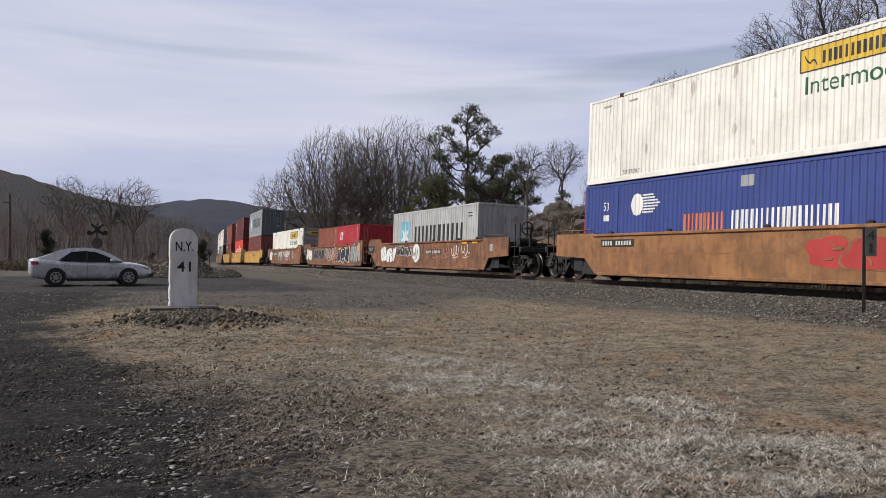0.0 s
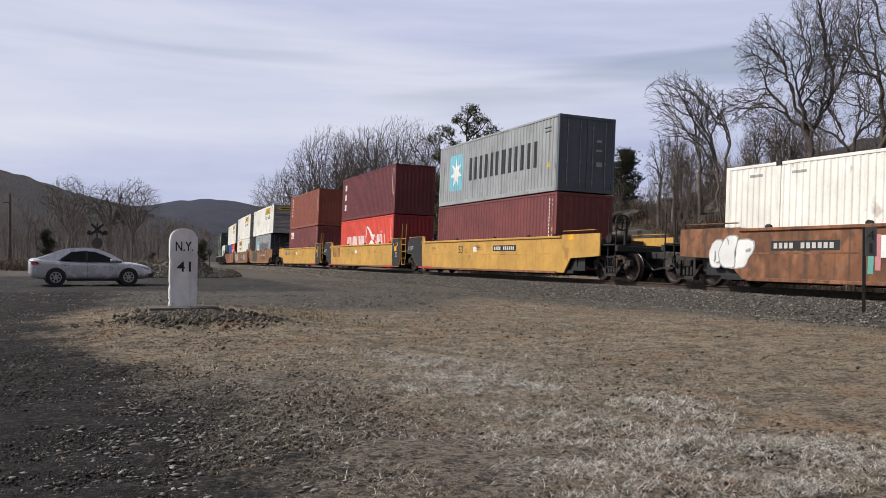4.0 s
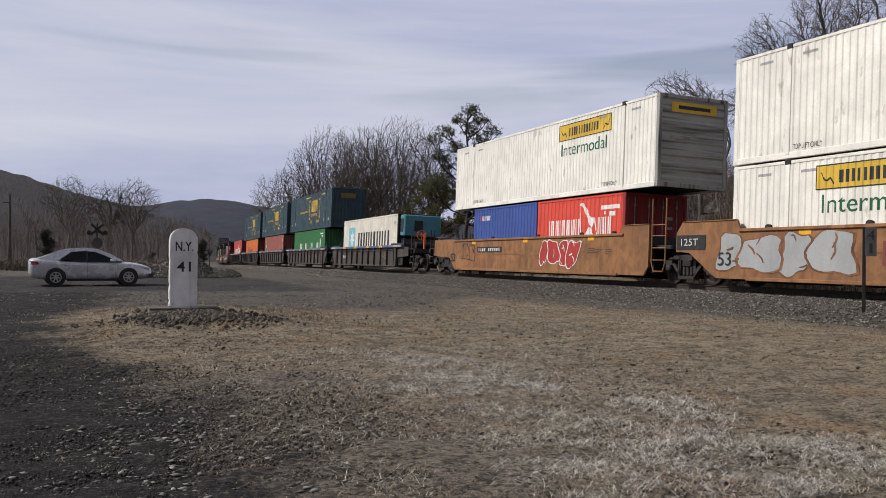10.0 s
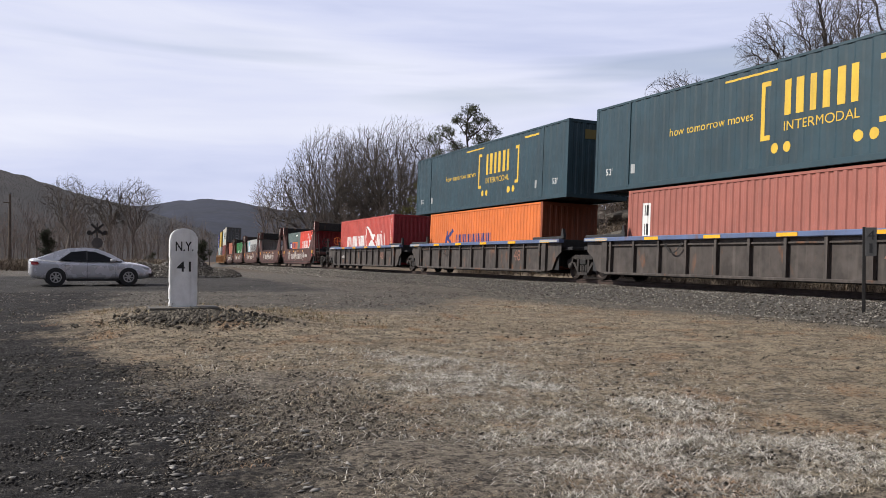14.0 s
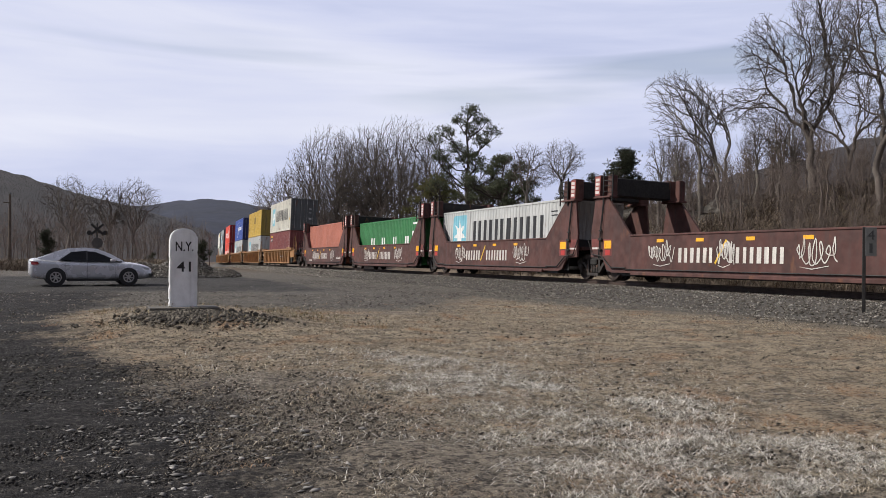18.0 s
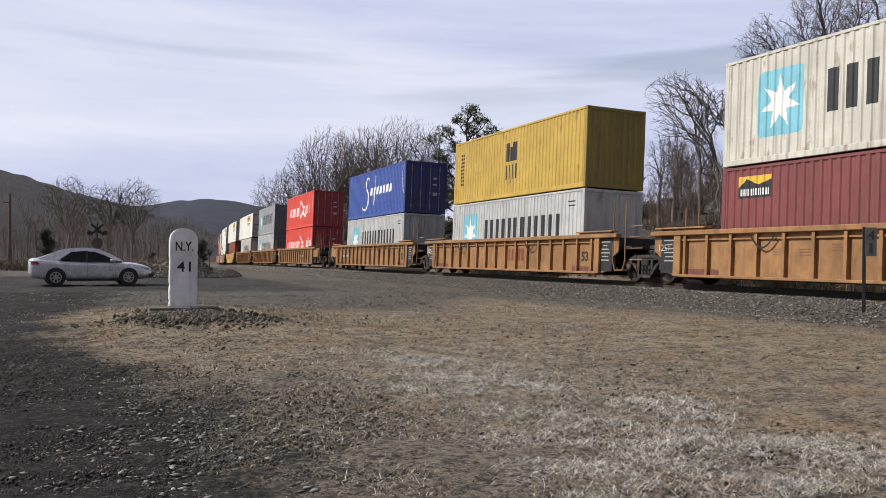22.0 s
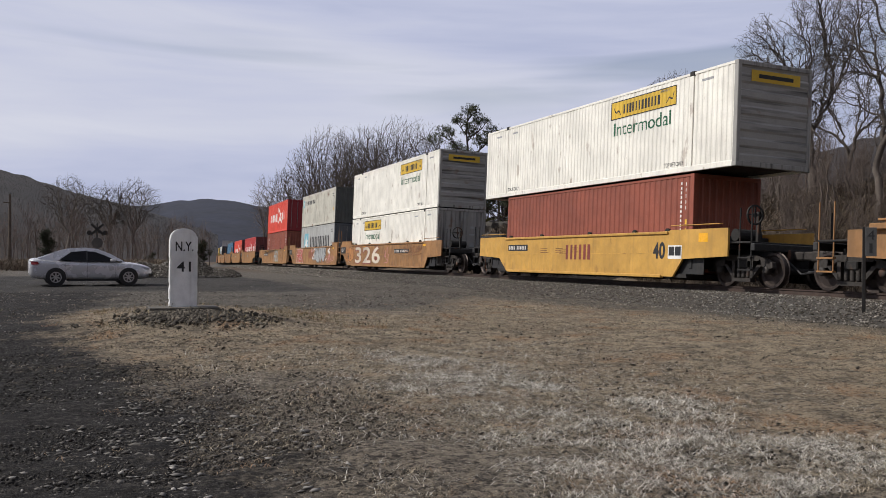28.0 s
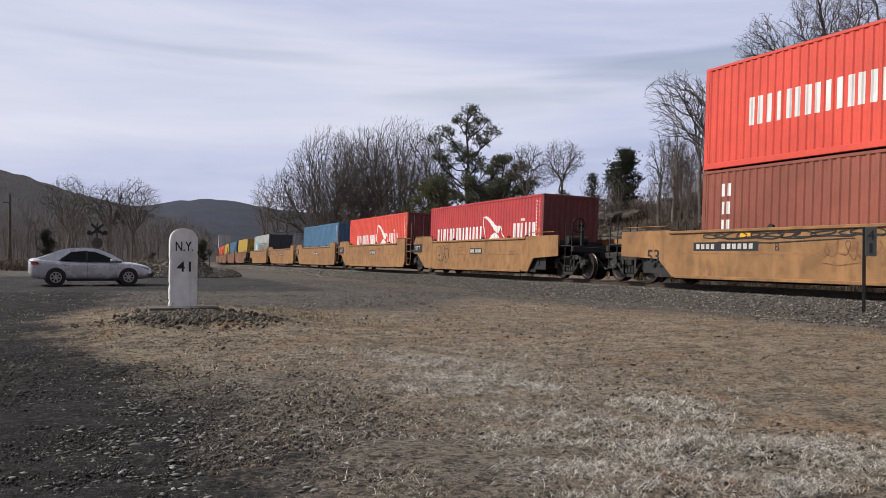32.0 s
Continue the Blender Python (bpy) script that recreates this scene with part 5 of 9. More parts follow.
    for i in range(84):
        az = -6.5 + 15.0 * (i + rnd.random()) / 84
        d = rnd.uniform(105, 170)
        x, y = bearing(az, d)
        thick.append((far[i % 4], x, y, rnd.uniform(4.4, 8.0) - max(0, az - 4.5) * 0.6 - land_at(x, y), rnd.uniform(0, 360)))
    for i in range(60):
        az, d = rnd.uniform(-6, 8.0), rnd.uniform(85, 108)
        thick.append((sap[i % 3], *bearing(az, d), rnd.uniform(1.4, 3.0), rnd.uniform(0, 360)))

    # the tangled saplings between the trees, one thicket
    V, F, n0 = [], [], 0
    src = {}
    for o in sap + far:
        for c in o.children:
            P, Q = np.empty(3 * len(c.data.vertices)), np.empty(len(c.data.loops), np.int32)
            c.data.vertices.foreach_get("co", P); c.data.loops.foreach_get("vertex_index", Q)
            src[c.name] = P.reshape(-1, 3), Q.reshape(-1, 4)
    for o, x, y, top, rz in thick:
        k, a, z = top / H[o.name], radians(rz), land_at(x, y)
        for c in o.children:
            P, Q = src[c.name]
            V.append(np.stack([x + k * (P[:, 0] * math.cos(a) - P[:, 1] * math.sin(a)), y + k * (P[:, 0] * math.sin(a) + P[:, 1] * math.cos(a)), z + k * P[:, 2]], 1))
            F.append(Q + n0)
            n0 += len(P)
    me = sheet("sapling_thicket", np.concatenate(V), np.concatenate(F))
    me.materials.append(TWIG_WARM)
    tagged(new("sapling_thicket", me), "tangle of thin bare saplings and small trees along the wood's edge", "saplings", kind="stuff")
    for o in sap + far:
        for c in list(o.children):
            bpy.data.objects.remove(c)
        bpy.data.objects.remove(o)


woods()


def tuft(v, f, c, r, rnd, n=16, flat=0.5, wid=0.16):
    """A spray of narrow needles round a twig end."""
    for i in range(n):
        d = Vector((rnd.gauss(0, 1), rnd.gauss(0, 1), rnd.gauss(0, flat))).normalized()
        a = d.cross(Vector((rnd.gauss(0, 1), rnd.gauss(0, 1), rnd.gauss(0, 1)))).normalized() * r * wid
        o = c + d * r * rnd.uniform(0.0, 0.35)
        e = o + d * r * rnd.uniform(0.6, 1.1)
        k = len(v)
        v += [o - a, o + a, e + a * 0.4, e - a * 0.4]
        f.append((k, k + 1, k + 2, k + 3))


def pine(name, label, seed, az, dist, top, bare_to=0.3, width=0.30, leaf=NEEDLE, limbs=34, clumps=11, size=0.5, sweep=0.35):
    """A small conifer: whorled limbs set with short needle sprays."""
    rnd = random.Random(seed)
    x, y = bearing(az, dist)
    z = land_at(x, y)
    h = top - z
    ob = thing(name, label, "tree", at=pose(x, y, z))
    wood, v, f = Limbs(), [], []
    spine = [Vector((0.25 * math.sin(i * 1.3 + seed), 0.2 * math.cos(i * 1.1), h * i / 10 - (0.4 if i == 0 else 0))) for i in range(11)]
    wood.tube(spine, [h * 0.016 * (1 - 0.9 * i / 10) + 0.02 for i in range(11)], 8)
    for i in range(limbs):
        u = bare_to + (1 - bare_to) * (i + rnd.random()) / limbs
        j = min(9, int(u * 10))
        s = spine[j].lerp(spine[j + 1], u * 10 - j)
        L = h * width * (1.05 - u) ** 0.55 * rnd.uniform(0.45, 1.25)
        a = rnd.uniform(0, 6.283)
        d = Vector((math.cos(a), math.sin(a), rnd.uniform(-0.05, sweep)))
        pts = [s]
        for q in range(5):
            d = (d + Vector((rnd.gauss(0, 0.12), rnd.gauss(0, 0.12), rnd.gauss(0.03, 0.1)))).normalized()
            pts.append(pts[-1] + d * L / 5)
        wood.tube(pts, [0.055 * (1 - 0.8 * q / 5) for q in range(6)], 4)
        for c in range(5):
            t = (rnd.uniform(0.35, 1.0) if c else 1.0) * 4.999
            q = int(t)
            hub = pts[q].lerp(pts[q + 1], t - q)
            for e in range(clumps):
                o = hub + Vector((rnd.gauss(0, 0.5), rnd.gauss(0, 0.5), rnd.gauss(0.1, 0.3))) * size
                tuft(v, f, o, size * rnd.uniform(0.2, 0.34), rnd, 8, 0.8, 0.16)
    for c in range(clumps * 4):
        tuft(v, f, spine[-1] + Vector((rnd.gauss(0, 0.4), rnd.gauss(0, 0.4), rnd.uniform(-1.3, 0.1))) * (size / 0.5), size * 0.3, rnd, 8, 0.8, 0.16)
    return conifer(ob, wood, v, f, leaf)


def conifer(ob, wood, v, f, leaf):
    t = new("trunk", wood.mesh("trunk", PINE_BARK)); t.parent = ob
    me = sheet("crown", [p[:] for p in v], f)
    me.materials.append(leaf)
    c = new("crown", me); c.parent = ob
    return ob


def old_pine(label, seed, az, dist, top, puffs, tips, leaf=NEEDLE, spread=1.0, tufts=5, needle=0.17):
    """A pine with an open crown: crooked limbs end in separate flat puffs of needles; puffs are (across, deep, height share, radius)."""
    rnd = random.Random(seed)
    x, y = bearing(az, dist)
    z = land_at(x, y)
    h = top - z
    ob = thing("pine_tree", label, "tree", at=pose(x, y, z, 0, 0, -az))
    wood, thin_wood, v, f, ends = Limbs(), Limbs(), [], [], []
    spine = [Vector((0.12 * math.sin(i * 1.3 + seed), 0.1 * math.cos(i * 1.1), h * 0.94 * i / 12 - (0.4 if i == 0 else 0))) for i in range(13)]
    wood.tube(spine, [h * 0.013 * (1 - 0.8 * i / 12) + 0.03 for i in range(13)], 8)
    spec = dict(LIMB, thin=0.016, pipe=0.42, early=0.35, stiff=0.6, lift=0.02, wander=0.2)
    total = sum(q[3] ** 2 for q in puffs)
    for px, py, u, r in puffs:
        n = max(6, int(tips * r * r / total))
        hub = Vector((px * spread, py * spread, u * h))
        pts = []
        for i in range(n):
            d = Vector((rnd.gauss(0, 1), rnd.gauss(0, 1), rnd.gauss(0, 1))).normalized() * rnd.random() ** 0.4
            pts.append((hub.x + d.x * r, hub.y + d.y * r, hub.z + d.z * r * 0.62 + 0.25 * r * (1 - d.x * d.x)))
        start = max(0.06, u - 0.04 - 0.05 * math.hypot(px, py)) * 12 / 0.94
        j = min(11, int(start))
        s = spine[j].lerp(spine[j + 1], min(1.0, start - j))
        out = Vector((px, py, 0.3))
        grow(rnd, wood, thin_wood, s, out.normalized(), np.array(pts), spec, 0, ends)
    for e, d in ends:
        for i in range(tufts):
            tuft(v, f, e - d * rnd.uniform(0, 0.35) + Vector((rnd.gauss(0, 0.13), rnd.gauss(0, 0.13), rnd.gauss(0.04, 0.09))), needle * rnd.uniform(0.7, 1.25), rnd, 7, 0.8, 0.12)
    wood.f += [tuple(i + len(wood.v) for i in q) for q in thin_wood.f]
    wood.v += thin_wood.v
    return conifer(ob, wood, v, f, leaf)


def puff_ring(seed, n, u0, u1, reach, r):
    """Puffs set round a stem between two height shares, wide in the middle."""
    rnd = random.Random(seed)
    out = []
    for i in range(n):
        u = u0 + (u1 - u0) * (i + rnd.random()) / n
        a, k = i * 2.4 + rnd.uniform(-0.5, 0.5), math.sin(math.pi * (0.25 + 0.7 * (u - u0) / (u1 - u0)))
        out.append((reach * k * math.cos(a) * rnd.uniform(0.6, 1.1), reach * k * math.sin(a) * rnd.uniform(0.6, 1.1), u, r * rnd.uniform(0.7, 1.2)))
    return out


old_pine("tall dark-limbed pine with an open crown of needle puffs", 4, 24.6, 92, 16.7,
         [(0.3, 0, 0.93, 1.25), (1.4, 0.4, 0.87, 1.2), (-0.7, -0.5, 0.86, 1.1), (0.3, 0.9, 0.80, 1.3), (2.5, 0, 0.79, 1.1), (-2.2, 0.3, 0.79, 1.2), (-3.4, -0.4, 0.73, 1.0), (1.5, -0.8, 0.71, 1.2), (-1.2, 0.8, 0.68, 1.2), (3.5, 0.5, 0.59, 1.1), (-2.8, -0.8, 0.60, 1.2)]
         + puff_ring(40, 16, 0.30, 0.62, 3.6, 1.15), 1500, tufts=4, needle=0.15)
old_pine("low pine with yellowing needles", 9, 22.6, 98, 9.6, puff_ring(9, 20, 0.2, 0.95, 3.2, 1.35), 900, NEEDLE_YELLOW, needle=0.17)
old_pine("low olive pine under a taller one", 19, 25.9, 96, 8.6, puff_ring(19, 18, 0.2, 0.95, 3.0, 1.25), 800, NEEDLE_YELLOW, needle=0.17)
old_pine("dark pine with layered limbs beside a taller one", 12, 26.9, 88, 11.0, puff_ring(12, 17, 0.25, 0.96, 3.2, 1.1), 850, NEEDLE, needle=0.16)
pine("cedar_tree", "small dense dark cedar on the bank", 15, 34.4, 74, 9.7, 0.04, 0.34, CEDAR, 80, 9, 0.5, 0.45)
pine("cedar_tree", "small ragged cedar sapling", 18, 32.6, 78, 8.2, 0.1, 0.25, CEDAR, 22, 7, 0.36, 0.3)
pine("cedar_tree", "little dark cedar on the skyline", 22, 30.6, 80, 6.9, 0.05, 0.4, CEDAR, 16, 7, 0.3, 0.5)
pine("evergreen_bush", "dark evergreen bush at the wood's edge", 25, -0.75, 84, 2.9, 0.02, 0.26, CEDAR, 36, 7, 0.36, 0.9)
pine("evergreen_bush", "dark evergreen by the far track", 33, 8.05, 120, 2.3, 0.02, 0.5, CEDAR, 36, 7, 0.4, 0.9)
pine("evergreen_bush", "small dark evergreen by the lane", 27, 5.0, 95, 1.0, 0.02, 0.5, CEDAR, 16, 6, 0.26, 0.5)


def brush_cover():
    """Dead brush and brambles on the bank and along the wood's edge."""
    rnd = np.random.RandomState(31)
    V, F = [], []
    spots = []
    for i in range(12000):
        if i % 4:
            az, d = rnd.uniform(24, 58), rnd.uniform(34, 86)
        else:
            az, d = rnd.uniform(-8, 6.3), rnd.uniform(72, 120)
        x, y = d * math.sin(math.radians(az)), d * math.cos(math.radians(az))
        if i % 4 and x - rail_x(y) < 7.0:
            continue
        spots.append((x, y))
    z = land(np.array([s[0] for s in spots]), np.array([s[1] for s in spots]))
    base = 0
    for (x, y), zz in zip(spots, z):
        hh = rnd.uniform(0.3, 1.15)
        for q in range(7):
            a, lean = rnd.uniform(0, 6.28), rnd.uniform(0.6, 2.4) * hh
            w = rnd.uniform(0.006, 0.016)
            ex, ey = x + lean * math.cos(a), y + lean * math.sin(a)
            px, py = -math.sin(a) * w, math.cos(a) * w
            mx, my = x + 0.4 * lean * math.cos(a + 0.5), y + 0.4 * lean * math.sin(a + 0.5)
            V += [(x - w, y, zz - 0.05), (x + w, y, zz - 0.05), (mx + px, my + py, zz + 0.8 * hh), (mx - px, my - py, zz + 0.8 * hh), (ex, ey, zz + hh * rnd.uniform(0.3, 1.0))]
            F += [(base, base + 1, base + 2, base + 3), (base + 3, base + 2, base + 4)]
            base += 5
    me = bpy.data.meshes.new("dead_brush")
    me.from_pydata(V, [], F)
    me.materials.append(island_material("dead_brush_stems", [(0.09, 0.068, 0.054), (0.17, 0.13, 0.098), (0.25, 0.20, 0.145), (0.06, 0.048, 0.04), (0.13, 0.10, 0.078)]))
    tagged(new("dead_brush", me), "dead brown brush and brambles", "brush", kind="stuff")


brush_cover()


ROCK = surface("weathered_grey_rock", (0.085, 0.075, 0.062), 0.95, 0.45, 1.4, bump=0.8, bscale=6.0, coord="World", fine=0.4)


def rocks():
    rnd = random.Random(17)
    for i in range(30):
        az = rnd.uniform(25.5, 38) if i < 24 else rnd.uniform(38, 50)
        rnd.random()
        # along the foot and face of the bank
        y = 18 + 46 * rnd.random() + (12 if i < 24 else -12)
        x = rail_x(y) + rnd.uniform(9, 21)
        bm = bmesh.new()
        bmesh.ops.create_icosphere(bm, subdivisions=3, radius=1.0)
        sx, sy, sz = rnd.uniform(0.7, 1.8), rnd.uniform(0.9, 2.4), rnd.uniform(0.5, 1.2)
        for v in bm.verts:
            n = noise.noise(v.co * 1.3 + Vector((i * 7.1, 0, 0))) * 0.45 + noise.noise(v.co * 4.0 + Vector((i * 3.3, 2, 0))) * 0.14
            c = v.co * (1 + n)
            c = Vector((round(c.x * 2.2) / 2.2 * 0.45 + c.x * 0.55, round(c.y * 1.8) / 1.8 * 0.45 + c.y * 0.55, round(c.z * 3) / 3 * 0.6 + c.z * 0.4))
            v.co = Vector((c.x * sx, c.y * sy, c.z * sz))
        me = bpy.data.meshes.new("boulder")
        bm.to_mesh(me); bm.free()
        me.materials.append(ROCK)
        ob = new("rock_outcrop", me)
        ob.matrix_basis = pose(x, y, land_at(x, y) + 0.1, rnd.uniform(-10, 10), rnd.uniform(-10, 10), rnd.uniform(0, 360))
        tagged(ob, "weathered grey rock ledge on the bank", "rock", "rocks on the bank")


rocks()


def hill_woods():
    """Bare trunks bristling on the western hill and its skyline."""
    rnd = np.random.RandomState(77)
    ob = bpy.data.objects["hill_west"]
    co = np.array([v.co[:] for v in ob.data.vertices]).reshape(161, 15, 3)
    V, F = [], []
    for k in range(22000):
        i, j = rnd.randint(20, 160), rnd.randint(3, 14)
        u, w = rnd.rand(2)
        if j == 13 and w > 0.6:
            continue
        p = (co[i, j] * (1 - u) + co[i + 1, j] * u) * (1 - w) + (co[i, j + 1] * (1 - u) + co[i + 1, j + 1] * u) * w
        h, r, a = rnd.uniform(0.4, 1.1), rnd.uniform(0.05, 0.10), rnd.uniform(-0.4, 0.4)
        b = len(V)
        V += [(p[0] - r, p[1], p[2] - 1), (p[0] + r, p[1], p[2] - 1), (p[0] + a, p[1], p[2] + h), (p[0], p[1] - r, p[2] + 0.4 * h), (p[0], p[1] + r, p[2] + 0.4 * h), (p[0] - 1.2 * a, p[1] + 0.5, p[2] + 0.9 * h)]
        F += [(b, b + 1, b + 2), (b + 3, b + 4, b + 5)]
    me = bpy.data.meshes.new("hill_woods")
    me.from_pydata(V, [], F)
    me.materials.append(island_material("hillside_trunks", [(0.017, 0.0135, 0.0145), (0.023, 0.0185, 0.018), (0.027, 0.022, 0.021), (0.020, 0.016, 0.0165)]))
    tagged(new("hill_woods", me), "bare winter woods on the hillside", "woods", kind="stuff")


hill_woods()

# ---- freight containers ----
# local space: x forward in the way of travel, near side at -y, z from the container's foot


def corrugated(length, height, period, depth, axis="x"):
    """A wall of pressed upright ribs, in x and z, its outer faces at y = 0."""
    g = Geo()
    n = max(2, round(length / period))
    p = length / n
    xs = []
    for i in range(n):
        a = -length / 2 + i * p
        xs += [(a + 0.02 * p, 0.0), (a + 0.38 * p, 0.0), (a + 0.52 * p, depth), (a + 0.88 * p, depth)]
    xs.append((length / 2, 0.0))
    v = [(x, y, z) for x, y in xs for z in (0.0, height)]
    g.add(v, [(2 * i, 2 * i + 2, 2 * i + 3, 2 * i + 1) for i in range(len(xs) - 1)])
    return g


def glyphs(n, x0, x1, z0, z1, stroke, gap=0.22, slant=0.0, bars=False, seed=1):
    """A name drawn as plain upright bars, two for each of its n characters."""
    g = Geo()
    rnd = random.Random(seed)
    w = (x1 - x0) / n
    for i in range(n):
        fill = 1 - gap if bars else 0.70 + 0.12 * rnd.random()
        a, u = x0 + i * w + w * (1 - fill) / 2, rnd.uniform(0.30, 0.40)
        for p, q in ((0.0, u), (1.0 - rnd.uniform(0.30, 0.40), 1.0)):
            g.flat([(a + w * fill * p, z0), (a + w * fill * q, z0), (a + w * fill * q + slant * (z1 - z0), z1), (a + w * fill * p + slant * (z1 - z0), z1)], 0.0)
    return g


def star_shape(cx, cz, r, k=7):
    pts = []
    for i in range(2 * k):
        a = math.pi / 2 + math.pi * i / k
        rr = r if i % 2 == 0 else r * 0.42
        pts.append((cx + rr * math.cos(a), cz + rr * math.sin(a)))
    return pts


def brush(points, width, taper=True):
    """A painted stroke through points in x and z."""
    g = Geo()
    left, right = [], []
    k = len(points)
    for i, (x, z) in enumerate(points):
        a, b = points[max(0, i - 1)], points[min(k - 1, i + 1)]
        d = Vector((b[0] - a[0], b[1] - a[1]))
        d = d.normalized() if d.length else Vector((1, 0))
        w = width * (0.35 + 0.65 * math.sin(math.pi * (i + 0.5) / k)) if taper else width
        left.append((x - d.y * w / 2, 0.0, z + d.x * w / 2)); right.append((x + d.y * w / 2, 0.0, z - d.x * w / 2))
    g.add(left + right, [(i, i + 1, k + i + 1, k + i) for i in range(k - 1)])
    return g


def curve_through(pts, steps=8):
    out = []
    for i in range(len(pts) - 1):
        p0, p1, p2, p3 = pts[max(0, i - 1)], pts[i], pts[i + 1], pts[min(len(pts) - 1, i + 2)]
        for j in range(steps):
            t = j / steps
            out.append(tuple(0.5 * (2 * b + (c - a) * t + (2 * a - 5 * b + 4 * c - d) * t * t + (3 * b - a - 3 * c + d) * t ** 3) for a, b, c, d in zip(p0, p1, p2, p3)))
    out.append(pts[-1])
    return out


class Box:
    """One container with its frame, walls, castings and markings."""

    def __init__(self, label, L, H, mat, front="wall", end_mat=None, group="stacked containers", rib=None, name="freight_container", castings=True):
        W = 2.591 if L > 14 else 2.438
        self.L, self.W, self.H, self.mat = L, W, H, mat
        self.ob = ob = thing(name, label, "container", group)
        # forward-end tone; a darker end_mat has the end's shade in its colour
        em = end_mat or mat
        hl, hw = L / 2, W / 2
        rib = rib or (0.215 if L > 14 else 0.278)
        dep = 0.018 if L > 14 else 0.026
        self.skin, self.rib, self.dep = hw - 0.010, rib, dep
        kk = (round(L, 2), H)
        for sgn, nm in ((-1, "side_wall"), (1, "side_wall")):
            part(nm, lambda: corrugated(L - 0.2, H - 0.22, rib, dep), mat, ob, key=("side", kk, rib),
                 at=Matrix.Translation((0, sgn * (hw - 0.012), 0.14)) @ (pose(0, 0, 0) if sgn < 0 else pose(0, 0, 0, 0, 0, 180)))
        part("roof_panel", lambda: corrugated(L - 0.2, W - 0.1, 0.6, 0.02), mat, ob, key=("roof", kk), at=Matrix.Translation((0, -hw + 0.05, H - 0.012)) @ pose(0, 0, 0, -90))
        part("floor_panel", lambda: Geo().box(-hl + 0.06, hl - 0.06, -hw + 0.05, hw - 0.05, 0.08, 0.14), STEEL_DARK, ob, key=("floor", kk))
        for sx in (-1, 1):
            for sy in (-1, 1):
                part("corner_post", lambda: Geo().box(-0.08, 0.08, -0.06, 0.06, 0.11, H - 0.11, 0.012), mat if sx < 0 else em, ob, key=("post", H), at=Matrix.Translation((sx * (hl - 0.08), sy * (hw - 0.06), 0)))
                if castings:
                    for z in (0.06, H - 0.06):
                        part("corner_casting", lambda: Geo().box(-0.089, 0.089, -0.081, 0.081, -0.06, 0.06, 0.01), mat if sx < 0 else em, ob, key="casting", at=Matrix.Translation((sx * (hl - 0.087), sy * (hw - 0.079), z)))
        for sy in (-1, 1):
            part("top_rail", lambda: Geo().box(-hl + 0.16, hl - 0.16, -0.035, 0.035, -0.04, 0.04, 0.008), mat, ob, key=("toprail", kk), at=Matrix.Translation((0, sy * (hw - 0.037), H - 0.045)))
            part("bottom_rail", lambda: Geo().box(-hl + 0.16, hl - 0.16, -0.04, 0.04, -0.08, 0.08, 0.01), mat, ob, key=("botrail", kk), at=Matrix.Translation((0, sy * (hw - 0.042), 0.085)))
        for sx in (-1, 1):
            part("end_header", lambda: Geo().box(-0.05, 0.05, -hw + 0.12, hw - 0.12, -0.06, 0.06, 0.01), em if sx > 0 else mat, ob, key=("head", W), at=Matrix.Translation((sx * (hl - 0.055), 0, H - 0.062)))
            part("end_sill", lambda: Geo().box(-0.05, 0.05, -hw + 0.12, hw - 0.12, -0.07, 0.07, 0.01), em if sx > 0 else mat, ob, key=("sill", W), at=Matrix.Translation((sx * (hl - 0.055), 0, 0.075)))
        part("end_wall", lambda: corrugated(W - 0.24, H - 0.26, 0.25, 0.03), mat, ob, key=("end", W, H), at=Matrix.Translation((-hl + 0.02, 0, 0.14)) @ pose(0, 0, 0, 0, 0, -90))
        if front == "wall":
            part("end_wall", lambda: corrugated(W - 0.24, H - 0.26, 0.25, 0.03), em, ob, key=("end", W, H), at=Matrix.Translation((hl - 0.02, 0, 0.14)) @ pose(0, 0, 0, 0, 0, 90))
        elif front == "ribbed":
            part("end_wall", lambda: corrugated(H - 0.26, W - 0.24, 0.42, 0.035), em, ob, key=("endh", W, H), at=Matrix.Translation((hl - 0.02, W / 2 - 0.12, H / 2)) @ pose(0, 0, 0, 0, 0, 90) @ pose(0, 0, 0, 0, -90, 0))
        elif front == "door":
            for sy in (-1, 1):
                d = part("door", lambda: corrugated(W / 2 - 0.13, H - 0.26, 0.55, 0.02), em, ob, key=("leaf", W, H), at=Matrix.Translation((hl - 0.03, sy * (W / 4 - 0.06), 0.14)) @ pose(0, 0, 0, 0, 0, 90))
                if sy > 0:
                    for q, (kx, kz, kw, kh) in enumerate(((-0.02, 0.62, 0.12, 0.05), (-0.02, 0.50, 0.13, 0.04), (0.0, 0.30, 0.13, 0.09))):
                        part("door_label", lambda: Geo().box(-kw, kw, -0.004, 0.0, 0, kh * 2), P_SILVER, d, key=("dlab", q), at=Matrix.Translation((kx, -0.012, kz * H)))
                for k in (-0.3, 0.25):
                    part("lock_rod", lambda: Geo().tube((0, 0, 0.03), (0, 0, H - 0.30), 0.017, n=6).box(-0.03, 0.03, -0.02, 0.02, 0.95, 1.05).box(-0.03, 0.03, -0.02, 0.02, 0.25, 0.32).box(-0.03, 0.03, -0.02, 0.02, H - 0.6, H - 0.52), surface("galvanised_lock_rod", (0.32, 0.32, 0.31), 0.5, 0.2, 5.0, metal=0.5), d, key=("rod", H), at=Matrix.Translation((k, -0.025, 0)))

    def y(self, k=0):
        return -self.skin - 0.003 * k

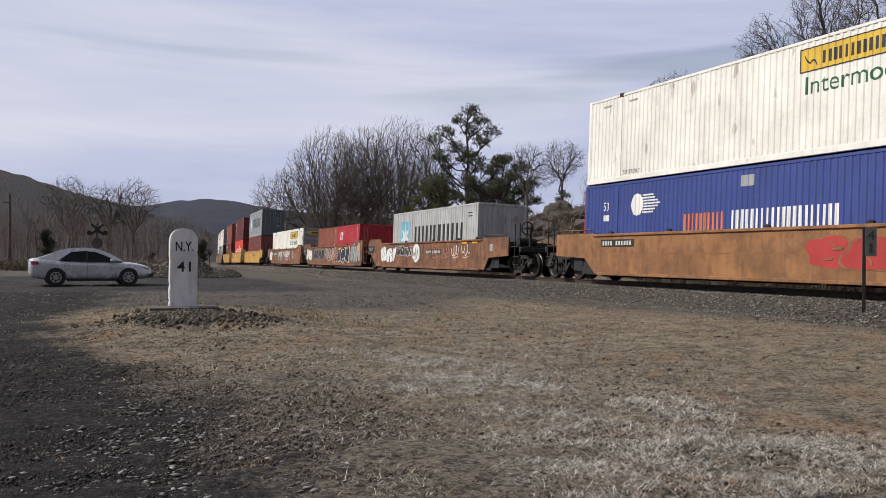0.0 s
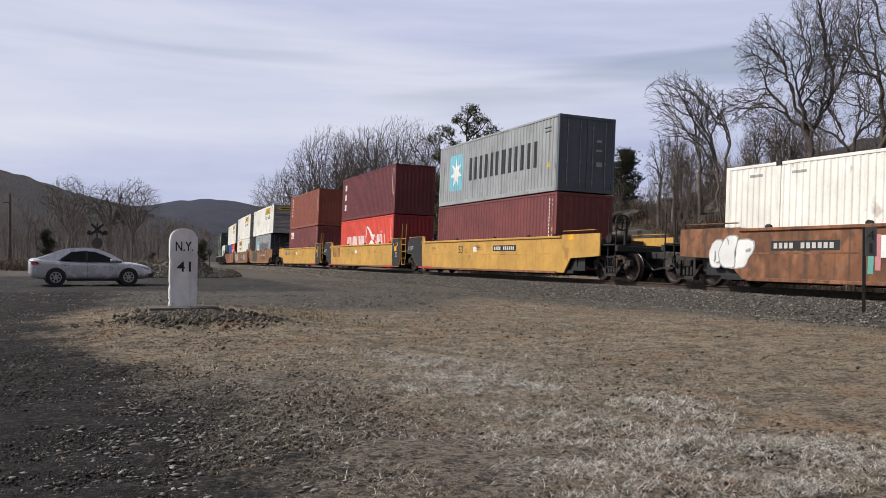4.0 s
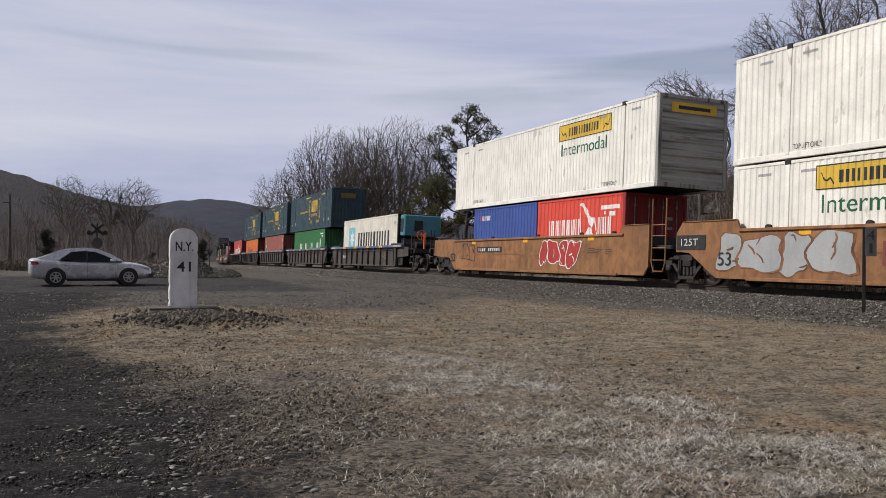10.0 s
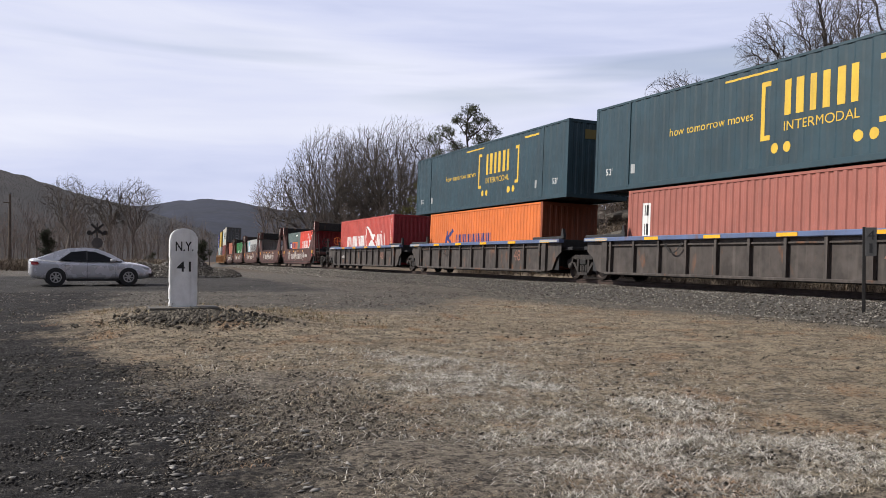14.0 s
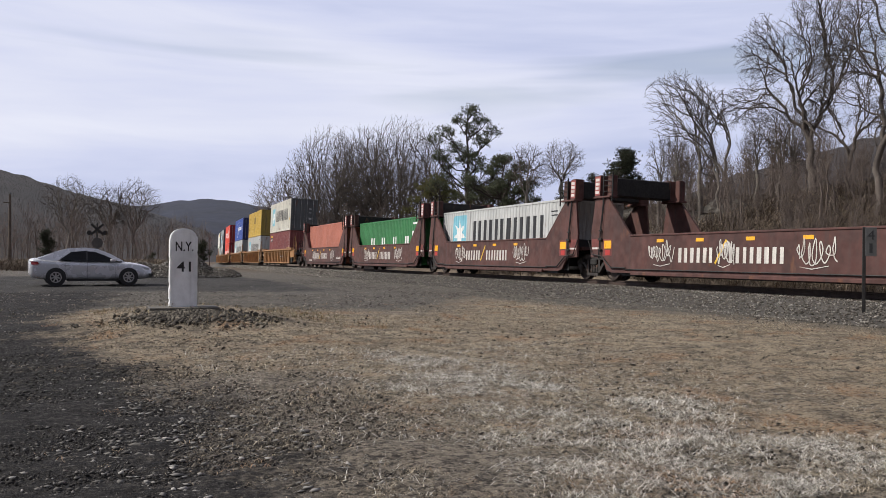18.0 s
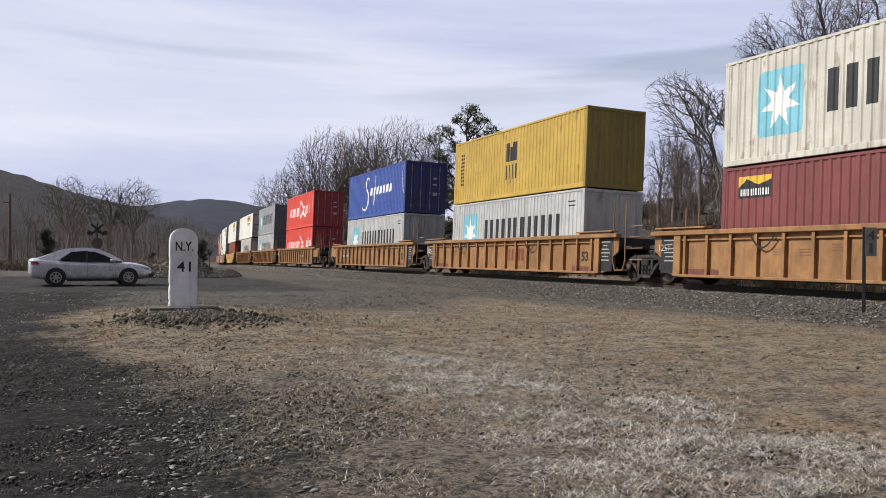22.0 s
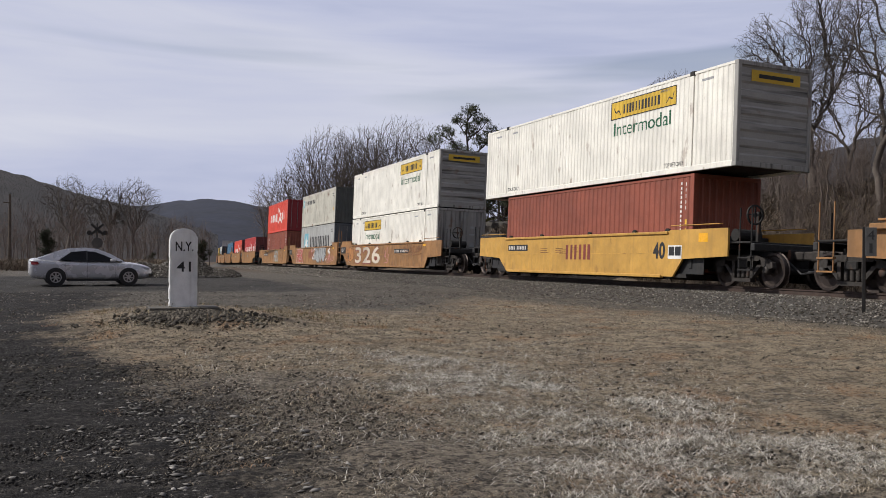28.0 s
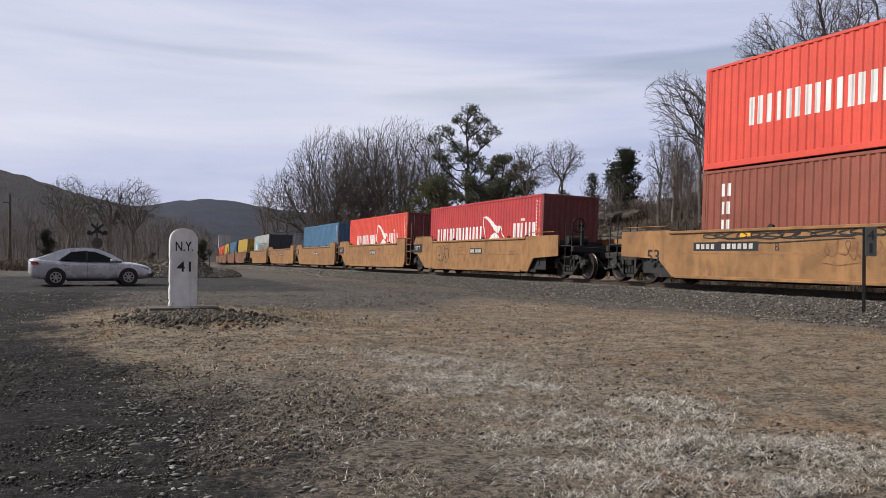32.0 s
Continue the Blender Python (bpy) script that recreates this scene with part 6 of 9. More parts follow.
    def wrap(self, o):
        """Lays paint into the pressed ribs of the side wall."""
        me = o.data
        bm = bmesh.new(); bm.from_mesh(me)
        xs = [v.co.x for v in bm.verts]
        length = self.L - 0.2
        n = max(2, round(length / self.rib))
        p, lo, hi = length / n, min(xs), max(xs)
        for i in range(max(0, int((lo + length / 2) / p) - 1), min(n, int((hi + length / 2) / p) + 1)):
            for u in (0.02, 0.38, 0.52, 0.88):
                x = -length / 2 + (i + u) * p
                if lo < x < hi:
                    bmesh.ops.bisect_plane(bm, geom=bm.verts[:] + bm.edges[:] + bm.faces[:], plane_co=(x, 0, 0), plane_no=(1, 0, 0), dist=1e-5)
        for v in bm.verts:
            u = ((v.co.x + length / 2) / p) % 1.0
            if abs(v.co.x) < length / 2:
                v.co.y += self.dep * float(np.interp(u, (0.02, 0.38, 0.52, 0.88, 1.02), (0, 0, 1, 1, 0)))
        bm.to_mesh(me); bm.free()
        return o

    def plate(self, x0, x1, z0, z1, mat, name="marking", k=0, label=""):
        return self.wrap(part(name, Geo().flat([(x0 - self.L / 2, z0), (x1 - self.L / 2, z0), (x1 - self.L / 2, z1), (x0 - self.L / 2, z1)], self.y(k)), mat, self.ob, label))

    def shape(self, geo, mat, name="emblem", k=0, label=""):
        v = [(p[0] - self.L / 2, p[1] + self.y(k), p[2]) for p in geo.v]
        if name == "lettering" and 2 < len(geo.f) and all(len(q) == 4 for q in geo.f) and len(v) == 4 * len(geo.f):
            for i in range(0, len(geo.f), 2):     # one character each
                o = self.wrap(part(name, Geo().add(v[4 * i:4 * i + 8], [(0, 1, 2, 3), (4, 5, 6, 7)]), mat, self.ob, label))
            return o
        return self.wrap(part(name, Geo().add(v, geo.f), mat, self.ob, label))

    def poly(self, pts, mat, name="emblem", k=0, label=""):
        return self.shape(Geo().flat(pts, 0.0), mat, name, k, label)

    def text(self, txt, x0, z, h, mat, width=None, k=0):
        o = words(txt, h, mat, self.ob, x0 - self.L / 2, self.y(k), z, width)
        key = ("text", txt, x0, z, h, width, round(self.L, 2), self.rib, mat.name, k)
        if key in CACHE:
            o.data = CACHE[key]
        else:
            o.data = o.data.copy()
            o.data.transform(o.matrix_basis)
            CACHE[key] = self.wrap(o).data
        o.matrix_basis = Matrix.Identity(4)
        return o

    def end_marks(self, mat=None):
        """Small code lines and a warning triangle by the front post."""
        mat = mat or P_WHITE
        x = self.L - 0.62
        for x0, z0, z1, n in ((x, 0.42, 0.94, 11), (x + 0.2, 0.64, 0.94, 5)):
            g = Geo()
            for i in range(n):
                c = self.H * (z0 + (z1 - z0) * i / n)
                g.flat([(x0, c), (x0 + 0.065, c), (x0 + 0.065, c + 0.62 * self.H * (z1 - z0) / n), (x0, c + 0.62 * self.H * (z1 - z0) / n)], 0.0)
            self.shape(g, mat, "code_bar")
        self.plate(x + 0.2, x + 0.32, self.H * 0.49, self.H * 0.54, P_YELLOW, "code_bar")
        self.poly([(x + 0.14, self.H * 0.38), (x + 0.40, self.H * 0.38), (x + 0.27, self.H * 0.46)], P_YELLOW, "warning_triangle")


def rounded(x0, x1, z0, z1, r):
    """A tile with rounded corners."""
    pts = []
    for cx, cz, a0 in ((x1 - r, z1 - r, 0), (x0 + r, z1 - r, 90), (x0 + r, z0 + r, 180), (x1 - r, z0 + r, 270)):
        pts += [(cx + r * math.cos(radians(a0 + 22.5 * i)), cz + r * math.sin(radians(a0 + 22.5 * i))) for i in range(5)]
    return pts


def star_box(label, H=2.896, mat=None, front="wall", end=None, small=False, tile=None):
    b = Box(label, 12.192, H, mat or GREYBOX, front, end)
    if small:
        b.plate(0.33, 0.95, H - 0.95, H - 0.38, P_SKY, "emblem")
        b.poly(star_shape(0.64, H - 0.66, 0.22), P_WHITE, "emblem", 1)
        b.shape(glyphs(10, 1.15, 5.0, H - 0.80, H - 0.48, 0.07), P_BLACK, "lettering")
    else:
        b.poly(rounded(1.30, 2.88, 0.66, 2.38, 0.16), P_SKY, "emblem", 0, "pale blue square emblem with rounded corners")
        b.poly(star_shape(2.09, 1.50, 0.72), P_WHITE, "emblem", 1, "white seven-pointed star")
        b.shape(glyphs(6, 3.5, 10.55, 1.02, 2.06, 0.24, gap=0.16, seed=5), P_BLACK, "lettering", label="black block lettering")
    b.plate(11.0, 11.5, H - 0.45, H - 0.40, P_BLACK, "code_bar"); b.plate(11.05, 11.5, H - 0.6, H - 0.55, P_BLACK, "code_bar")
    b.poly([(11.25, 0.95), (11.5, 0.95), (11.38, 1.17)], P_YELLOW, "warning_triangle")
    return b.ob


def flag(b, x0, x1, z0, z1):
    """The white waving pennant."""
    w, h = x1 - x0, z1 - z0
    P = lambda u, v: (x0 + u * w, z0 + v * h)
    top = [P(u, v) for u, v in curve_through([(0, 0.98), (0.15, 1.0), (0.36, 0.86), (0.55, 0.68), (0.72, 0.66), (0.70, 0.52), (0.62, 0.45), (0.5, 0.52), (0.34, 0.72), (0.18, 0.88), (0, 0.98)], 4)]
    low = [P(u, v) for u, v in curve_through([(0.14, 0.0), (0.22, 0.2), (0.40, 0.42), (0.56, 0.45), (0.72, 0.28), (1.0, 0.12), (0.85, 0.06), (0.62, 0.18), (0.42, 0.2), (0.28, 0.12), (0.14, 0.0)], 4)]
    b.poly(top, P_WHITE, "emblem", label="white waving pennant")
    b.poly(low, P_WHITE, "emblem")
    b.shape(brush([P(0, 0.98), P(0.05, 0.6), P(0.10, 0.3), P(0.14, 0.0)], 0.06, False), P_WHITE, "emblem")
    b.shape(brush([P(0.72, 0.66), P(0.8, 0.42), P(0.9, 0.25), P(1.0, 0.12)], 0.06, False), P_WHITE, "emblem")


def pennant_box(label, H=2.896, mat=None, front="door", end=None, L=12.192, wide=False, dz=0.0, low=False):
    b = Box(label, L, H, mat or RED, front, end or RED_SHADED)
    k = L / 12.192
    if low:
        h0, h1, f0, f1, s0, s1 = 0.9, 6.45, 6.5, 9.0, 9.5, 11.55
        zz = (1.15, 1.80, 0.85, 2.22)
    else:
        h0, h1, f0, f1, s0, s1 = 1.72, 6.35, 6.3, 9.05, 8.75, 10.55
        zz = (1.05, 1.80, 0.75, 2.36)
    b.shape(glyphs(7, h0 * k, h1 * k, zz[0] + dz, zz[1] + dz, 0.11 * max(k, 0.7), gap=0.3, seed=3), P_WHITE, "lettering", label="white block lettering")
    flag(b, f0 * k, f1 * k, zz[2] + dz, zz[3] + dz)
    b.shape(glyphs(3, s0 * k, s1 * k, zz[0] + dz + 0.05, zz[1] + dz + 0.02, 0.11 * max(k, 0.7), gap=0.3, seed=9), P_WHITE, "lettering", 1)
    for u in (0.0, 0.2):
        b.plate((s0 + 0.75) * k + u * k, (s0 + 0.86) * k + u * k, zz[1] + dz + 0.1, zz[1] + dz + 0.2, P_WHITE, "lettering_dot")
    if L > 12:
        b.end_marks()
    else:
        b.plate(L - 1.5, L - 0.35, H - 0.52, H - 0.38, P_WHITE, "code_bar"); b.plate(L - 1.0, L - 0.6, H - 0.75, H - 0.6, P_WHITE, "code_bar")
    return b.ob


def plain_box(label, mat, H=2.896, L=12.192, front="wall", marks=True, mark=None, end=None):
    b = Box(label, L, H, mat, front, end)
    if marks:
        b.end_marks()
    if mark == "down":       # white name running down by the rear post
        for i in range(6):
            b.plate(0.80, 1.16, H - 0.40 - i * 0.28, H - 0.22 - i * 0.28, P_WHITE, "lettering")
    elif mark == "three":
        for i in range(3):
            b.shape(glyphs(1, 0.66, 1.12, H - 0.85 - i * 0.68, H - 0.45 - i * 0.68, 0.13, seed=i), P_WHITE, "lettering")
    elif mark == "sticker":
        b.plate(0.64, 1.98, 2.08, 2.64, P_WHITE, "sticker"); b.plate(0.75, 1.2, 2.2, 2.45, P_ORANGE, "sticker", 1); b.plate(1.3, 1.85, 2.2, 2.28, P_NAVY, "sticker", 1)
    elif mark == "sign":
        b.plate(0.64, 1.88, 2.04, 2.62, P_YELLOW, "sticker"); b.poly([(0.64, 2.3), (0.95, 2.55), (1.4, 2.38), (1.88, 2.5), (1.88, 2.04), (0.64, 2.04)], P_BLACK, "sticker", 1)
        b.shape(glyphs(6, 0.72, 1.82, 2.10, 2.28, 0.05), P_WHITE, "lettering", 2)
    elif mark == "white_tab":
        b.plate(0.78, 1.18, 0.92, 2.15, P_WHITE, "sticker"); b.shape(glyphs(1, 0.84, 1.12, 1.75, 2.08, 0.06), P_BLACK, "lettering", 1); b.shape(glyphs(1, 0.84, 1.12, 1.15, 1.5, 0.06), P_BLACK, "lettering", 1)
    elif mark == "rings":
        b.shape(glyphs(3, 0.8, 1.8, 1.62, 2.15, 0.13, gap=0.15, seed=4), P_WHITE, "lettering")
    elif mark == "down_big":
        for i in range(4):
            b.shape(glyphs(1, 0.75, 1.2, H - 0.75 - i * 0.5, H - 0.4 - i * 0.5, 0.12, seed=i + 2), P_WHITE, "lettering")
    elif mark == "maker":
        b.plate(0.54, 0.72, 2.05, 2.25, P_RED, "emblem"); b.shape(glyphs(5, 0.78, 1.66, 2.03, 2.24, 0.06), P_WHITE, "lettering")
    return b.ob


def domestic_box(label, rear_sign=False, front="ribbed", grime=0):
    """A 53-foot white box with a yellow name plate and lifting posts at the 40-foot points."""
    b = Box(label, 16.154, 2.896, WHITE, front, WHITE_END_SHADED)
    L, H = b.L, b.H
    for sx in (-1, 1):
        for sy in (-1, 1):
            part("lifting_post", lambda: Geo().box(-0.07, 0.07, -0.02, 0.02, 0.1, H - 0.05, 0.008), WHITE, b.ob, key="liftpost", at=Matrix.Translation((sx * 6.096, sy * (b.W / 2 - 0.012), 0)))
            part("lifting_casting", lambda: Geo().box(-0.1, 0.1, -0.07, 0.07, -0.07, 0.07, 0.015), STEEL_DARK, b.ob, key="liftcast", at=Matrix.Translation((sx * 6.096, sy * (b.W / 2 - 0.05), H - 0.04)))
    x0 = 2.9 if rear_sign else 9.86
    b.plate(x0, x0 + 3.55, 2.08, 2.68, P_YELLOW, "sign_plate", 1, "yellow name plate with black border")
    for a, c, d, e in ((x0, x0 + 3.55, 2.08, 2.11), (x0, x0 + 3.55, 2.65, 2.68), (x0, x0 + 0.03, 2.08, 2.68), (x0 + 3.52, x0 + 3.55, 2.08, 2.68)):
        b.plate(a, c, d, e, P_BLACK, "sign_border", 2)
    b.shape(glyphs(6, x0 + 0.68, x0 + 2.75, 2.22, 2.52, 0.075, gap=0.25, seed=2), P_BLACK, "lettering", 2)
    b.shape(brush(curve_through([(x0 + 0.15, 2.5), (x0 + 0.3, 2.3), (x0 + 0.45, 2.35), (x0 + 0.55, 2.2)], 4), 0.05), P_BLACK, "emblem", 2)
    b.shape(brush(curve_through([(x0 + 3.05, 2.2), (x0 + 3.2, 2.35), (x0 + 3.35, 2.3), (x0 + 3.45, 2.5)], 4), 0.05), P_BLACK, "emblem", 2)
    b.text("Intermodal", x0 + 0.2, 1.52, 0.44, P_GREEN, 3.1, 1)
    for xx in (2.15, 12.9):
        b.text("TOP LIFT ONLY", xx, 0.22, 0.13, P_BLACK, 0.95, 1)
    for xx in (0.9, 2.4, 12.6, 14.6):
        b.plate(xx, xx + 0.5, H - 0.34, H - 0.27, P_SILVER, "code_bar", 1)
    if front == "ribbed":
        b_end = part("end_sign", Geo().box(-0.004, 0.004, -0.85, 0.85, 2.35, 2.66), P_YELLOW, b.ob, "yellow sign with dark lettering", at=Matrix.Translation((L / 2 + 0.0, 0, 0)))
        part("lettering", Geo().box(0, 0.004, -0.6, 0.6, 2.45, 2.56), P_BLACK, b_end, at=Matrix.Translation((0.006, 0, 0)))
    return b.ob


def bracket_box(label):
    """A dark teal 53-foot box with yellow bracketed name."""
    b = Box(label, 16.154, 2.896, TEAL, "wall", TEAL, rib=0.5)
    for x in (1.98, 14.17):
        for sy in (-1, 1):
            part("lifting_post", lambda: Geo().box(-0.07, 0.07, -0.02, 0.02, 0.1, b.H - 0.05, 0.008), TEAL, b.ob, key="liftpost", at=Matrix.Translation((x - b.L / 2, sy * (b.W / 2 - 0.012), 0)))
    b.text("how tomorrow moves", 4.15, 1.45, 0.24, P_YELLOW, 3.6, 1)
    for x0, sgn in ((8.02, 1), (12.12, -1)):
        pts = [(x0, 0.85), (x0 + sgn * 0.34, 0.85), (x0 + sgn * 0.34, 0.98), (x0 + sgn * 0.16, 0.98), (x0 + sgn * 0.16, 2.26), (x0 + sgn * 0.34, 2.26), (x0 + sgn * 0.34, 2.39), (x0, 2.39)]
        b.poly(pts, P_YELLOW, "bracket", 1)
    b.shape(glyphs(3, 8.75, 11.3, 1.42, 2.32, 0.24, gap=0.1, seed=12), P_YELLOW, "lettering", 1, "yellow block lettering")
    b.text("INTERMODAL", 8.85, 1.03, 0.24, P_YELLOW, 2.4, 1)
    for x in (8.55, 8.98, 11.2, 11.65):
        b.poly([(x + 0.14 * math.cos(a * math.pi / 6), 0.62 + 0.14 * math.sin(a * math.pi / 6)) for a in range(12)], P_YELLOW, "dot", 1)
    b.text("53'", 0.7, 0.55, 0.22, P_WHITE, 0.35, 1); b.text("53'", 15.0, 0.55, 0.22, P_WHITE, 0.4, 1)
    b.plate(2.15, 2.35, 0.5, 0.8, P_SILVER, "marking", 1); b.plate(13.6, 13.75, 0.5, 0.8, P_SILVER, "marking", 1)
    b.plate(6.6, 8.6, 2.62, 2.68, P_YELLOW, "code_bar", 1); b.plate(12.6, 13.8, 2.58, 2.66, P_YELLOW, "code_bar", 1)
    o = part("end_sign", Geo().box(-0.004, 0.004, -0.6, 0.5, 2.2, 2.55), surface("dull_gold_sign", (0.16, 0.12, 0.03), 0.6), b.ob, at=Matrix.Translation((b.L / 2 + 0.002, 0, 0)))
    return b.ob


def spaced_box(label, full=True):
    """Green box with four widely spaced white blocks along its foot."""
    b = Box(label, 12.192, 2.591, GREEN, "wall")
    for i, (x0, x1) in enumerate(((2.58, 3.42), (4.74, 5.6), (6.92, 7.76), (9.08, 9.95))):
        b.shape(glyphs(1, x0, x1, 0.98, 1.58, 0.2, gap=0.0, seed=i + 20), P_WHITE, "lettering")
    b.plate(10.4, 10.62, 0.75, 1.85, P_WHITE, "marking")
    b.plate(10.5, 11.5, 2.2, 2.3, P_WHITE, "code_bar"); b.plate(11.0, 11.4, 2.0, 2.1, P_WHITE, "code_bar")
    return b.ob


def script_box(label):
    """Blue box with a white flourish and slanted blocks."""
    # door blue is darkened, shade included in the colour
    b = Box(label, 12.192, 2.896, BLUE, "door", paint("shaded_blue_door_paint", (0.02, 0.03, 0.13)))
    swash = [(4.9, 2.35), (4.55, 2.5), (4.15, 2.25), (4.3, 1.8), (4.7, 1.45), (4.65, 0.85), (4.1, 0.5), (3.5, 0.6), (3.4, 0.95)]
    b.shape(brush(curve_through(swash, 5), 0.17), P_WHITE, "emblem", 0, "white flowing flourish")
    for i in range(7):
        x = 5.15 + 0.66 * i
        b.poly([(x, 1.32), (x + 0.42, 1.38), (x + 0.52, 1.84), (x + 0.1, 1.78)], P_WHITE, "lettering", 1)
    b.shape(brush([(6.0, 0.7), (6.1, 1.5), (6.3, 2.5)], 0.14), P_WHITE, "emblem", 2)
    b.end_marks()
    return b.ob


def stacked_letters_box(label):
    # the end's yellow is lowered to hold its shade
    b = Box(label, 12.192, 2.896, YELLOW, "wall", paint("shaded_yellow_end_paint", (0.26, 0.19, 0.04), streak=0.5))
    b.shape(glyphs(1, 5.45, 6.75, 1.5, 2.28, 0.3, gap=0.0, seed=20), P_BLACK, "lettering", label="black block lettering")
    b.plate(6.0, 6.25, 1.5, 2.1, P_BLACK, "lettering", 1)
    b.shape(glyphs(2, 5.5, 6.7, 0.75, 1.36, 0.19, gap=0.12, seed=8), P_BLACK, "lettering")
    for i in range(9):
        b.plate(0.75, 0.86, 2.2 - i * 0.17, 2.3 - i * 0.17, P_BLACK, "code_bar"); b.plate(0.95, 1.07, 2.2 - i * 0.17, 2.3 - i * 0.17, P_BLACK, "code_bar")
    return b.ob


def long_blue_box(label):
    b = Box(label, 16.154, 2.896, DEEPBLUE, "wall")
    part("edge_band", Geo().box(-0.03, 0.03, -0.05, 0.05, 0.1, 2.8), P_RED, b.ob, at=Matrix.Translation((-b.L / 2 - 0.002, -b.W / 2 + 0.05, 0)))
    part("lifting_post", lambda: Geo().box(-0.07, 0.07, -0.02, 0.02, 0.1, b.H - 0.05, 0.008), DEEPBLUE, b.ob, key="liftpost", at=Matrix.Translation((-6.096, -b.W / 2 + 0.012, 0)))
    for i in range(7):
        z = 1.84 + i * 0.09
        b.plate(3.1 + abs(i - 3) * 0.1, 4.3 - abs(i - 3) * 0.12, z, z + 0.05, P_WHITE, "emblem", 1)
    b.poly([(3.1 + 0.34 * math.cos(a * 0.52), 2.12 + 0.36 * math.sin(a * 0.52)) for a in range(12)], P_WHITE, "emblem", 2)
    b.shape(glyphs(5, 5.45, 7.25, 1.22, 1.72, 0.1, gap=0.15, seed=6), P_ORANGE, "lettering", 1)
    b.shape(glyphs(10, 7.5, 11.3, 1.22, 1.74, 0.1, gap=0.15, seed=7), P_WHITE, "lettering", 1, "white block lettering")
    b.text("53", 1.15, 2.0, 0.28, P_WHITE, 0.32, 1); b.plate(1.15, 1.5, 1.65, 1.85, P_WHITE, "marking", 1)
    b.plate(7.9, 8.4, 2.36, 2.66, P_SILVER, "marking", 1)
    return b.ob


def anchor_box(label):
    """Orange box with a dark blue name block."""
    # end orange darkened in place of shade
    b = Box(label, 12.192, 2.591, ORANGE, "wall", paint("shaded_orange_end_paint", (0.22, 0.05, 0.015)))
    b.shape(brush([(2.15, 0.95), (2.35, 1.7)], 0.2, False), P_NAVY, "emblem"); b.shape(brush([(2.3, 1.3), (3.05, 1.72)], 0.18, False), P_NAVY, "emblem", 1); b.shape(brush([(2.4, 1.35), (3.05, 0.95)], 0.18, False), P_NAVY, "emblem", 2)
    b.shape(glyphs(11, 3.4, 7.45, 1.05, 1.5, 0.08, gap=0.2, seed=3), P_NAVY, "lettering")
    return b.ob


def banner_box(label):
    b = Box(label, 6.058, 2.591, GREYGREEN, "wall")
    b.plate(1.24, 2.45, 1.16, 1.76, P_NAVY, "banner", 1); b.plate(2.45, 4.78, 1.16, 1.76, P_ORANGE, "banner", 1, "orange banner")
    b.shape(glyphs(3, 1.35, 2.35, 1.28, 1.64, 0.09, gap=0.15, seed=5), P_WHITE, "lettering", 2)
    b.shape(glyphs(8, 2.6, 4.65, 1.27, 1.66, 0.07, gap=0.2, seed=6), P_NAVY, "lettering", 2)
    b.plate(3.9, 4.9, 2.25, 2.38, P_WHITE, "code_bar", 1)
    return b.ob


def reefer_box(label):
    """Cream refrigerated box, a blue generator clipped to its front end."""
    b = Box(label, 12.192, 2.896, CREAM, "wall", STEEL_DARK, rib=3.0)
    b.poly(rounded(1.33, 2.95, 1.0, 2.38, 0.14), P_SKY, "emblem"); b.poly(star_shape(2.14, 1.65, 0.62), P_WHITE, "emblem", 1)
    b.shape(glyphs(6, 3.6, 10.6, 1.05, 2.0, 0.24, gap=0.16, seed=5), P_BLACK, "lettering", label="black block lettering")
    b.plate(11.25, 11.7, 2.3, 2.5, P_SILVER, "code_bar"); b.poly([(11.3, 1.2), (11.55, 1.2), (11.42, 1.4)], P_YELLOW, "warning_triangle"); b.plate(11.36, 11.48, 1.4, 1.85, P_WHITE, "code_bar", 1)
    teal = paint("sea_blue_generator_paint", (0.07, 0.25, 0.30), streak=0.2)
    x = b.L / 2
    g = Geo().box(0.02, 0.74, -1.1, 1.1, 1.62, 2.82, 0.06)
    gen = part("generator", g, teal, b.ob, "sea-blue clip-on diesel generator", at=Matrix.Translation((x, 0, 0)))
    part("grille", Geo().box(0, 0.02, -0.5, 0.0, 1.9, 2.5), P_BLACK, gen, at=Matrix.Translation((0.745, 0, 0)))
    part("grille", Geo().box(0.15, 0.6, -0.02, 0.0, 1.85, 2.6), P_BLACK, gen, at=Matrix.Translation((0, -1.105, 0)))
    part("access_panel", Geo().box(0, 0.015, 0.2, 0.9, 1.8, 2.6), teal, gen, at=Matrix.Translation((0.745, 0, 0)))
    part("cooling_unit", Geo().box(0.0, 0.1, -1.0, 1.0, 0.35, 1.5, 0.03), surface("grey_cooling_unit", (0.16, 0.16, 0.17), 0.6), b.ob, at=Matrix.Translation((x, 0, 0)))
    for yy in (-0.8, -0.2, 0.4):
        part("hatch", Geo().box(0, 0.02, yy, yy + 0.4, 0.7, 1.2), P_BLACK, b.ob, at=Matrix.Translation((x + 0.105, 0, 0)))
    return b.ob

# ---- well cars and trucks ----


def spray(g_list, parent, y):
    for i, (geo, m, nm) in enumerate(g_list):
        o = part(nm, geo, m, parent)
        o.matrix_basis = Matrix.Translation((0, y - 0.003 * (i % 5), 0))


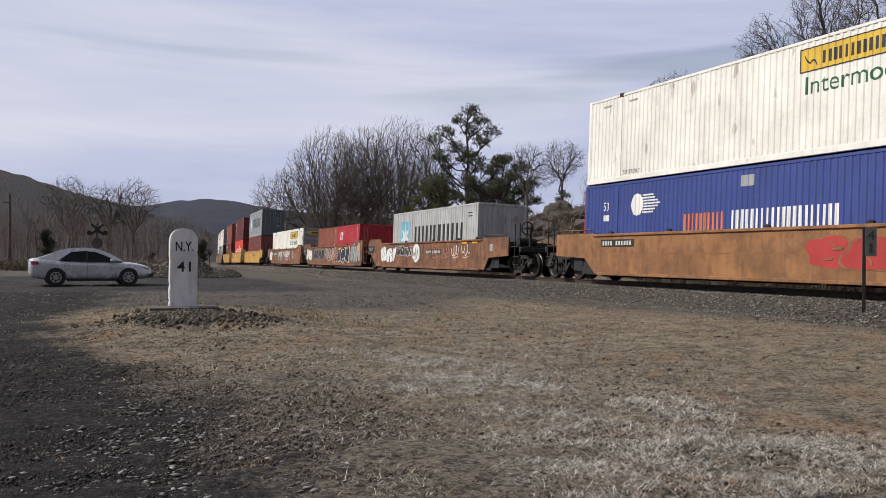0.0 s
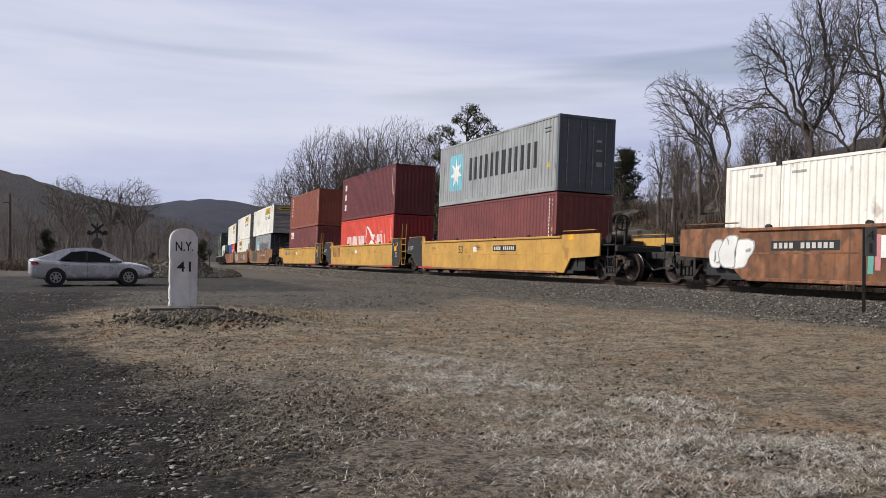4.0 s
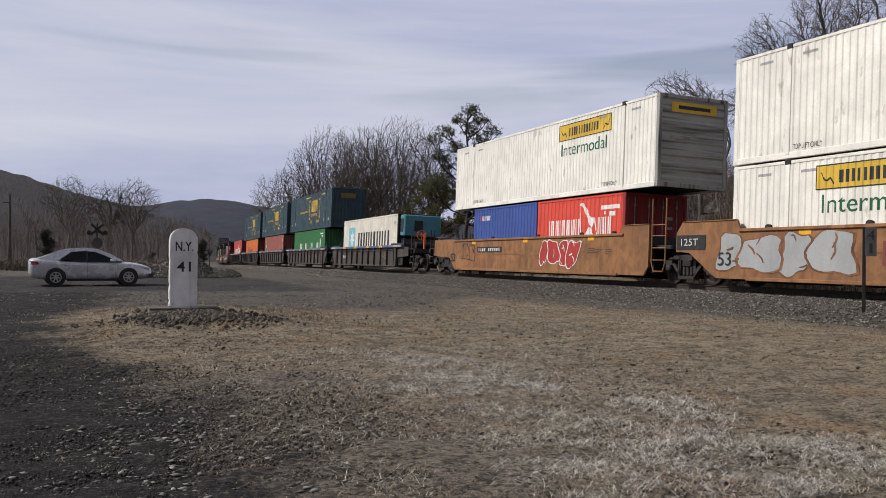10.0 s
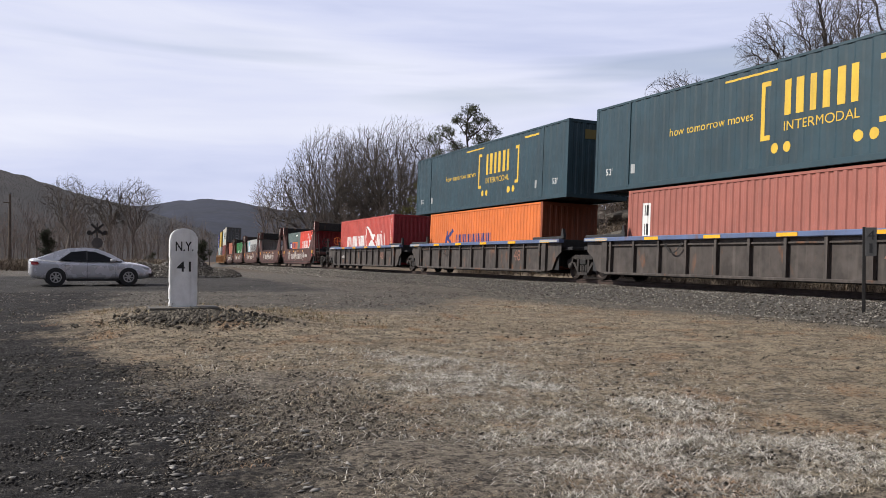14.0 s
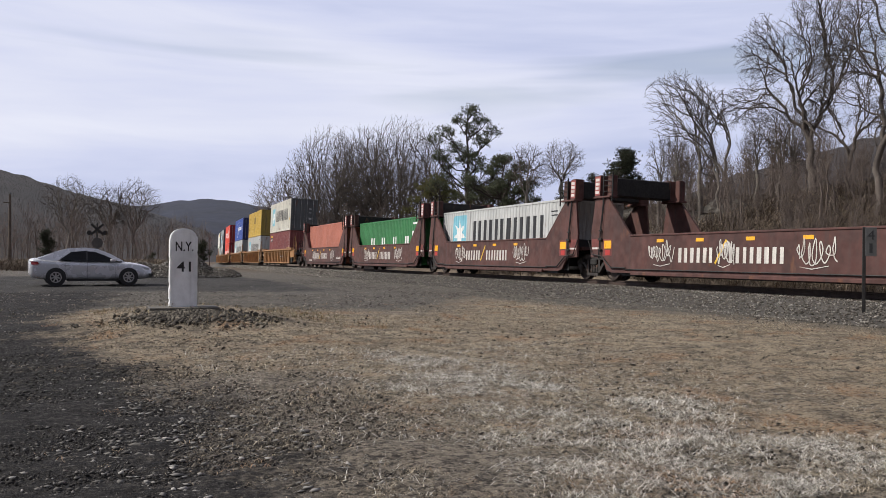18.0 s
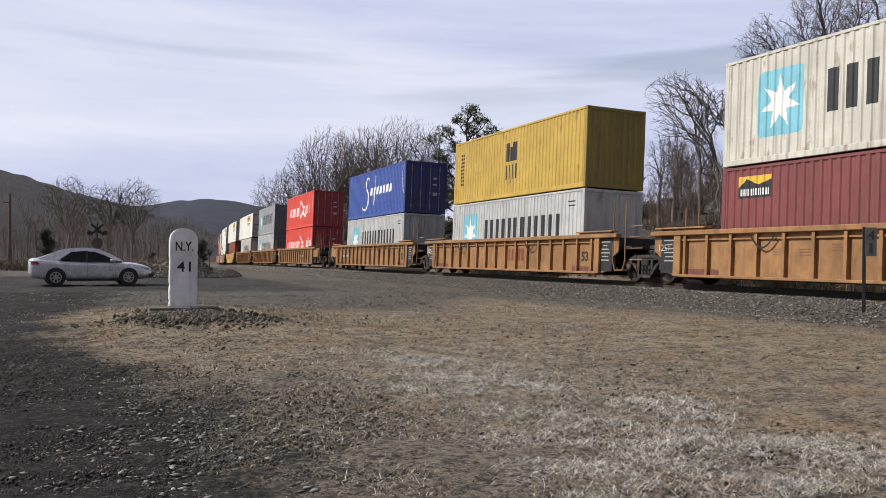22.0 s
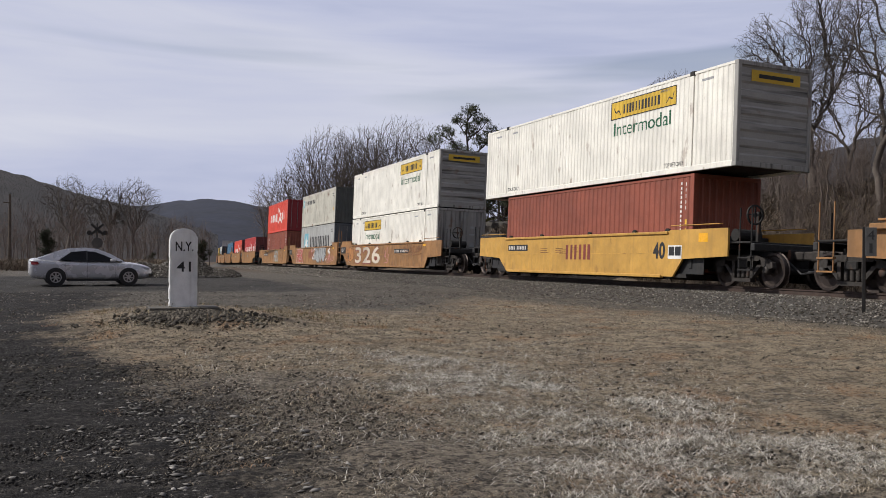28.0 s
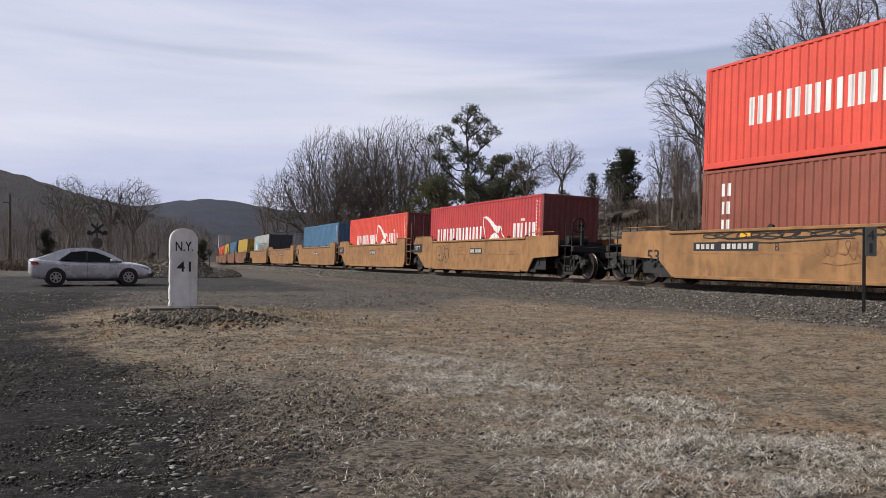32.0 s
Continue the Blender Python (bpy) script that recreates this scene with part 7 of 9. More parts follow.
def bubble_tag(parent, y, x0, x1, z0, z1, n, fill, line, seed):
    """Rounded sprayed shapes with an outline, side by side; no letters."""
    rnd = random.Random(seed)
    cuts = [x0]
    for i in range(n):
        cuts.append(cuts[-1] + rnd.uniform(0.7, 1.3))
    k0 = (x1 - x0) / (cuts[-1] - x0)
    cuts = [x0 + (c - x0) * k0 for c in cuts]
    for i in range(n):
        w = cuts[i + 1] - cuts[i]
        cx, cz = (cuts[i] + cuts[i + 1]) / 2, (z0 + z1) / 2 + rnd.uniform(-0.05, 0.05)
        a, b, k = w * 0.58, (z1 - z0) / 2 * rnd.uniform(0.86, 1.05), 26
        ph, ph2, lean = rnd.uniform(0, 6), rnd.uniform(0, 6), rnd.uniform(-0.12, 0.22)
        pts = []
        for j in range(k):
            t = 2 * math.pi * j / k
            sq = 1.0 / max(abs(math.cos(t)), abs(math.sin(t))) ** rnd.uniform(0.55, 0.8)
            r = min(1.25, sq) * (1 + 0.11 * math.sin(3 * t + ph) + 0.07 * math.sin(5 * t + ph2))
            pts.append((cx + a * r * 0.86 * math.cos(t) + lean * (z1 - z0) * math.sin(t), min(z1 + 0.05, max(z0 - 0.03, cz + b * r * 0.84 * math.sin(t)))))
        big = [(cx + (x - cx) * 1.12, cz + (z - cz) * 1.08) for x, z in pts]
        spray([(Geo().flat(big, 0), line, "graffiti_outline"), (Geo().flat(pts, 0), fill, "graffiti_fill")], parent, y - 0.006 * (i % 2))
        for q in range(rnd.randint(1, 3)):
            u0, v0 = rnd.uniform(-0.5, 0.4), rnd.uniform(-0.7, 0.6)
            du, dv = rnd.choice(((0.1, 0.7), (0.5, 0.15), (-0.3, 0.5), (0.35, -0.5)))
            P = lambda u, v: (cx + a * max(-0.75, min(0.75, u)), cz + b * max(-0.8, min(0.8, v)))
            spray([(brush(curve_through([P(u0, v0), P(u0 + du * 0.6 + 0.1, v0 + dv * 0.5), P(u0 + du, v0 + dv)], 4), rnd.uniform(0.03, 0.08)), line, "graffiti_line")], parent, y - 0.016)


def scribble(parent, y, x0, x1, z0, z1, m, seed, n=10, w=0.035):
    """A sprayed tag of overlapping loops and dashes; no letters."""
    rnd = random.Random(seed)
    pts, ph = [], rnd.uniform(0, 6)
    W, Hh, mid = x1 - x0, (z1 - z0) / 2, (z0 + z1) / 2
    for i in range(2 * n):
        t = (i + 0.5) / (2 * n)
        ph += rnd.uniform(0.7, 1.9)
        k = rnd.uniform(0.35, 1.1)
        pts.append((x0 + W * t + W * 0.09 * k * math.cos(ph), mid + Hh * k * math.sin(ph) + 0.08 * Hh * math.sin(t * 9)))
    strokes = [(brush(curve_through(pts, 4), w, False), m, "graffiti_line")]
    a = rnd.uniform(0.0, 0.3)
    strokes.append((brush([(x0 + W * a, z0 - 0.05), (x0 + W * (a + 0.3), z0 - 0.1), (x0 + W * (a + 0.7), z0 - 0.02)], w * 0.8), m, "graffiti_line"))
    spray(strokes, parent, y)


def number_plate_bars(parent, y, x, z, w=2.0, h=0.24, ground=True):
    """A black panel with white bars where the car's mark stands."""
    if ground:
        spray([(Geo().flat([(x, z), (x + w, z), (x + w, z + h), (x, z + h)], 0), P_BLACK, "mark_panel")], parent, y)
    k = w / 2.0
    g1, g2 = Geo(), Geo()
    for g, n, a, c in ((g1, 4, 0.10, 0.74), (g2, 6, 0.92, 1.90)):
        for i in range(n):
            q, r = x + k * (a + (c - a) * i / n), x + k * (a + (c - a) * (i + 0.68) / n)
            g.flat([(q, z + 0.05), (r, z + 0.05), (r, z + h - 0.05), (q, z + h - 0.05)], 0)
    spray([(g1, P_FADED, "mark_bar"), (g2, P_FADED, "mark_bar")], parent, y - 0.006)


def fat_word(parent, y, txt, x0, x1, z0, z1, fill, line):
    """A sprayed word in fat capitals with an outline."""
    words(txt, z1 - z0, line, parent, x0, y, z0, x1 - x0, "graffiti_outline", bold=0.045)
    words(txt, (z1 - z0) * 0.90, fill, parent, x0 + 0.06, y - 0.006, z0 + (z1 - z0) * 0.05, x1 - x0 - 0.12, "graffiti_lettering", bold=0.014)


def splashes(parent, y, x0, x1, z0, z1, m, n, seed):
    """Loose round paint spots."""
    rnd = random.Random(seed)
    for i in range(n):
        cx, cz, r = rnd.uniform(x0, x1), rnd.uniform(z0, z1), rnd.uniform(0.03, 0.16) * rnd.uniform(0.5, 1.0)
        spray([(Geo().flat([(cx + r * math.cos(t * 0.57), cz + r * math.sin(t * 0.57)) for t in range(11)], 0), m, "paint_spot")], parent, y - 0.002 * (i % 3))


def car_end(ob, sx, p, coupler, mat, brake=False, posts=True, post_mat=None):
    """End platform, steps, grab irons, coupler or articulated joint at one end (sx is +1 forward)."""
    S = Matrix.Diagonal((sx, 1, 1, 1))
    x0 = p - 1.75

    def add(name, geo, m, key, label=""):
        return part(name, geo, m, ob, label, key=(key, sx, round(p, 2)), at=S)
    add("end_platform", lambda: Geo().box(x0, p - (0.15 if coupler else 0.45), -1.25, 1.25, 1.02, 1.14, 0.015), mat, ("plat", coupler))
    add("truck_housing", lambda: Geo().box(p - 2.25, p + (0.7 if coupler else -0.03), -0.62, 0.62, 0.40, 1.03, 0.03), CAR_BLACK, ("hous", coupler))
    # added black sheet, near side only, hides the container behind the arch
    add("well_end_plate", lambda: Geo().box(p - 3.4, p - 1.22, -1.35, -1.32, 0.29, 1.05), CAR_BLACK, ("wep", coupler))
    add("end_wall", lambda: Geo().box(x0 - 0.1, x0 + 0.02, -1.38, 1.38, 0.45, 1.45, 0.01), CAR_BLACK, ("endw", coupler))
    add("center_sill", lambda: Geo().box(x0, p + (0.9 if coupler else -0.02), -0.28, 0.28, 0.72, 1.02, 0.02), STEEL_DARK, ("sill", coupler))
    if coupler:
        add("coupler", lambda: Geo().box(p + 0.85, p + 1.75, -0.13, 0.13, 0.74, 0.98, 0.04).box(p + 1.55, p + 2.02, -0.2, 0.2, 0.70, 1.0, 0.05), STEEL, "knuckle")
        add("end_beam", lambda: Geo().box(p + 0.7, p + 0.86, -1.4, 1.4, 0.95, 1.15, 0.02), mat, "beam")
        for yy in (-1.36, 1.36):
            for q in (0.45, 0.9):
                add("grab_post", lambda: Geo().tube((p + q - 0.2, yy, 0.45), (p + q - 0.2, yy, 2.1), 0.022, n=6), post_mat or mat, ("gp", q, yy))
            for zz in (0.43, 0.75):
                add("step", lambda: Geo().box(p + 0.22, p + 0.72, yy - 0.05, yy + 0.05, zz, zz + 0.04), post_mat or mat, ("stp", yy, zz))
        add("air_hose", lambda: Geo().tube((p + 0.9, -0.45, 0.8), (p + 1.5, -0.42, 0.38), 0.03).tube((p + 1.5, -0.42, 0.38), (p + 1.95, -0.4, 0.45), 0.03), P_BLACK, "hose")
        add("walkway", lambda: Geo().box(p - 1.2, p + 0.7, -1.4, 1.4, 1.15, 1.2, 0.01), STEEL_DARK, "walk")
    if posts:
        lx = p - 1.26 if not coupler else p - 0.28
        for yy in (-1.42, 1.42):
            add("ladder_rail", lambda: Geo().tube((lx, yy, 0.62), (lx, yy, 2.55), 0.024, n=6).tube((lx, yy, 0.62), (lx + 0.12, yy, 0.34), 0.022, n=6).tube((lx + 0.12, yy, 0.34), (lx + 0.58, yy, 0.34), 0.022, n=6), post_mat or mat, ("lr", 0, yy, coupler))
            add("ladder_rail", lambda: Geo().tube((lx + 0.7, yy, 0.62), (lx + 0.7, yy, 2.55), 0.024, n=6).tube((lx + 0.7, yy, 0.62), (lx + 0.58, yy, 0.34), 0.022, n=6), post_mat or mat, ("lr", 1, yy, coupler))
        for i, zz in enumerate((0.68, 1.05, 1.42, 1.75)):
            add("rung", lambda: Geo().tube((lx, -1.42, zz), (lx + 0.7, -1.42, zz), 0.017, n=5), post_mat or mat, ("rg", i))
    if brake:
        w = part("brake_wheel", lambda: Geo().ring((0, 0), 0.28, 0.235, -0.02, 0.02, 18).box(-0.24, 0.24, -0.01, 0.01, -0.018, 0.018).box(-0.018, 0.018, -0.01, 0.01, -0.24, 0.24).box(-0.05, 0.05, -0.03, 0.03, -0.05, 0.05), P_ORANGE if brake == "orange" else STEEL_DARK, ob, key=("bw", brake), at=Matrix.Translation((sx * (p + 0.1), -0.75, 1.95)) @ pose(0, 0, 0, 0, 0, 90))
        part("brake_stand", lambda: Geo().box(-0.05, 0.05, -0.05, 0.05, 0, 0.9, 0.01), P_ORANGE if brake == "orange" else STEEL_DARK, ob, key=("bs", brake), at=Matrix.Translation((sx * (p + 0.02), -0.55, 1.15)))
        part("brake_cylinder", lambda: Geo().tube((0, -0.35, 0), (0, 0.45, 0), 0.17, n=14), STEEL_DARK, ob, key="bcyl", at=Matrix.Translation((sx * (p - 0.55), -0.5, 1.42)), smooth=False)


def side_outline(p, fa, ra, top=1.53, raised=1.77, bottom=0.2, lift=2.6, arch=False):
    """Outline of a smooth well side; fa and ra say whether the forward and rear end carry a coupler."""
    def end(coupler, forward=True):
        if coupler:     # long overhang above the truck
            low, tip = (2.45, 0.06) if forward else (2.85, 0.2)
            flat = min(raised, top + 0.04)
            return [(p - low, bottom), (p - low + (0.45 if forward else 0.7), 0.72), (p - tip, 0.80), (p - tip, flat), (p - lift, flat), (p - lift - 0.12, top)]
        if arch:        # ribbed sides reach over the shared truck
            return [(p - 1.95, bottom), (p - 1.6, 0.30), (p - 1.3, 0.75), (p - 0.95, 0.95), (p - 0.95, raised), (p - lift, raised), (p - lift - 0.12, top)]
        if forward:     # cut off short, the ladder stands before it
            return [(p - 1.55, bottom), (p - 1.31, 0.48), (p - 1.31, raised), (p - lift - 0.2, raised), (p - lift - 0.32, top)]
        return [(p - 1.80, bottom), (p - 0.62, 0.90), (p - 0.04, 0.92), (p - 0.04, 1.46), (p - 0.3, raised), (p - lift, raised), (p - lift - 0.12, top)]
    f = end(fa)
    r = [(-x, z) for x, z in end(ra, False)][::-1]
    return f + r


def smooth_car(label, p, body, fa, ra, black_ends=False, group="well cars"):
    """Plate-sided well car unit; p is half the distance between its truck centres."""
    ob = thing("well_car", label, "railway wagon", group)
    for sy in (-1, 1):
        part("side_plate", lambda: Geo().prism(side_outline(p, fa, ra), -0.03, 0.03), body, ob, key=("sp", round(p, 2), fa, ra), at=Matrix.Translation((0, sy * 1.47, 0)))
        part("top_chord", lambda: Geo().box(-p + 2.7, p - 2.7, -0.09, 0.07, 1.45, 1.535, 0.015), body, ob, key=("tc", round(p, 2)), at=Matrix.Translation((0, sy * 1.46, 0)))
        part("crease", lambda: Geo().prism([(-p + 3.0, 0.86), (p - 3.0, 0.86), (p - 3.0, 0.90), (-p + 3.0, 0.90)], -0.012, 0.0), body, ob, key=("cr", round(p, 2)), at=Matrix.Translation((0, sy * 1.492, 0)) if sy < 0 else Matrix.Translation((0, 1.505, 0)))
        part("bottom_sill", lambda: Geo().box(-p + 3.0, p - 3.0, -0.07, 0.05, 0.16, 0.25, 0.012), body if not black_ends else CAR_RUST, ob, key=("bs", round(p, 2)), at=Matrix.Translation((0, sy * 1.47, 0)))
        for sx, cp in ((1, fa), (-1, ra)):
            x = p - 1.47 if cp else (p - 2.05 if sx > 0 else p - 1.45)
            part("end_cover", lambda: Geo().box(-1.1, 1.1, -0.07, 0.05, 0, 0.025, 0.006), body, ob, key="cov", at=Matrix.Translation((sx * x, sy * 1.46, 1.68 if cp else 1.77)) @ Matrix.Diagonal((1.0 if cp or sx < 0 else 0.62, 1, 1, 1)))
        for x in (-0.62, -0.3, 0.12, 0.45, 0.66):
            part("guide_lug", lambda: Geo().prism([(-0.1, 0), (0.1, 0), (0.07, 0.07), (-0.02, 0.1), (-0.09, 0.06)], -0.04, 0.04), STEEL_DARK, ob, key="lug", at=Matrix.Translation((x * p, sy * 1.45, 1.53)))
    part("floor", lambda: Geo().box(-p + 1.9, p - 1.9, -1.42, 1.42, 0.18, 0.29), STEEL_DARK, ob, key=("fl", round(p, 2)))
    for i in range(5):
        part("cross_beam", lambda: Geo().box(-0.12, 0.12, -1.42, 1.42, 0.12, 0.20, 0.01), STEEL_DARK, ob, key="xb", at=Matrix.Translation((-p * 0.66 + i * p * 0.33, 0, 0)))
    y = -1.505
    if black_ends:
        for sx, cp in ((1, fa), (-1, ra)):
            if cp:
                continue
            if sx > 0:
                pts = [(p - 1.32, 0.50), (p - 1.32, 1.76), (p - 2.72, 1.76), (p - 2.72, 1.0), (p - 2.62, 0.22), (p - 1.56, 0.22)]
            else:
                pts = [(-p + 1.79, 0.22), (-p + 0.63, 0.91), (-p + 0.05, 0.93), (-p + 0.05, 1.45), (-p + 0.31, 1.76), (-p + 2.3, 1.76), (-p + 2.3, 1.0), (-p + 2.45, 0.22)]
            spray([(Geo().flat(pts, 0), CAR_BLACK, "end_panel")], ob, y)
            sx0 = p - 4.2 if sx > 0 else -p + 2.0
            spray([(Geo().flat([(sx0, 0.17), (sx0 + 1.9, 0.17), (sx0 + 1.9, 0.27), (sx0, 0.27)], 0), P_RED, "red_sill_mark")], ob, y - 0.04)
            if sx > 0:
                words("48", 0.12, P_WHITE, ob, p - 2.6, y - 0.01, 1.38, 0.14); words("53", 0.12, P_WHITE, ob, p - 1.75, y - 0.01, 1.36, 0.14)
                reflectors(ob, y - 0.012, [p - 2.3], 1.08, 0.42, 0.27)
                for q in range(4):
                    spray([(Geo().flat([(p - 2.1, 0.98 - q * 0.075), (p - 1.78, 0.98 - q * 0.075), (p - 1.78, 1.02 - q * 0.075), (p - 2.1, 1.02 - q * 0.075)], 0), P_SILVER, "small_notice")], ob, y - 0.01)
    if not ra:
        spray([(Geo().flat([(-p + 0.08, 0.98), (-p + 1.35, 0.98), (-p + 1.35, 1.40), (-p + 0.08, 1.40)], 0), CAR_BLACK, "end_plate")], ob, y - 0.008)
        words("125T", 0.2, P_FADED, ob, -p + 0.28, y - 0.014, 1.1, 0.75)
    car_end(ob, 1, p, fa, CAR_BLACK, brake=fa, posts=not fa, post_mat=STEEL_DARK if fa else (CAR_YELLOW if black_ends else body))
    car_end(ob, -1, p, ra, CAR_BLACK, posts=False)
    return ob


def reflectors(ob, y, xs, z, w=0.42, h=0.12):
    for x in xs:
        spray([(Geo().flat([(x, z), (x + w, z), (x + w, z + h), (x, z + h)], 0), REFLECT, "reflector")], ob, y)


def notices(ob, y, p, m=P_BLACK, seed=0):
    rnd = random.Random(seed)
    for i in range(4):
        x, z = rnd.uniform(-p + 3.4, p - 3.6), rnd.uniform(0.95, 1.25)
        for q in range(3):
            spray([(Geo().flat([(x, z - q * 0.07), (x + rnd.uniform(0.3, 0.7), z - q * 0.07), (x + 0.5, z - q * 0.07 + 0.02), (x, z - q * 0.07 + 0.02)], 0), m, "small_notice")], ob, y)


def ribbed_car(label, p, body, fa, ra, top=1.54, dark=False, group="well cars"):
    """Well car unit with upright ribs along its sides."""
    ob = thing("ribbed_well_car", label, "railway wagon", group)
    for sy in (-1, 1):
        part("side_plate", lambda: Geo().prism(side_outline(p, fa, ra, top - 0.12, top - 0.12, 0.24, arch=True), -0.02, 0.02), body, ob, key=("rsp", round(p, 2), fa, ra, top), at=Matrix.Translation((0, sy * 1.40, 0)))
        part("top_chord", lambda: Geo().box(-p + 0.9, p - 0.9, -0.11, 0.11, top - 0.14, top, 0.018), CAR_BLUE if dark else body, ob, key=("rtc", round(p, 2), top), at=Matrix.Translation((0, sy * 1.45, 0)))
        part("bottom_sill", lambda: Geo().box(-p + 2.2, p - 2.2, -0.1, 0.08, 0.2, 0.28, 0.012), body, ob, key=("rbs", round(p, 2)), at=Matrix.Translation((0, sy * 1.43, 0)))
        part("side_rail", lambda: Geo().box(-p + 2.3, p - 2.3, -0.04, 0.04, top - 0.30, top - 0.25, 0.008), body, ob, key=("rsr", round(p, 2), top), at=Matrix.Translation((0, sy * 1.44, 0)))
        n = int(round((2 * p - 5.0) / (1.0 if not dark else 1.35)))
        for i in range(n + 1):
            x = -p + 2.5 + i * (2 * p - 5.0) / n
            part("rib", lambda: Geo().prism([(-0.05, 0.28), (0.05, 0.28), (0.05, top - 0.14), (-0.05, top - 0.14)], -0.06, 0.06), body, ob, key=("rib", top), at=Matrix.Translation((x, sy * 1.46, 0)))
        for sx in (-1, 1):
            part("end_rib", lambda: Geo().box(-0.16, 0.16, -0.07, 0.07, 0.22, top - 0.14, 0.01), body, ob, key=("erib", top), at=Matrix.Translation((sx * (p - 2.15), sy * 1.45, 0)))
    part("floor", lambda: Geo().box(-p + 1.9, p - 1.9, -1.36, 1.36, 0.18, 0.29), STEEL_DARK, ob, key=("rfl", round(p, 2)))
    car_end(ob, 1, p, fa, CAR_BLACK, brake="orange" if (dark and fa) else fa, posts=not dark, post_mat=body)
    car_end(ob, -1, p, ra, CAR_BLACK, posts=False, post_mat=body, brake="orange" if (dark and ra) else False)
    if dark:
        part("hanging_hose", lambda: brush(curve_through([(-0.42, top - 0.22), (-0.2, top - 0.45), (0.0, top - 0.52), (0.2, top - 0.44), (0.42, top - 0.22)], 4), 0.05, False), STEEL_DARK, ob, key=("hose", top), at=Matrix.Translation((-0.35 * p, -1.535, 0)))
        for i in range(6):
            part("chord_patch", lambda: Geo().box(-0.35, 0.35, -0.004, 0.004, top - 0.125, top - 0.03), REFLECT, ob, key="cpatch", at=Matrix.Translation((-p + 2.0 + i * (2 * p - 4) / 5, -1.565, 0)))
        for sx in (-1, 1):
            part("pale_patch", lambda: Geo().box(-0.7, 0.7, -0.004, 0.004, top - 0.11, top - 0.04), P_SILVER, ob, key="ppatch", at=Matrix.Translation((sx * (p - 1.7), -1.567, 0)))
            part("guide_rail", lambda: Geo().box(-1.2, 1.2, -0.06, 0.06, 0, 0.1, 0.02).prism([(1.0, 0.1), (1.2, 0.1), (1.12, 0.38), (1.05, 0.38)], -0.05, 0.05), CAR_BLACK, ob, key="guide", at=Matrix.Translation((sx * (p - 2.0), -1.38, top)))
    else:
        for sx, cp in ((1, fa), (-1, ra)):
            if not cp:
                pts = [(-0.42, 0.3), (0.42, 0.3), (0.42, top - 0.15), (-0.42, top - 0.15)]
                spray([(Geo().flat([(sx * (p - 1.72) + a, b) for a, b in pts], 0), CAR_BLACK, "end_panel")], ob, -1.43)
                for q in range(6):
                    w = (0.3, 0.12, 0.22, 0.28, 0.2, 0.25)[q]
                    spray([(Geo().flat([(sx * (p - 1.72) - w, 1.25 - q * 0.12), (sx * (p - 1.72) + w, 1.25 - q * 0.12), (sx * (p - 1.72) + w, 1.285 - q * 0.12), (sx * (p - 1.72) - w, 1.285 - q * 0.12)], 0), P_SILVER, "small_notice")], ob, -1.436)
            spray([(Geo().flat([(sx * (p - 3.1) - 0.8, 0.25), (sx * (p - 3.1) + 0.8, 0.25), (sx * (p - 3.1) + 0.8, 0.44), (sx * (p - 3.1) - 0.8, 0.44)], 0), surface("faded_red_patch", (0.16, 0.05, 0.04), 0.7, 0.3, 4.0), "paint_patch")], ob, -1.425)
            part("end_tray", lambda: Geo().box(-1.15, 1.15, -0.16, 0.10, 0.05, 0.10, 0.01).box(-1.0, -0.9, -0.1, 0.05, 0, 0.06).box(0.9, 1.0, -0.1, 0.05, 0, 0.06), body, ob, key="etray", at=Matrix.Translation((sx * (p - 2.3), -1.42, top)))
        for x in (-0.42, 0.28):
            part("hanging_hose", lambda: brush(curve_through([(-0.42, top - 0.22), (-0.2, top - 0.45), (0.0, top - 0.52), (0.2, top - 0.44), (0.42, top - 0.22)], 4), 0.05, False), STEEL_DARK, ob, key=("hose", top), at=Matrix.Translation((x * p, -1.535, 0)))
    return ob


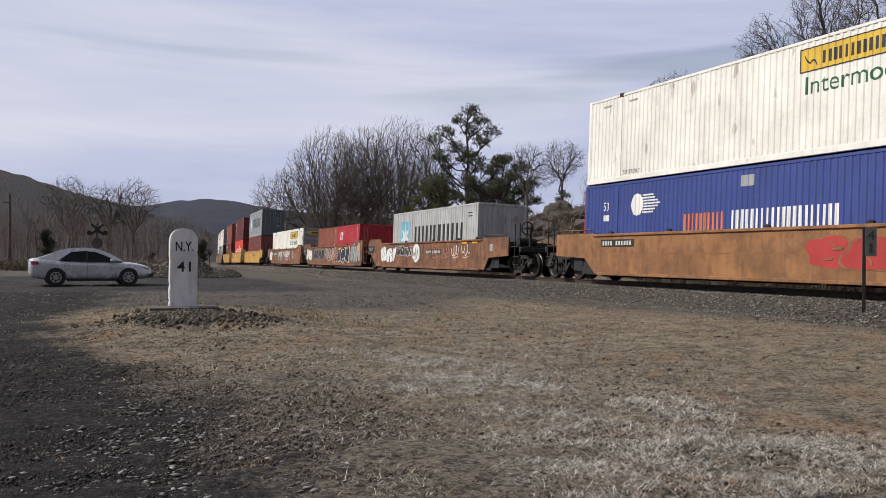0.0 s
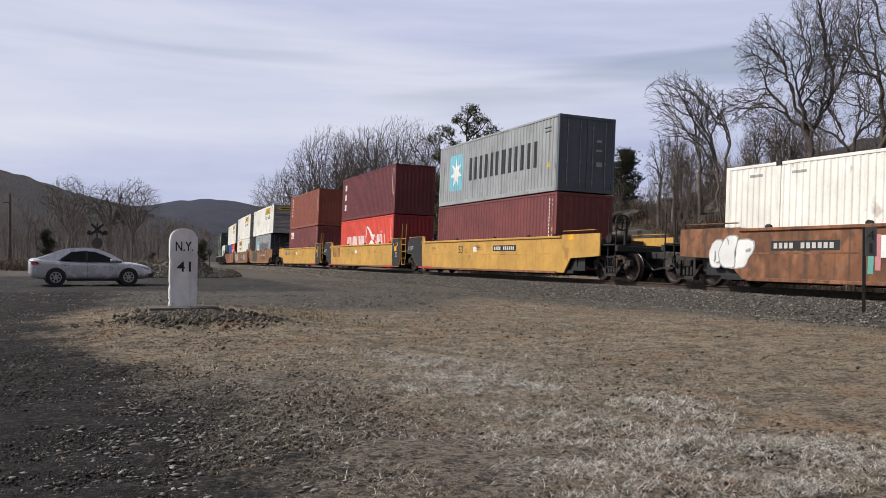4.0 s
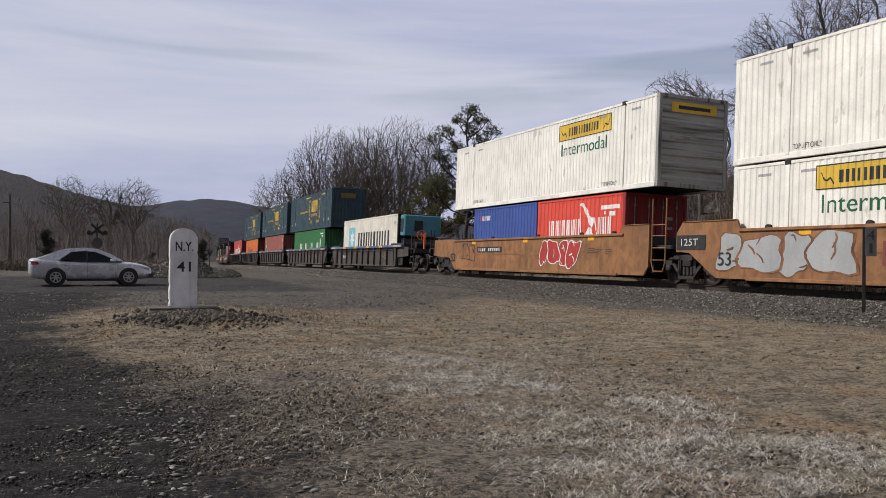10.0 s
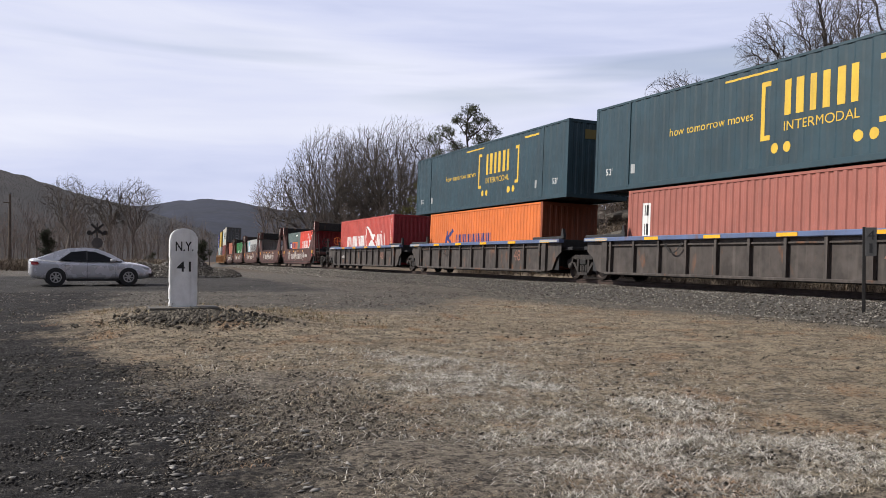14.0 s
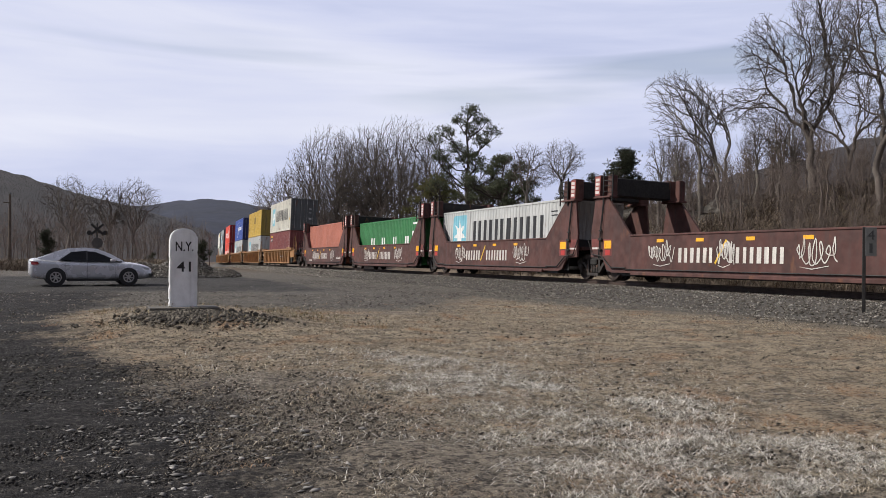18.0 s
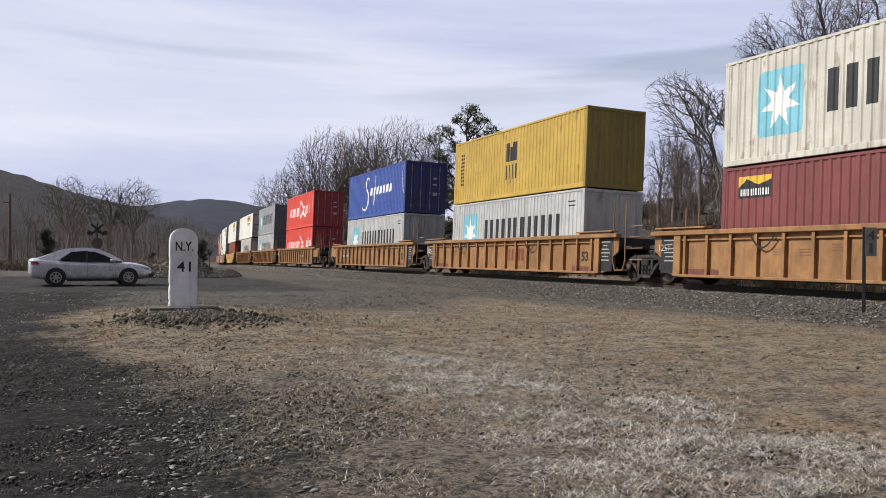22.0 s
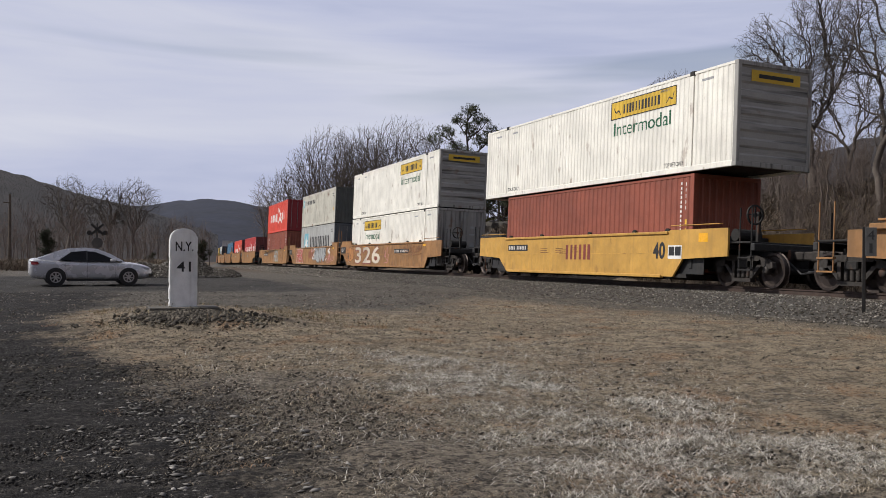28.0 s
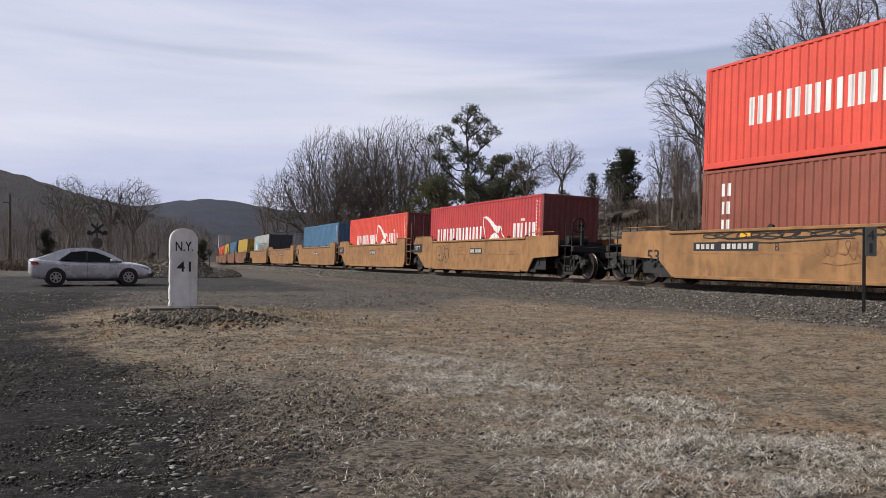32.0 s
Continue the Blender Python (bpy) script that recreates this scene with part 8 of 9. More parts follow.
def bulkhead_car(label, p, fa, ra, group="bulkhead well cars"):
    """Oxide-red well car unit with tall sloped bulkheads at both ends."""
    ob = thing("bulkhead_well_car", label, "railway wagon", group)
    top = 1.48
    for sy in (-1, 1):
        def outline():
            def end(cp):
                if cp:
                    return [(p - 2.35, 0.26), (p - 2.0, 0.36), (p - 1.55, 0.80), (p - 0.35, 0.84), (p - 0.35, 1.2), (p - 0.50, 1.7), (p - 0.62, 2.78), (p - 1.35, 2.78), (p - 2.75, top)]
                return [(p - 1.75, 0.26), (p - 1.45, 0.34), (p - 1.15, 0.74), (p - 0.42, 0.76), (p - 0.42, 1.6), (p - 0.62, 2.78), (p - 1.35, 2.78), (p - 2.75, top)]
            return end(fa) + [(-x, z) for x, z in end(ra)][::-1]
        part("side_plate", lambda: Geo().prism(outline(), -0.035, 0.035), CAR_OXIDE, ob, key=("bsp", round(p, 2), fa, ra), at=Matrix.Translation((0, sy * 1.46, 0)))
        part("bottom_sill", lambda: Geo().box(-p + 2.9, p - 2.9, -0.09, 0.05, 0.2, 0.3, 0.012), CAR_OXIDE, ob, key=("bbs", round(p, 2)), at=Matrix.Translation((0, sy * 1.47, 0)))
        part("top_edge", lambda: Geo().box(-p + 2.75, p - 2.75, -0.06, 0.05, top - 0.06, top, 0.012), CAR_OXIDE, ob, key=("bte", round(p, 2)), at=Matrix.Translation((0, sy * 1.46, 0)))
        for sx in (-1, 1):
            b = part("bulkhead_post", lambda: Geo().box(-0.17, 0.17, -0.17, 0.17, 2.78, 3.52, 0.02), CAR_OXIDE, ob, key="bpost", at=Matrix.Translation((sx * (p - 0.78), sy * 1.36, 0)))
            part("bulkhead_post", lambda: Geo().box(-0.12, 0.12, -0.12, 0.12, 2.78, 3.5, 0.02), CAR_OXIDE, ob, key="bpost2", at=Matrix.Translation((sx * (p - 1.42), sy * 1.36, 0)))
            part("post_foot", lambda: Geo().box(-0.5, 0.5, -0.2, 0.14, 2.74, 2.80, 0.01), CAR_OXIDE, ob, key="bfoot", at=Matrix.Translation((sx * (p - 1.1), sy * 1.38, 0)))
            if sy < 0:
                part("notice_panel", lambda: Geo().box(-0.16, 0.16, -0.006, 0.0, 2.84, 3.48), surface("faded_pink_notice", (0.30, 0.075, 0.065), 0.6, 0.25, 3.0), b, "faded pink-red notice panel", key="bnote", at=Matrix.Translation((0, -0.172, 0)))
                for zz in (2.90, 3.04, 3.18, 3.32):
                    part("notice_text", lambda: Geo().add(*_lines()), P_FADED, b, key="bnl", at=Matrix.Translation((0, -0.182, zz)))
                for zz in (2.95, 3.13, 3.31, 3.46):
                    part("rung", lambda: Geo().tube((-0.28, 0, 0), (0.28, 0, 0), 0.013, n=5), STEEL_DARK, ob, key="brung", at=Matrix.Translation((sx * (p - 1.42), -1.53, zz)))
                for q in (-0.27, 0.27):
                    part("ladder_rail", lambda: Geo().box(-0.02, 0.02, -0.02, 0.02, 2.6, 3.6, 0.004), STEEL_DARK, ob, key="blr", at=Matrix.Translation((sx * (p - 1.42) + q, -1.53, 0)))
                part("control_rod", lambda: Geo().tube((-0.05, 0, 0.72), (0.02, 0, 1.75), 0.02, n=6).tube((0.02, 0, 1.75), (0.16, 0, 2.78), 0.016, n=6).tube((0.05, -0.01, 0.66), (0.10, -0.01, 1.7), 0.014, n=6).tube((0.10, -0.01, 1.7), (0.2, -0.01, 2.78), 0.012, n=6).box(-0.09, 0.13, -0.035, 0.01, 1.32, 1.40, 0.008).box(-0.07, 0.12, -0.035, 0.01, 0.98, 1.04, 0.008).box(-0.06, 0.12, -0.03, 0.01, 1.62, 1.67, 0.008), STEEL_DARK, ob, "dark brake rods and chain", key="brods", at=Matrix.Translation((sx * (p - 1.02), -1.53, 0)))
                part("light_mark", lambda: Geo().box(-0.22, 0.22, -0.004, 0.0, 1.03, 1.09), P_FADED, ob, key="bmark", at=Matrix.Translation((sx * (p - 0.72), -1.497, 0)))
                part("worn_patch", lambda: Geo().box(-0.24, 0.24, -0.003, 0.0, 1.0, 1.38), surface("newer_oxide_patch", (0.15, 0.035, 0.028), 0.6, 0.3, 4.0), ob, key="bworn", at=Matrix.Translation((sx * (p - 0.72), -1.496, 0)))
                part("hand_pipe", lambda: Geo().tube((-2.6, 0, 0.42), (-1.75, 0, 0.42), 0.022, n=6).tube((-1.75, 0, 0.42), (-1.2, 0, 0.78), 0.022, n=6).tube((-1.2, 0, 0.78), (-0.6, 0, 0.86), 0.022, n=6).tube((-0.6, 0, 0.86), (-0.32, 0, 1.35), 0.016, n=6), STEEL_DARK, ob, key=("hpipe", sx), at=Matrix.Translation((sx * p, -1.55, 0)) @ Matrix.Diagonal((sx, 1, 1, 1)))
    for sx in (-1, 1):
        part("bulkhead_beam", lambda: Geo().box(-0.42, 0.2, -1.2, 1.2, 2.84, 3.46, 0.03), STEEL_DARK, ob, key="bbeam", at=Matrix.Translation((sx * (p - 0.92), 0, 0)))
        reflectors(ob, -1.50, [sx * (p - 1.45) - 0.2], 1.05, 0.42, 0.26)
        q = sx * (p - 1.45) - 0.12
        spray([(Geo().flat([(q, 0.83), (q + 0.28, 0.83), (q + 0.28, 1.0), (q, 1.0)], 0), P_RED, "red_reflector")], ob, -1.502)
        spray([(Geo().flat([(sx * (p - 1.45) - 0.26, 0.80), (sx * (p - 1.45) + 0.26, 0.80), (sx * (p - 1.45) + 0.26, 1.36), (sx * (p - 1.45) - 0.26, 1.36)], 0), surface("newer_oxide_patch", (0.15, 0.035, 0.028), 0.6, 0.3, 4.0), "paint_patch")], ob, -1.497)
    part("brake_pipe", lambda: Geo().tube((-p + 2.5, -1.53, 0.38), (p - 2.5, -1.53, 0.38), 0.018, n=5), STEEL_DARK, ob, key=("bbp", round(p, 2)))
    part("floor", lambda: Geo().box(-p + 1.9, p - 1.9, -1.4, 1.4, 0.18, 0.29), STEEL_DARK, ob, key=("bfl", round(p, 2)))
    reflectors(ob, -1.50, [-3.6, -1.75, 0.3, 2.3], 1.22, 0.34, 0.1)
    spray([(glyphs(3, -2.6, -0.95, 0.62, 1.04, 0.1, gap=0.2, seed=3), P_FADED, "lettering"), (glyphs(4, -0.4, 1.75, 0.62, 1.04, 0.1, gap=0.2, seed=4), P_FADED, "lettering"), (brush([(-0.9, 0.6), (-0.45, 1.25)], 0.09), P_YELLOW, "lettering")], ob, -1.50)
    car_end(ob, 1, p, fa, CAR_OXIDE, brake=fa, posts=fa)
    car_end(ob, -1, p, ra, CAR_OXIDE, posts=False)
    return ob


def _lines():
    g = Geo()
    g.flat([(-0.12, 0), (0.12, 0), (0.11, 0.09), (-0.12, 0.1)], 0)
    return g.v, g.f


def build_truck():
    """A cast two-axle truck, resting on the rails."""
    t = thing("railway_truck", "grimy cast-steel two-axle truck with coil springs", "railway truck", "trucks under the train")
    for sy in (-1, 1):
        f = Geo()
        y0, y1 = -0.07, 0.07
        f.prism([(-0.62, 0.70), (0.62, 0.70), (0.70, 0.80), (0.55, 0.86), (-0.55, 0.86), (-0.70, 0.80)], y0, y1)
        for s in (-1, 1):
            f.prism([(s * 0.60, 0.84), (s * 1.12, 0.66), (s * 1.14, 0.52), (s * 1.02, 0.50), (s * 0.72, 0.56), (s * 0.70, 0.70)], y0, y1)
            f.prism([(s * 0.74, 0.60), (s * 0.66, 0.52), (s * 0.30, 0.16), (s * 0.30, 0.30), (s * 0.58, 0.60)], y0, y1)
            f.prism([(s * 0.30, 0.24), (s * 0.40, 0.24), (s * 0.42, 0.74), (s * 0.30, 0.74)], y0, y1)
        f.prism([(-0.36, 0.14), (0.36, 0.14), (0.36, 0.24), (-0.36, 0.24)], y0 - 0.03, y1 + 0.03)
        fr = part("side_frame", f, STEEL, t, at=Matrix.Translation((0, sy * 1.0, 0)))
        for i in (-1, 0, 1):
            part("coil_spring", lambda: Geo().lathe([(0.05, 0), (0.075, 0.02), (0.06, 0.05), (0.078, 0.09), (0.06, 0.12), (0.078, 0.16), (0.06, 0.2), (0.078, 0.24), (0.06, 0.27), (0.07, 0.30)], 10), STEEL, fr, key="spring", at=Matrix.Translation((i * 0.17, 0, 0.24)) @ pose(0, 0, 0, 90), smooth=True)
        for s in (-1, 1):
            part("bearing_cap", lambda: Geo().lathe([(0.05, -0.11), (0.10, -0.10), (0.12, -0.04), (0.12, 0.05)], 14), STEEL, fr, key="bcap", at=Matrix.Translation((s * 0.89, 0.0 if sy < 0 else 0.0, 0.46)) @ (pose(0, 0, 0) if sy < 0 else pose(0, 0, 0, 0, 0, 180)), smooth=True)
    part("bolster", Geo().box(-0.2, 0.2, -1.1, 1.1, 0.5, 0.72, 0.03), STEEL_DARK, t)
    part("brake_beam", Geo().tube((0.42, -0.7, 0.36), (0.42, 0.7, 0.36), 0.04).tube((-0.42, -0.7, 0.36), (-0.42, 0.7, 0.36), 0.04), STEEL_DARK, t)
    for s in (-1, 1):
        ws = part("wheelset", Geo().tube((0, -0.98, 0), (0, 0.98, 0), 0.085, n=10), STEEL_DARK, t, at=Matrix.Translation((s * 0.89, 0, 0.46)))
        for sy in (-1, 1):
            w = part("wheel", lambda: Geo().lathe([(0.10, -0.09), (0.12, -0.085), (0.17, -0.045), (0.36, -0.03), (0.40, -0.07), (0.458, -0.068), (0.46, 0.045), (0.488, 0.065), (0.484, 0.085), (0.40, 0.07), (0.36, 0.0), (0.1, 0.06)], 28), TREAD, ws, key="wheel", at=Matrix.Translation((0, sy * 0.77, 0)) @ (pose(0, 0, 0) if sy < 0 else pose(0, 0, 0, 0, 0, 180)))
    return t

# ---- the train, front to rear ----
FLOOR, DECK = 0.33, 3.27     # foot of lower and of upper containers above the rail head
CONSIST = []                 # (thing, place along the train)
WHEELSETS = []


def ride(ob, u):
    CONSIST.append((ob, u, 0.0))


def load(ob, u, upper=None):
    CONSIST.append((ob, u, FLOOR if upper is None else upper))


L20 = 6.058


def graffiti_a(ob, y):
    bubble_tag(ob, y, -7.3, -4.6, 0.4, 1.35, 5, P_WHITE, P_BLACK, 1)
    bubble_tag(ob, y, -4.3, -1.9, 0.75, 1.35, 5, CAR_BLACK, P_WHITE, 2)
    pts = [(-1.2 + 0.55 * math.cos(t * 0.52) * (1 + 0.15 * math.sin(t * 3)), 0.95 + 0.5 * math.sin(t * 0.52)) for t in range(12)]
    spray([(Geo().flat(pts, 0), P_WHITE, "graffiti_fill")], ob, y)
    scribble(ob, y - 0.01, -1.6, -0.8, 0.7, 1.2, P_BLACK, 3, 6)
    for i in range(4):
        scribble(ob, y, 1.2 + i * 1.25, 2.2 + i * 1.25, 0.8, 1.3, P_PINK if i < 2 else P_WHITE, 20 + i, 8)


def rest_of_train():
    y = -1.505
    # leading unit: two long boxes in an ochre car
    c = smooth_car("rusty ochre well car, faded patches and a black mark panel", 9.75, CAR_OCHRE, False, True)
    number_plate_bars(c, y, -6.55, 1.1, 1.9); bubble_tag(c, y, 2.6, 6.2, 0.45, 1.3, 3, P_RED, CAR_OCHRE, 5)
    ride(c, -18.9)
    load(domestic_box("white 53-foot domestic container with yellow name plate"), -18.75, DECK)
    load(long_blue_box("deep blue 53-foot container with white and orange lettering"), -18.8)
    # three-unit rusty set
    c = smooth_car("rusty brown well car covered in white graffiti", 10.05, CAR_RUST, True, False)
    graffiti_a(c, y); number_plate_bars(c, y, 0.2, 0.88, 2.3); reflectors(c, y, [5.0, 6.2], 1.36, 0.6)
    spray([(Geo().flat([(8.15, 1.0), (8.45, 1.0), (8.45, 1.3), (8.15, 1.3)], 0), P_SILVER, "notice_panel")], c, y)
    ride(c, -42.42)
    load(star_box("grey 40-foot container with black lettering and star emblem"), -42.4)
    c = smooth_car("rusty brown well car with silver and black graffiti", 9.7, CAR_RUST, False, False)
    bubble_tag(c, y, 5.5, 7.9, 0.32, 1.72, 5, P_SILVER, CAR_BLACK, 11); bubble_tag(c, y, 1.95, 5.2, 0.3, 1.5, 3, P_BLACK, P_WHITE, 12)
    bubble_tag(c, y, -5.6, -2.2, 0.5, 1.35, 4, CAR_BLACK, P_SILVER, 13); bubble_tag(c, y, -8.4, -6.4, 0.5, 1.4, 2, P_WHITE, P_BLACK, 14)
    scribble(c, y, -1.9, 0.9, 0.6, 1.4, P_FADED, 15, 26, 0.05); scribble(c, y, 0.2, 1.8, 0.5, 1.4, P_PINK, 16, 20, 0.05); splashes(c, y, -2.0, 1.9, 0.4, 1.4, CAR_BLACK, 14, 17); reflectors(c, y - 0.02, [7.35], 1.15, 0.4, 0.3); reflectors(c, y - 0.02, [1.2, 2.6, 4.2], 1.3, 0.4, 0.12)
    ride(c, -62.17)
    load(plain_box("faded red-brown 20-foot container with small white code", BROWN, 2.591, L20, marks=True, mark=None), -64.85)
    load(plain_box("bright crimson 20-foot container with white ring lettering", paint("crimson_container_paint", (0.45, 0.025, 0.04), streak=0.06), 2.591, L20, mark="rings"), -58.78)
    c = smooth_car("rusty brown well car with pastel graffiti word", 9.75, CAR_RUST, False, True)
    bubble_tag(c, y, -8.2, -6.6, 0.4, 1.35, 3, P_WHITE, P_SILVER, 21); number_plate_bars(c, y, -5.9, 0.95, 2.2)
    words("MAYHEM", 0.95, P_TURQ, c, -2.9, y - 0.004, 0.42, 6.3, "graffiti_lettering"); words("MAYHEM", 0.80, P_PINK, c, -2.7, y - 0.008, 0.50, 5.9, "graffiti_lettering"); words("MAYHEM", 0.5, P_WHITE, c, -2.55, y - 0.012, 0.78, 5.6, "graffiti_lettering")
    scribble(c, y, 4.2, 5.2, 0.7, 1.35, P_WHITE, 22, 8); scribble(c, y, 5.6, 6.6, 0.8, 1.2, P_PINK, 23, 7); reflectors(c, y, [7.0], 1.25, 0.4, 0.2)
    ride(c, -81.63)
    load(domestic_box("white 53-foot domestic container alone in its well"), -81.45)
    # three-unit yellow set
    for i, (u, fa, ra) in enumerate(((-105.17, True, False), (-124.7, False, False), (-144.38, False, True))):
        c = smooth_car("clean yellow well car with black end panels", 9.77, CAR_YELLOW, fa, ra, True)
        if i == 1:
            spray([(glyphs(3, -6.9, -4.9, 0.75, 1.4, 0.13, gap=0.12, seed=30), P_DULLRED, "lettering")], c, y)
        else:
            number_plate_bars(c, y, -6.3 if i == 2 else 1.2, 1.0, 2.2)
        words("53", 0.34, P_BLACK, c, -2.6, y, 0.92, 0.5); words("ABC"[2 - i], 0.18, P_BLACK, c, -1.75, y, 0.95)
        spray([(Geo().flat([(-0.9, 0.98), (-0.5, 0.98), (-0.5, 1.2), (-0.9, 1.2)], 0), P_WHITE, "small_notice")], c, y)
        notices(c, y, 9.77, CAR_RUST, 40 + i); reflectors(c, y, [7.6, -7.9], 1.38, 0.4, 0.18)
        ride(c, u)
    # doors: the side's grey with shade painted in
    load(star_box("light grey 40-foot container with black lettering, shade-darkened doors", 2.896, MIDGREY, "door", paint("shaded_grey_door_paint", (0.10, 0.12, 0.145))), -105.14, DECK)
    load(plain_box("maroon 40-foot container without large lettering", MAROON2), -105.14)
    load(plain_box("dark maroon 40-foot container with three white letters down its edge", MAROON, mark="three"), -124.52, DECK)
    load(pennant_box("bright red 40-foot container with white lettering and pennant", front="wall", low=False), -124.52)
    load(plain_box("red-brown 40-foot container with white name down its edge", BROWN, mark="down"), -144.3, DECK)
    load(plain_box("dull maroon 40-foot container with a white sticker", MAROON2, mark="sticker"), -144.3)
    # three-unit ochre set with graffiti
    for i, (u, fa, ra) in enumerate(((-168.1, True, False), (-187.85, False, False), (-207.4, False, True))):
        c = smooth_car("weathered orange-brown well car with graffiti", 9.8, CAR_OCHRE, fa, ra)
        if i == 0:
            green = surface("dark_green_graffiti_paint", (0.05, 0.075, 0.055), 0.6, 0.3, 1.5)
            spray([(Geo().flat([(-5.85, 0.3), (-1.8, 0.34), (-1.72, 1.46), (-5.9, 1.48)], 0), green, "graffiti_fill")], c, y + 0.001)
            fat_word(c, y - 0.004, "BOOSY", -5.75, -1.85, 0.34, 1.46, green, surface("pale_green_graffiti_paint", (0.22, 0.25, 0.17), 0.6, 0.3, 1.5)); splashes(c, y, -6.3, -1.0, 0.4, 1.2, surface("salmon_paint", (0.42, 0.20, 0.11), 0.7, 0.3, 2.0), 22, 50)
            bubble_tag(c, y, 0.9, 5.9, 0.5, 1.4, 7, CAR_OCHRE, CAR_BLACK, 52); number_plate_bars(c, y - 0.024, 1.45, 0.84, 3.5, 0.3); scribble(c, y - 0.04, 4.9, 5.8, 0.85, 1.5, P_FADED, 53, 9)
        elif i == 1:
            bubble_tag(c, y, -7.9, -3.3, 0.3, 1.45, 4, P_SILVER, CAR_RUST, 55); spray([(glyphs(3, -2.6, -1.1, 0.6, 1.15, 0.12, gap=0.12, seed=30), P_DULLRED, "lettering")], c, y)
            for k in (0.6, 1.7):
                pts = [(k + 0.45 * math.cos(t * 0.42), 0.92 + 0.5 * math.sin(t * 0.42)) for t in range(15)]
                inn = [(k + 0.24 * math.cos(t * 0.42), 0.92 + 0.26 * math.sin(t * 0.42)) for t in range(15)]
                dot = [(k + 0.12 * math.cos(t * 0.42), 0.92 + 0.14 * math.sin(t * 0.42)) for t in range(15)]
                spray([(Geo().flat(pts, 0), P_BLACK, "graffiti_fill"), (Geo().flat(inn, 0), P_WHITE, "graffiti_fill"), (Geo().flat(dot, 0), P_BLACK, "graffiti_fill")], c, y)
            bubble_tag(c, y, 3.2, 6.4, 0.45, 1.3, 4, P_SILVER, P_BLACK, 56)
        else:
            number_plate_bars(c, y, -4.4, 0.95, 2.5); bubble_tag(c, y, 1.5, 4.3, 0.35, 1.45, 4, P_RED, P_WHITE, 57); bubble_tag(c, y, -6.1, -4.7, 0.5, 1.4, 3, CAR_OCHRE, P_BLACK, 58)
        words("53", 0.36, P_BLACK, c, -7.4 if ra else -7.9, y - 0.02, 0.55, 0.52)
        reflectors(c, y, [4.9, 0.0, -5.0], 1.33, 0.4); notices(c, y, 9.8, P_BLACK, 60 + i)
        ride(c, u)
    load(domestic_box("white 53-foot domestic container overhanging the box below, sooty end"), -167.85, DECK)
    # door grey holds the shade under the overhang side of the stack's end
    load(star_box("grey 40-foot container with black lettering under a longer box", 2.896, MIDGREY, "door", paint("deep_shaded_grey_door_paint", (0.05, 0.06, 0.08))), -167.75)
    load(domestic_box("white 53-foot domestic container with sooty front end"), -187.45, DECK)
    load(domestic_box("white 53-foot domestic container with door end forward", True, "door"), -187.4)
    load(domestic_box("white 53-foot domestic container over two short boxes"), -206.95, DECK - 0.305)
    load(plain_box("blue 20-foot container with small red and white maker's mark", BLUE, 2.591, L20, mark="maker", marks=False), -209.87)
    load(pennant_box("bright red 20-foot container with white pennant", 2.591, L=L20, front="door"), -203.75)
    # five-unit dark set
    us = (-230.17, -248.15, -266.1, -284.1, -302.1)
    for i, u in enumerate(us):
        c = ribbed_car("grimy dark well car with worn blue top chord", 9.02, CAR_DARK, i == 0, i == 4, 1.42, True, "dark five-unit well car")
        words("48", 0.42, P_RUSTRED, c, 4.18, -1.43, 0.62, 0.6)
        if i in (0, 4):
            number_plate_bars(c, -1.43, -5.02, 0.62, 1.0, 0.28, True)
        ride(c, u)
    load(reefer_box("cream refrigerated 40-foot container with blue generator"), -229.9)
    for u, low in ((-247.75, -247.9), (-266.0, -266.0), (-284.1, -284.05)):
        load(bracket_box("dark teal 53-foot container with yellow bracketed lettering"), u, DECK - 0.305)
    load(spaced_box("green 40-foot container with four spaced white letters"), -247.9)
    load(plain_box("faded rust-red 40-foot container with white tab", RUSTBOX, 2.591, mark="white_tab"), -266.0)
    load(anchor_box("orange 40-foot container with dark blue lettering"), -284.05)
    load(pennant_box("faded red 40-foot container with white pennant, alone in its well", mat=paint("faded_red_container_paint", (0.50, 0.075, 0.055), streak=0.2), front="wall"), -302.3)
    # five-unit bulkhead set
    for i, u in enumerate((-322.8, -338.68, -354.2, -369.63, -385.05)):
        c = bulkhead_car("oxide-red well car with tall sloped bulkheads and graffiti", 7.76, i == 0, i == 4)
        for q in range(3 if i < 2 else 2):
            scribble(c, -1.51, (-4.2, 1.9, -1.0)[q] + 0.2 * i, (-3.0, 3.2, -0.3)[q] + 0.2 * i, 0.6, 1.25, P_FADED, 70 + 7 * i + q, 19, 0.032)
        if i == 0:
            number_plate_bars(c, -1.51, 2.6, 0.72, 2.0, 0.3, False)
        elif i == 4:
            number_plate_bars(c, -1.51, -4.6, 0.4, 1.2, 0.22, False); number_plate_bars(c, -1.51, 4.6, 0.55, 1.3, 0.25, False)
        ride(c, u)
    load(banner_box("grey-green 20-foot container with navy and orange banner"), -326.05)
    load(pennant_box("bright red 20-foot container with white pennant, in a bulkhead well", 2.591, L=L20, front="wall"), -319.95)
    load(star_box("stained grey 40-foot container with black lettering", 2.591, GREYBOX), -354.3)
    load(spaced_box("green 40-foot container with spaced white letters, in a bulkhead well"), -369.4)
    load(plain_box("faded terracotta 40-foot container in a bulkhead well", TERRA), -384.9)
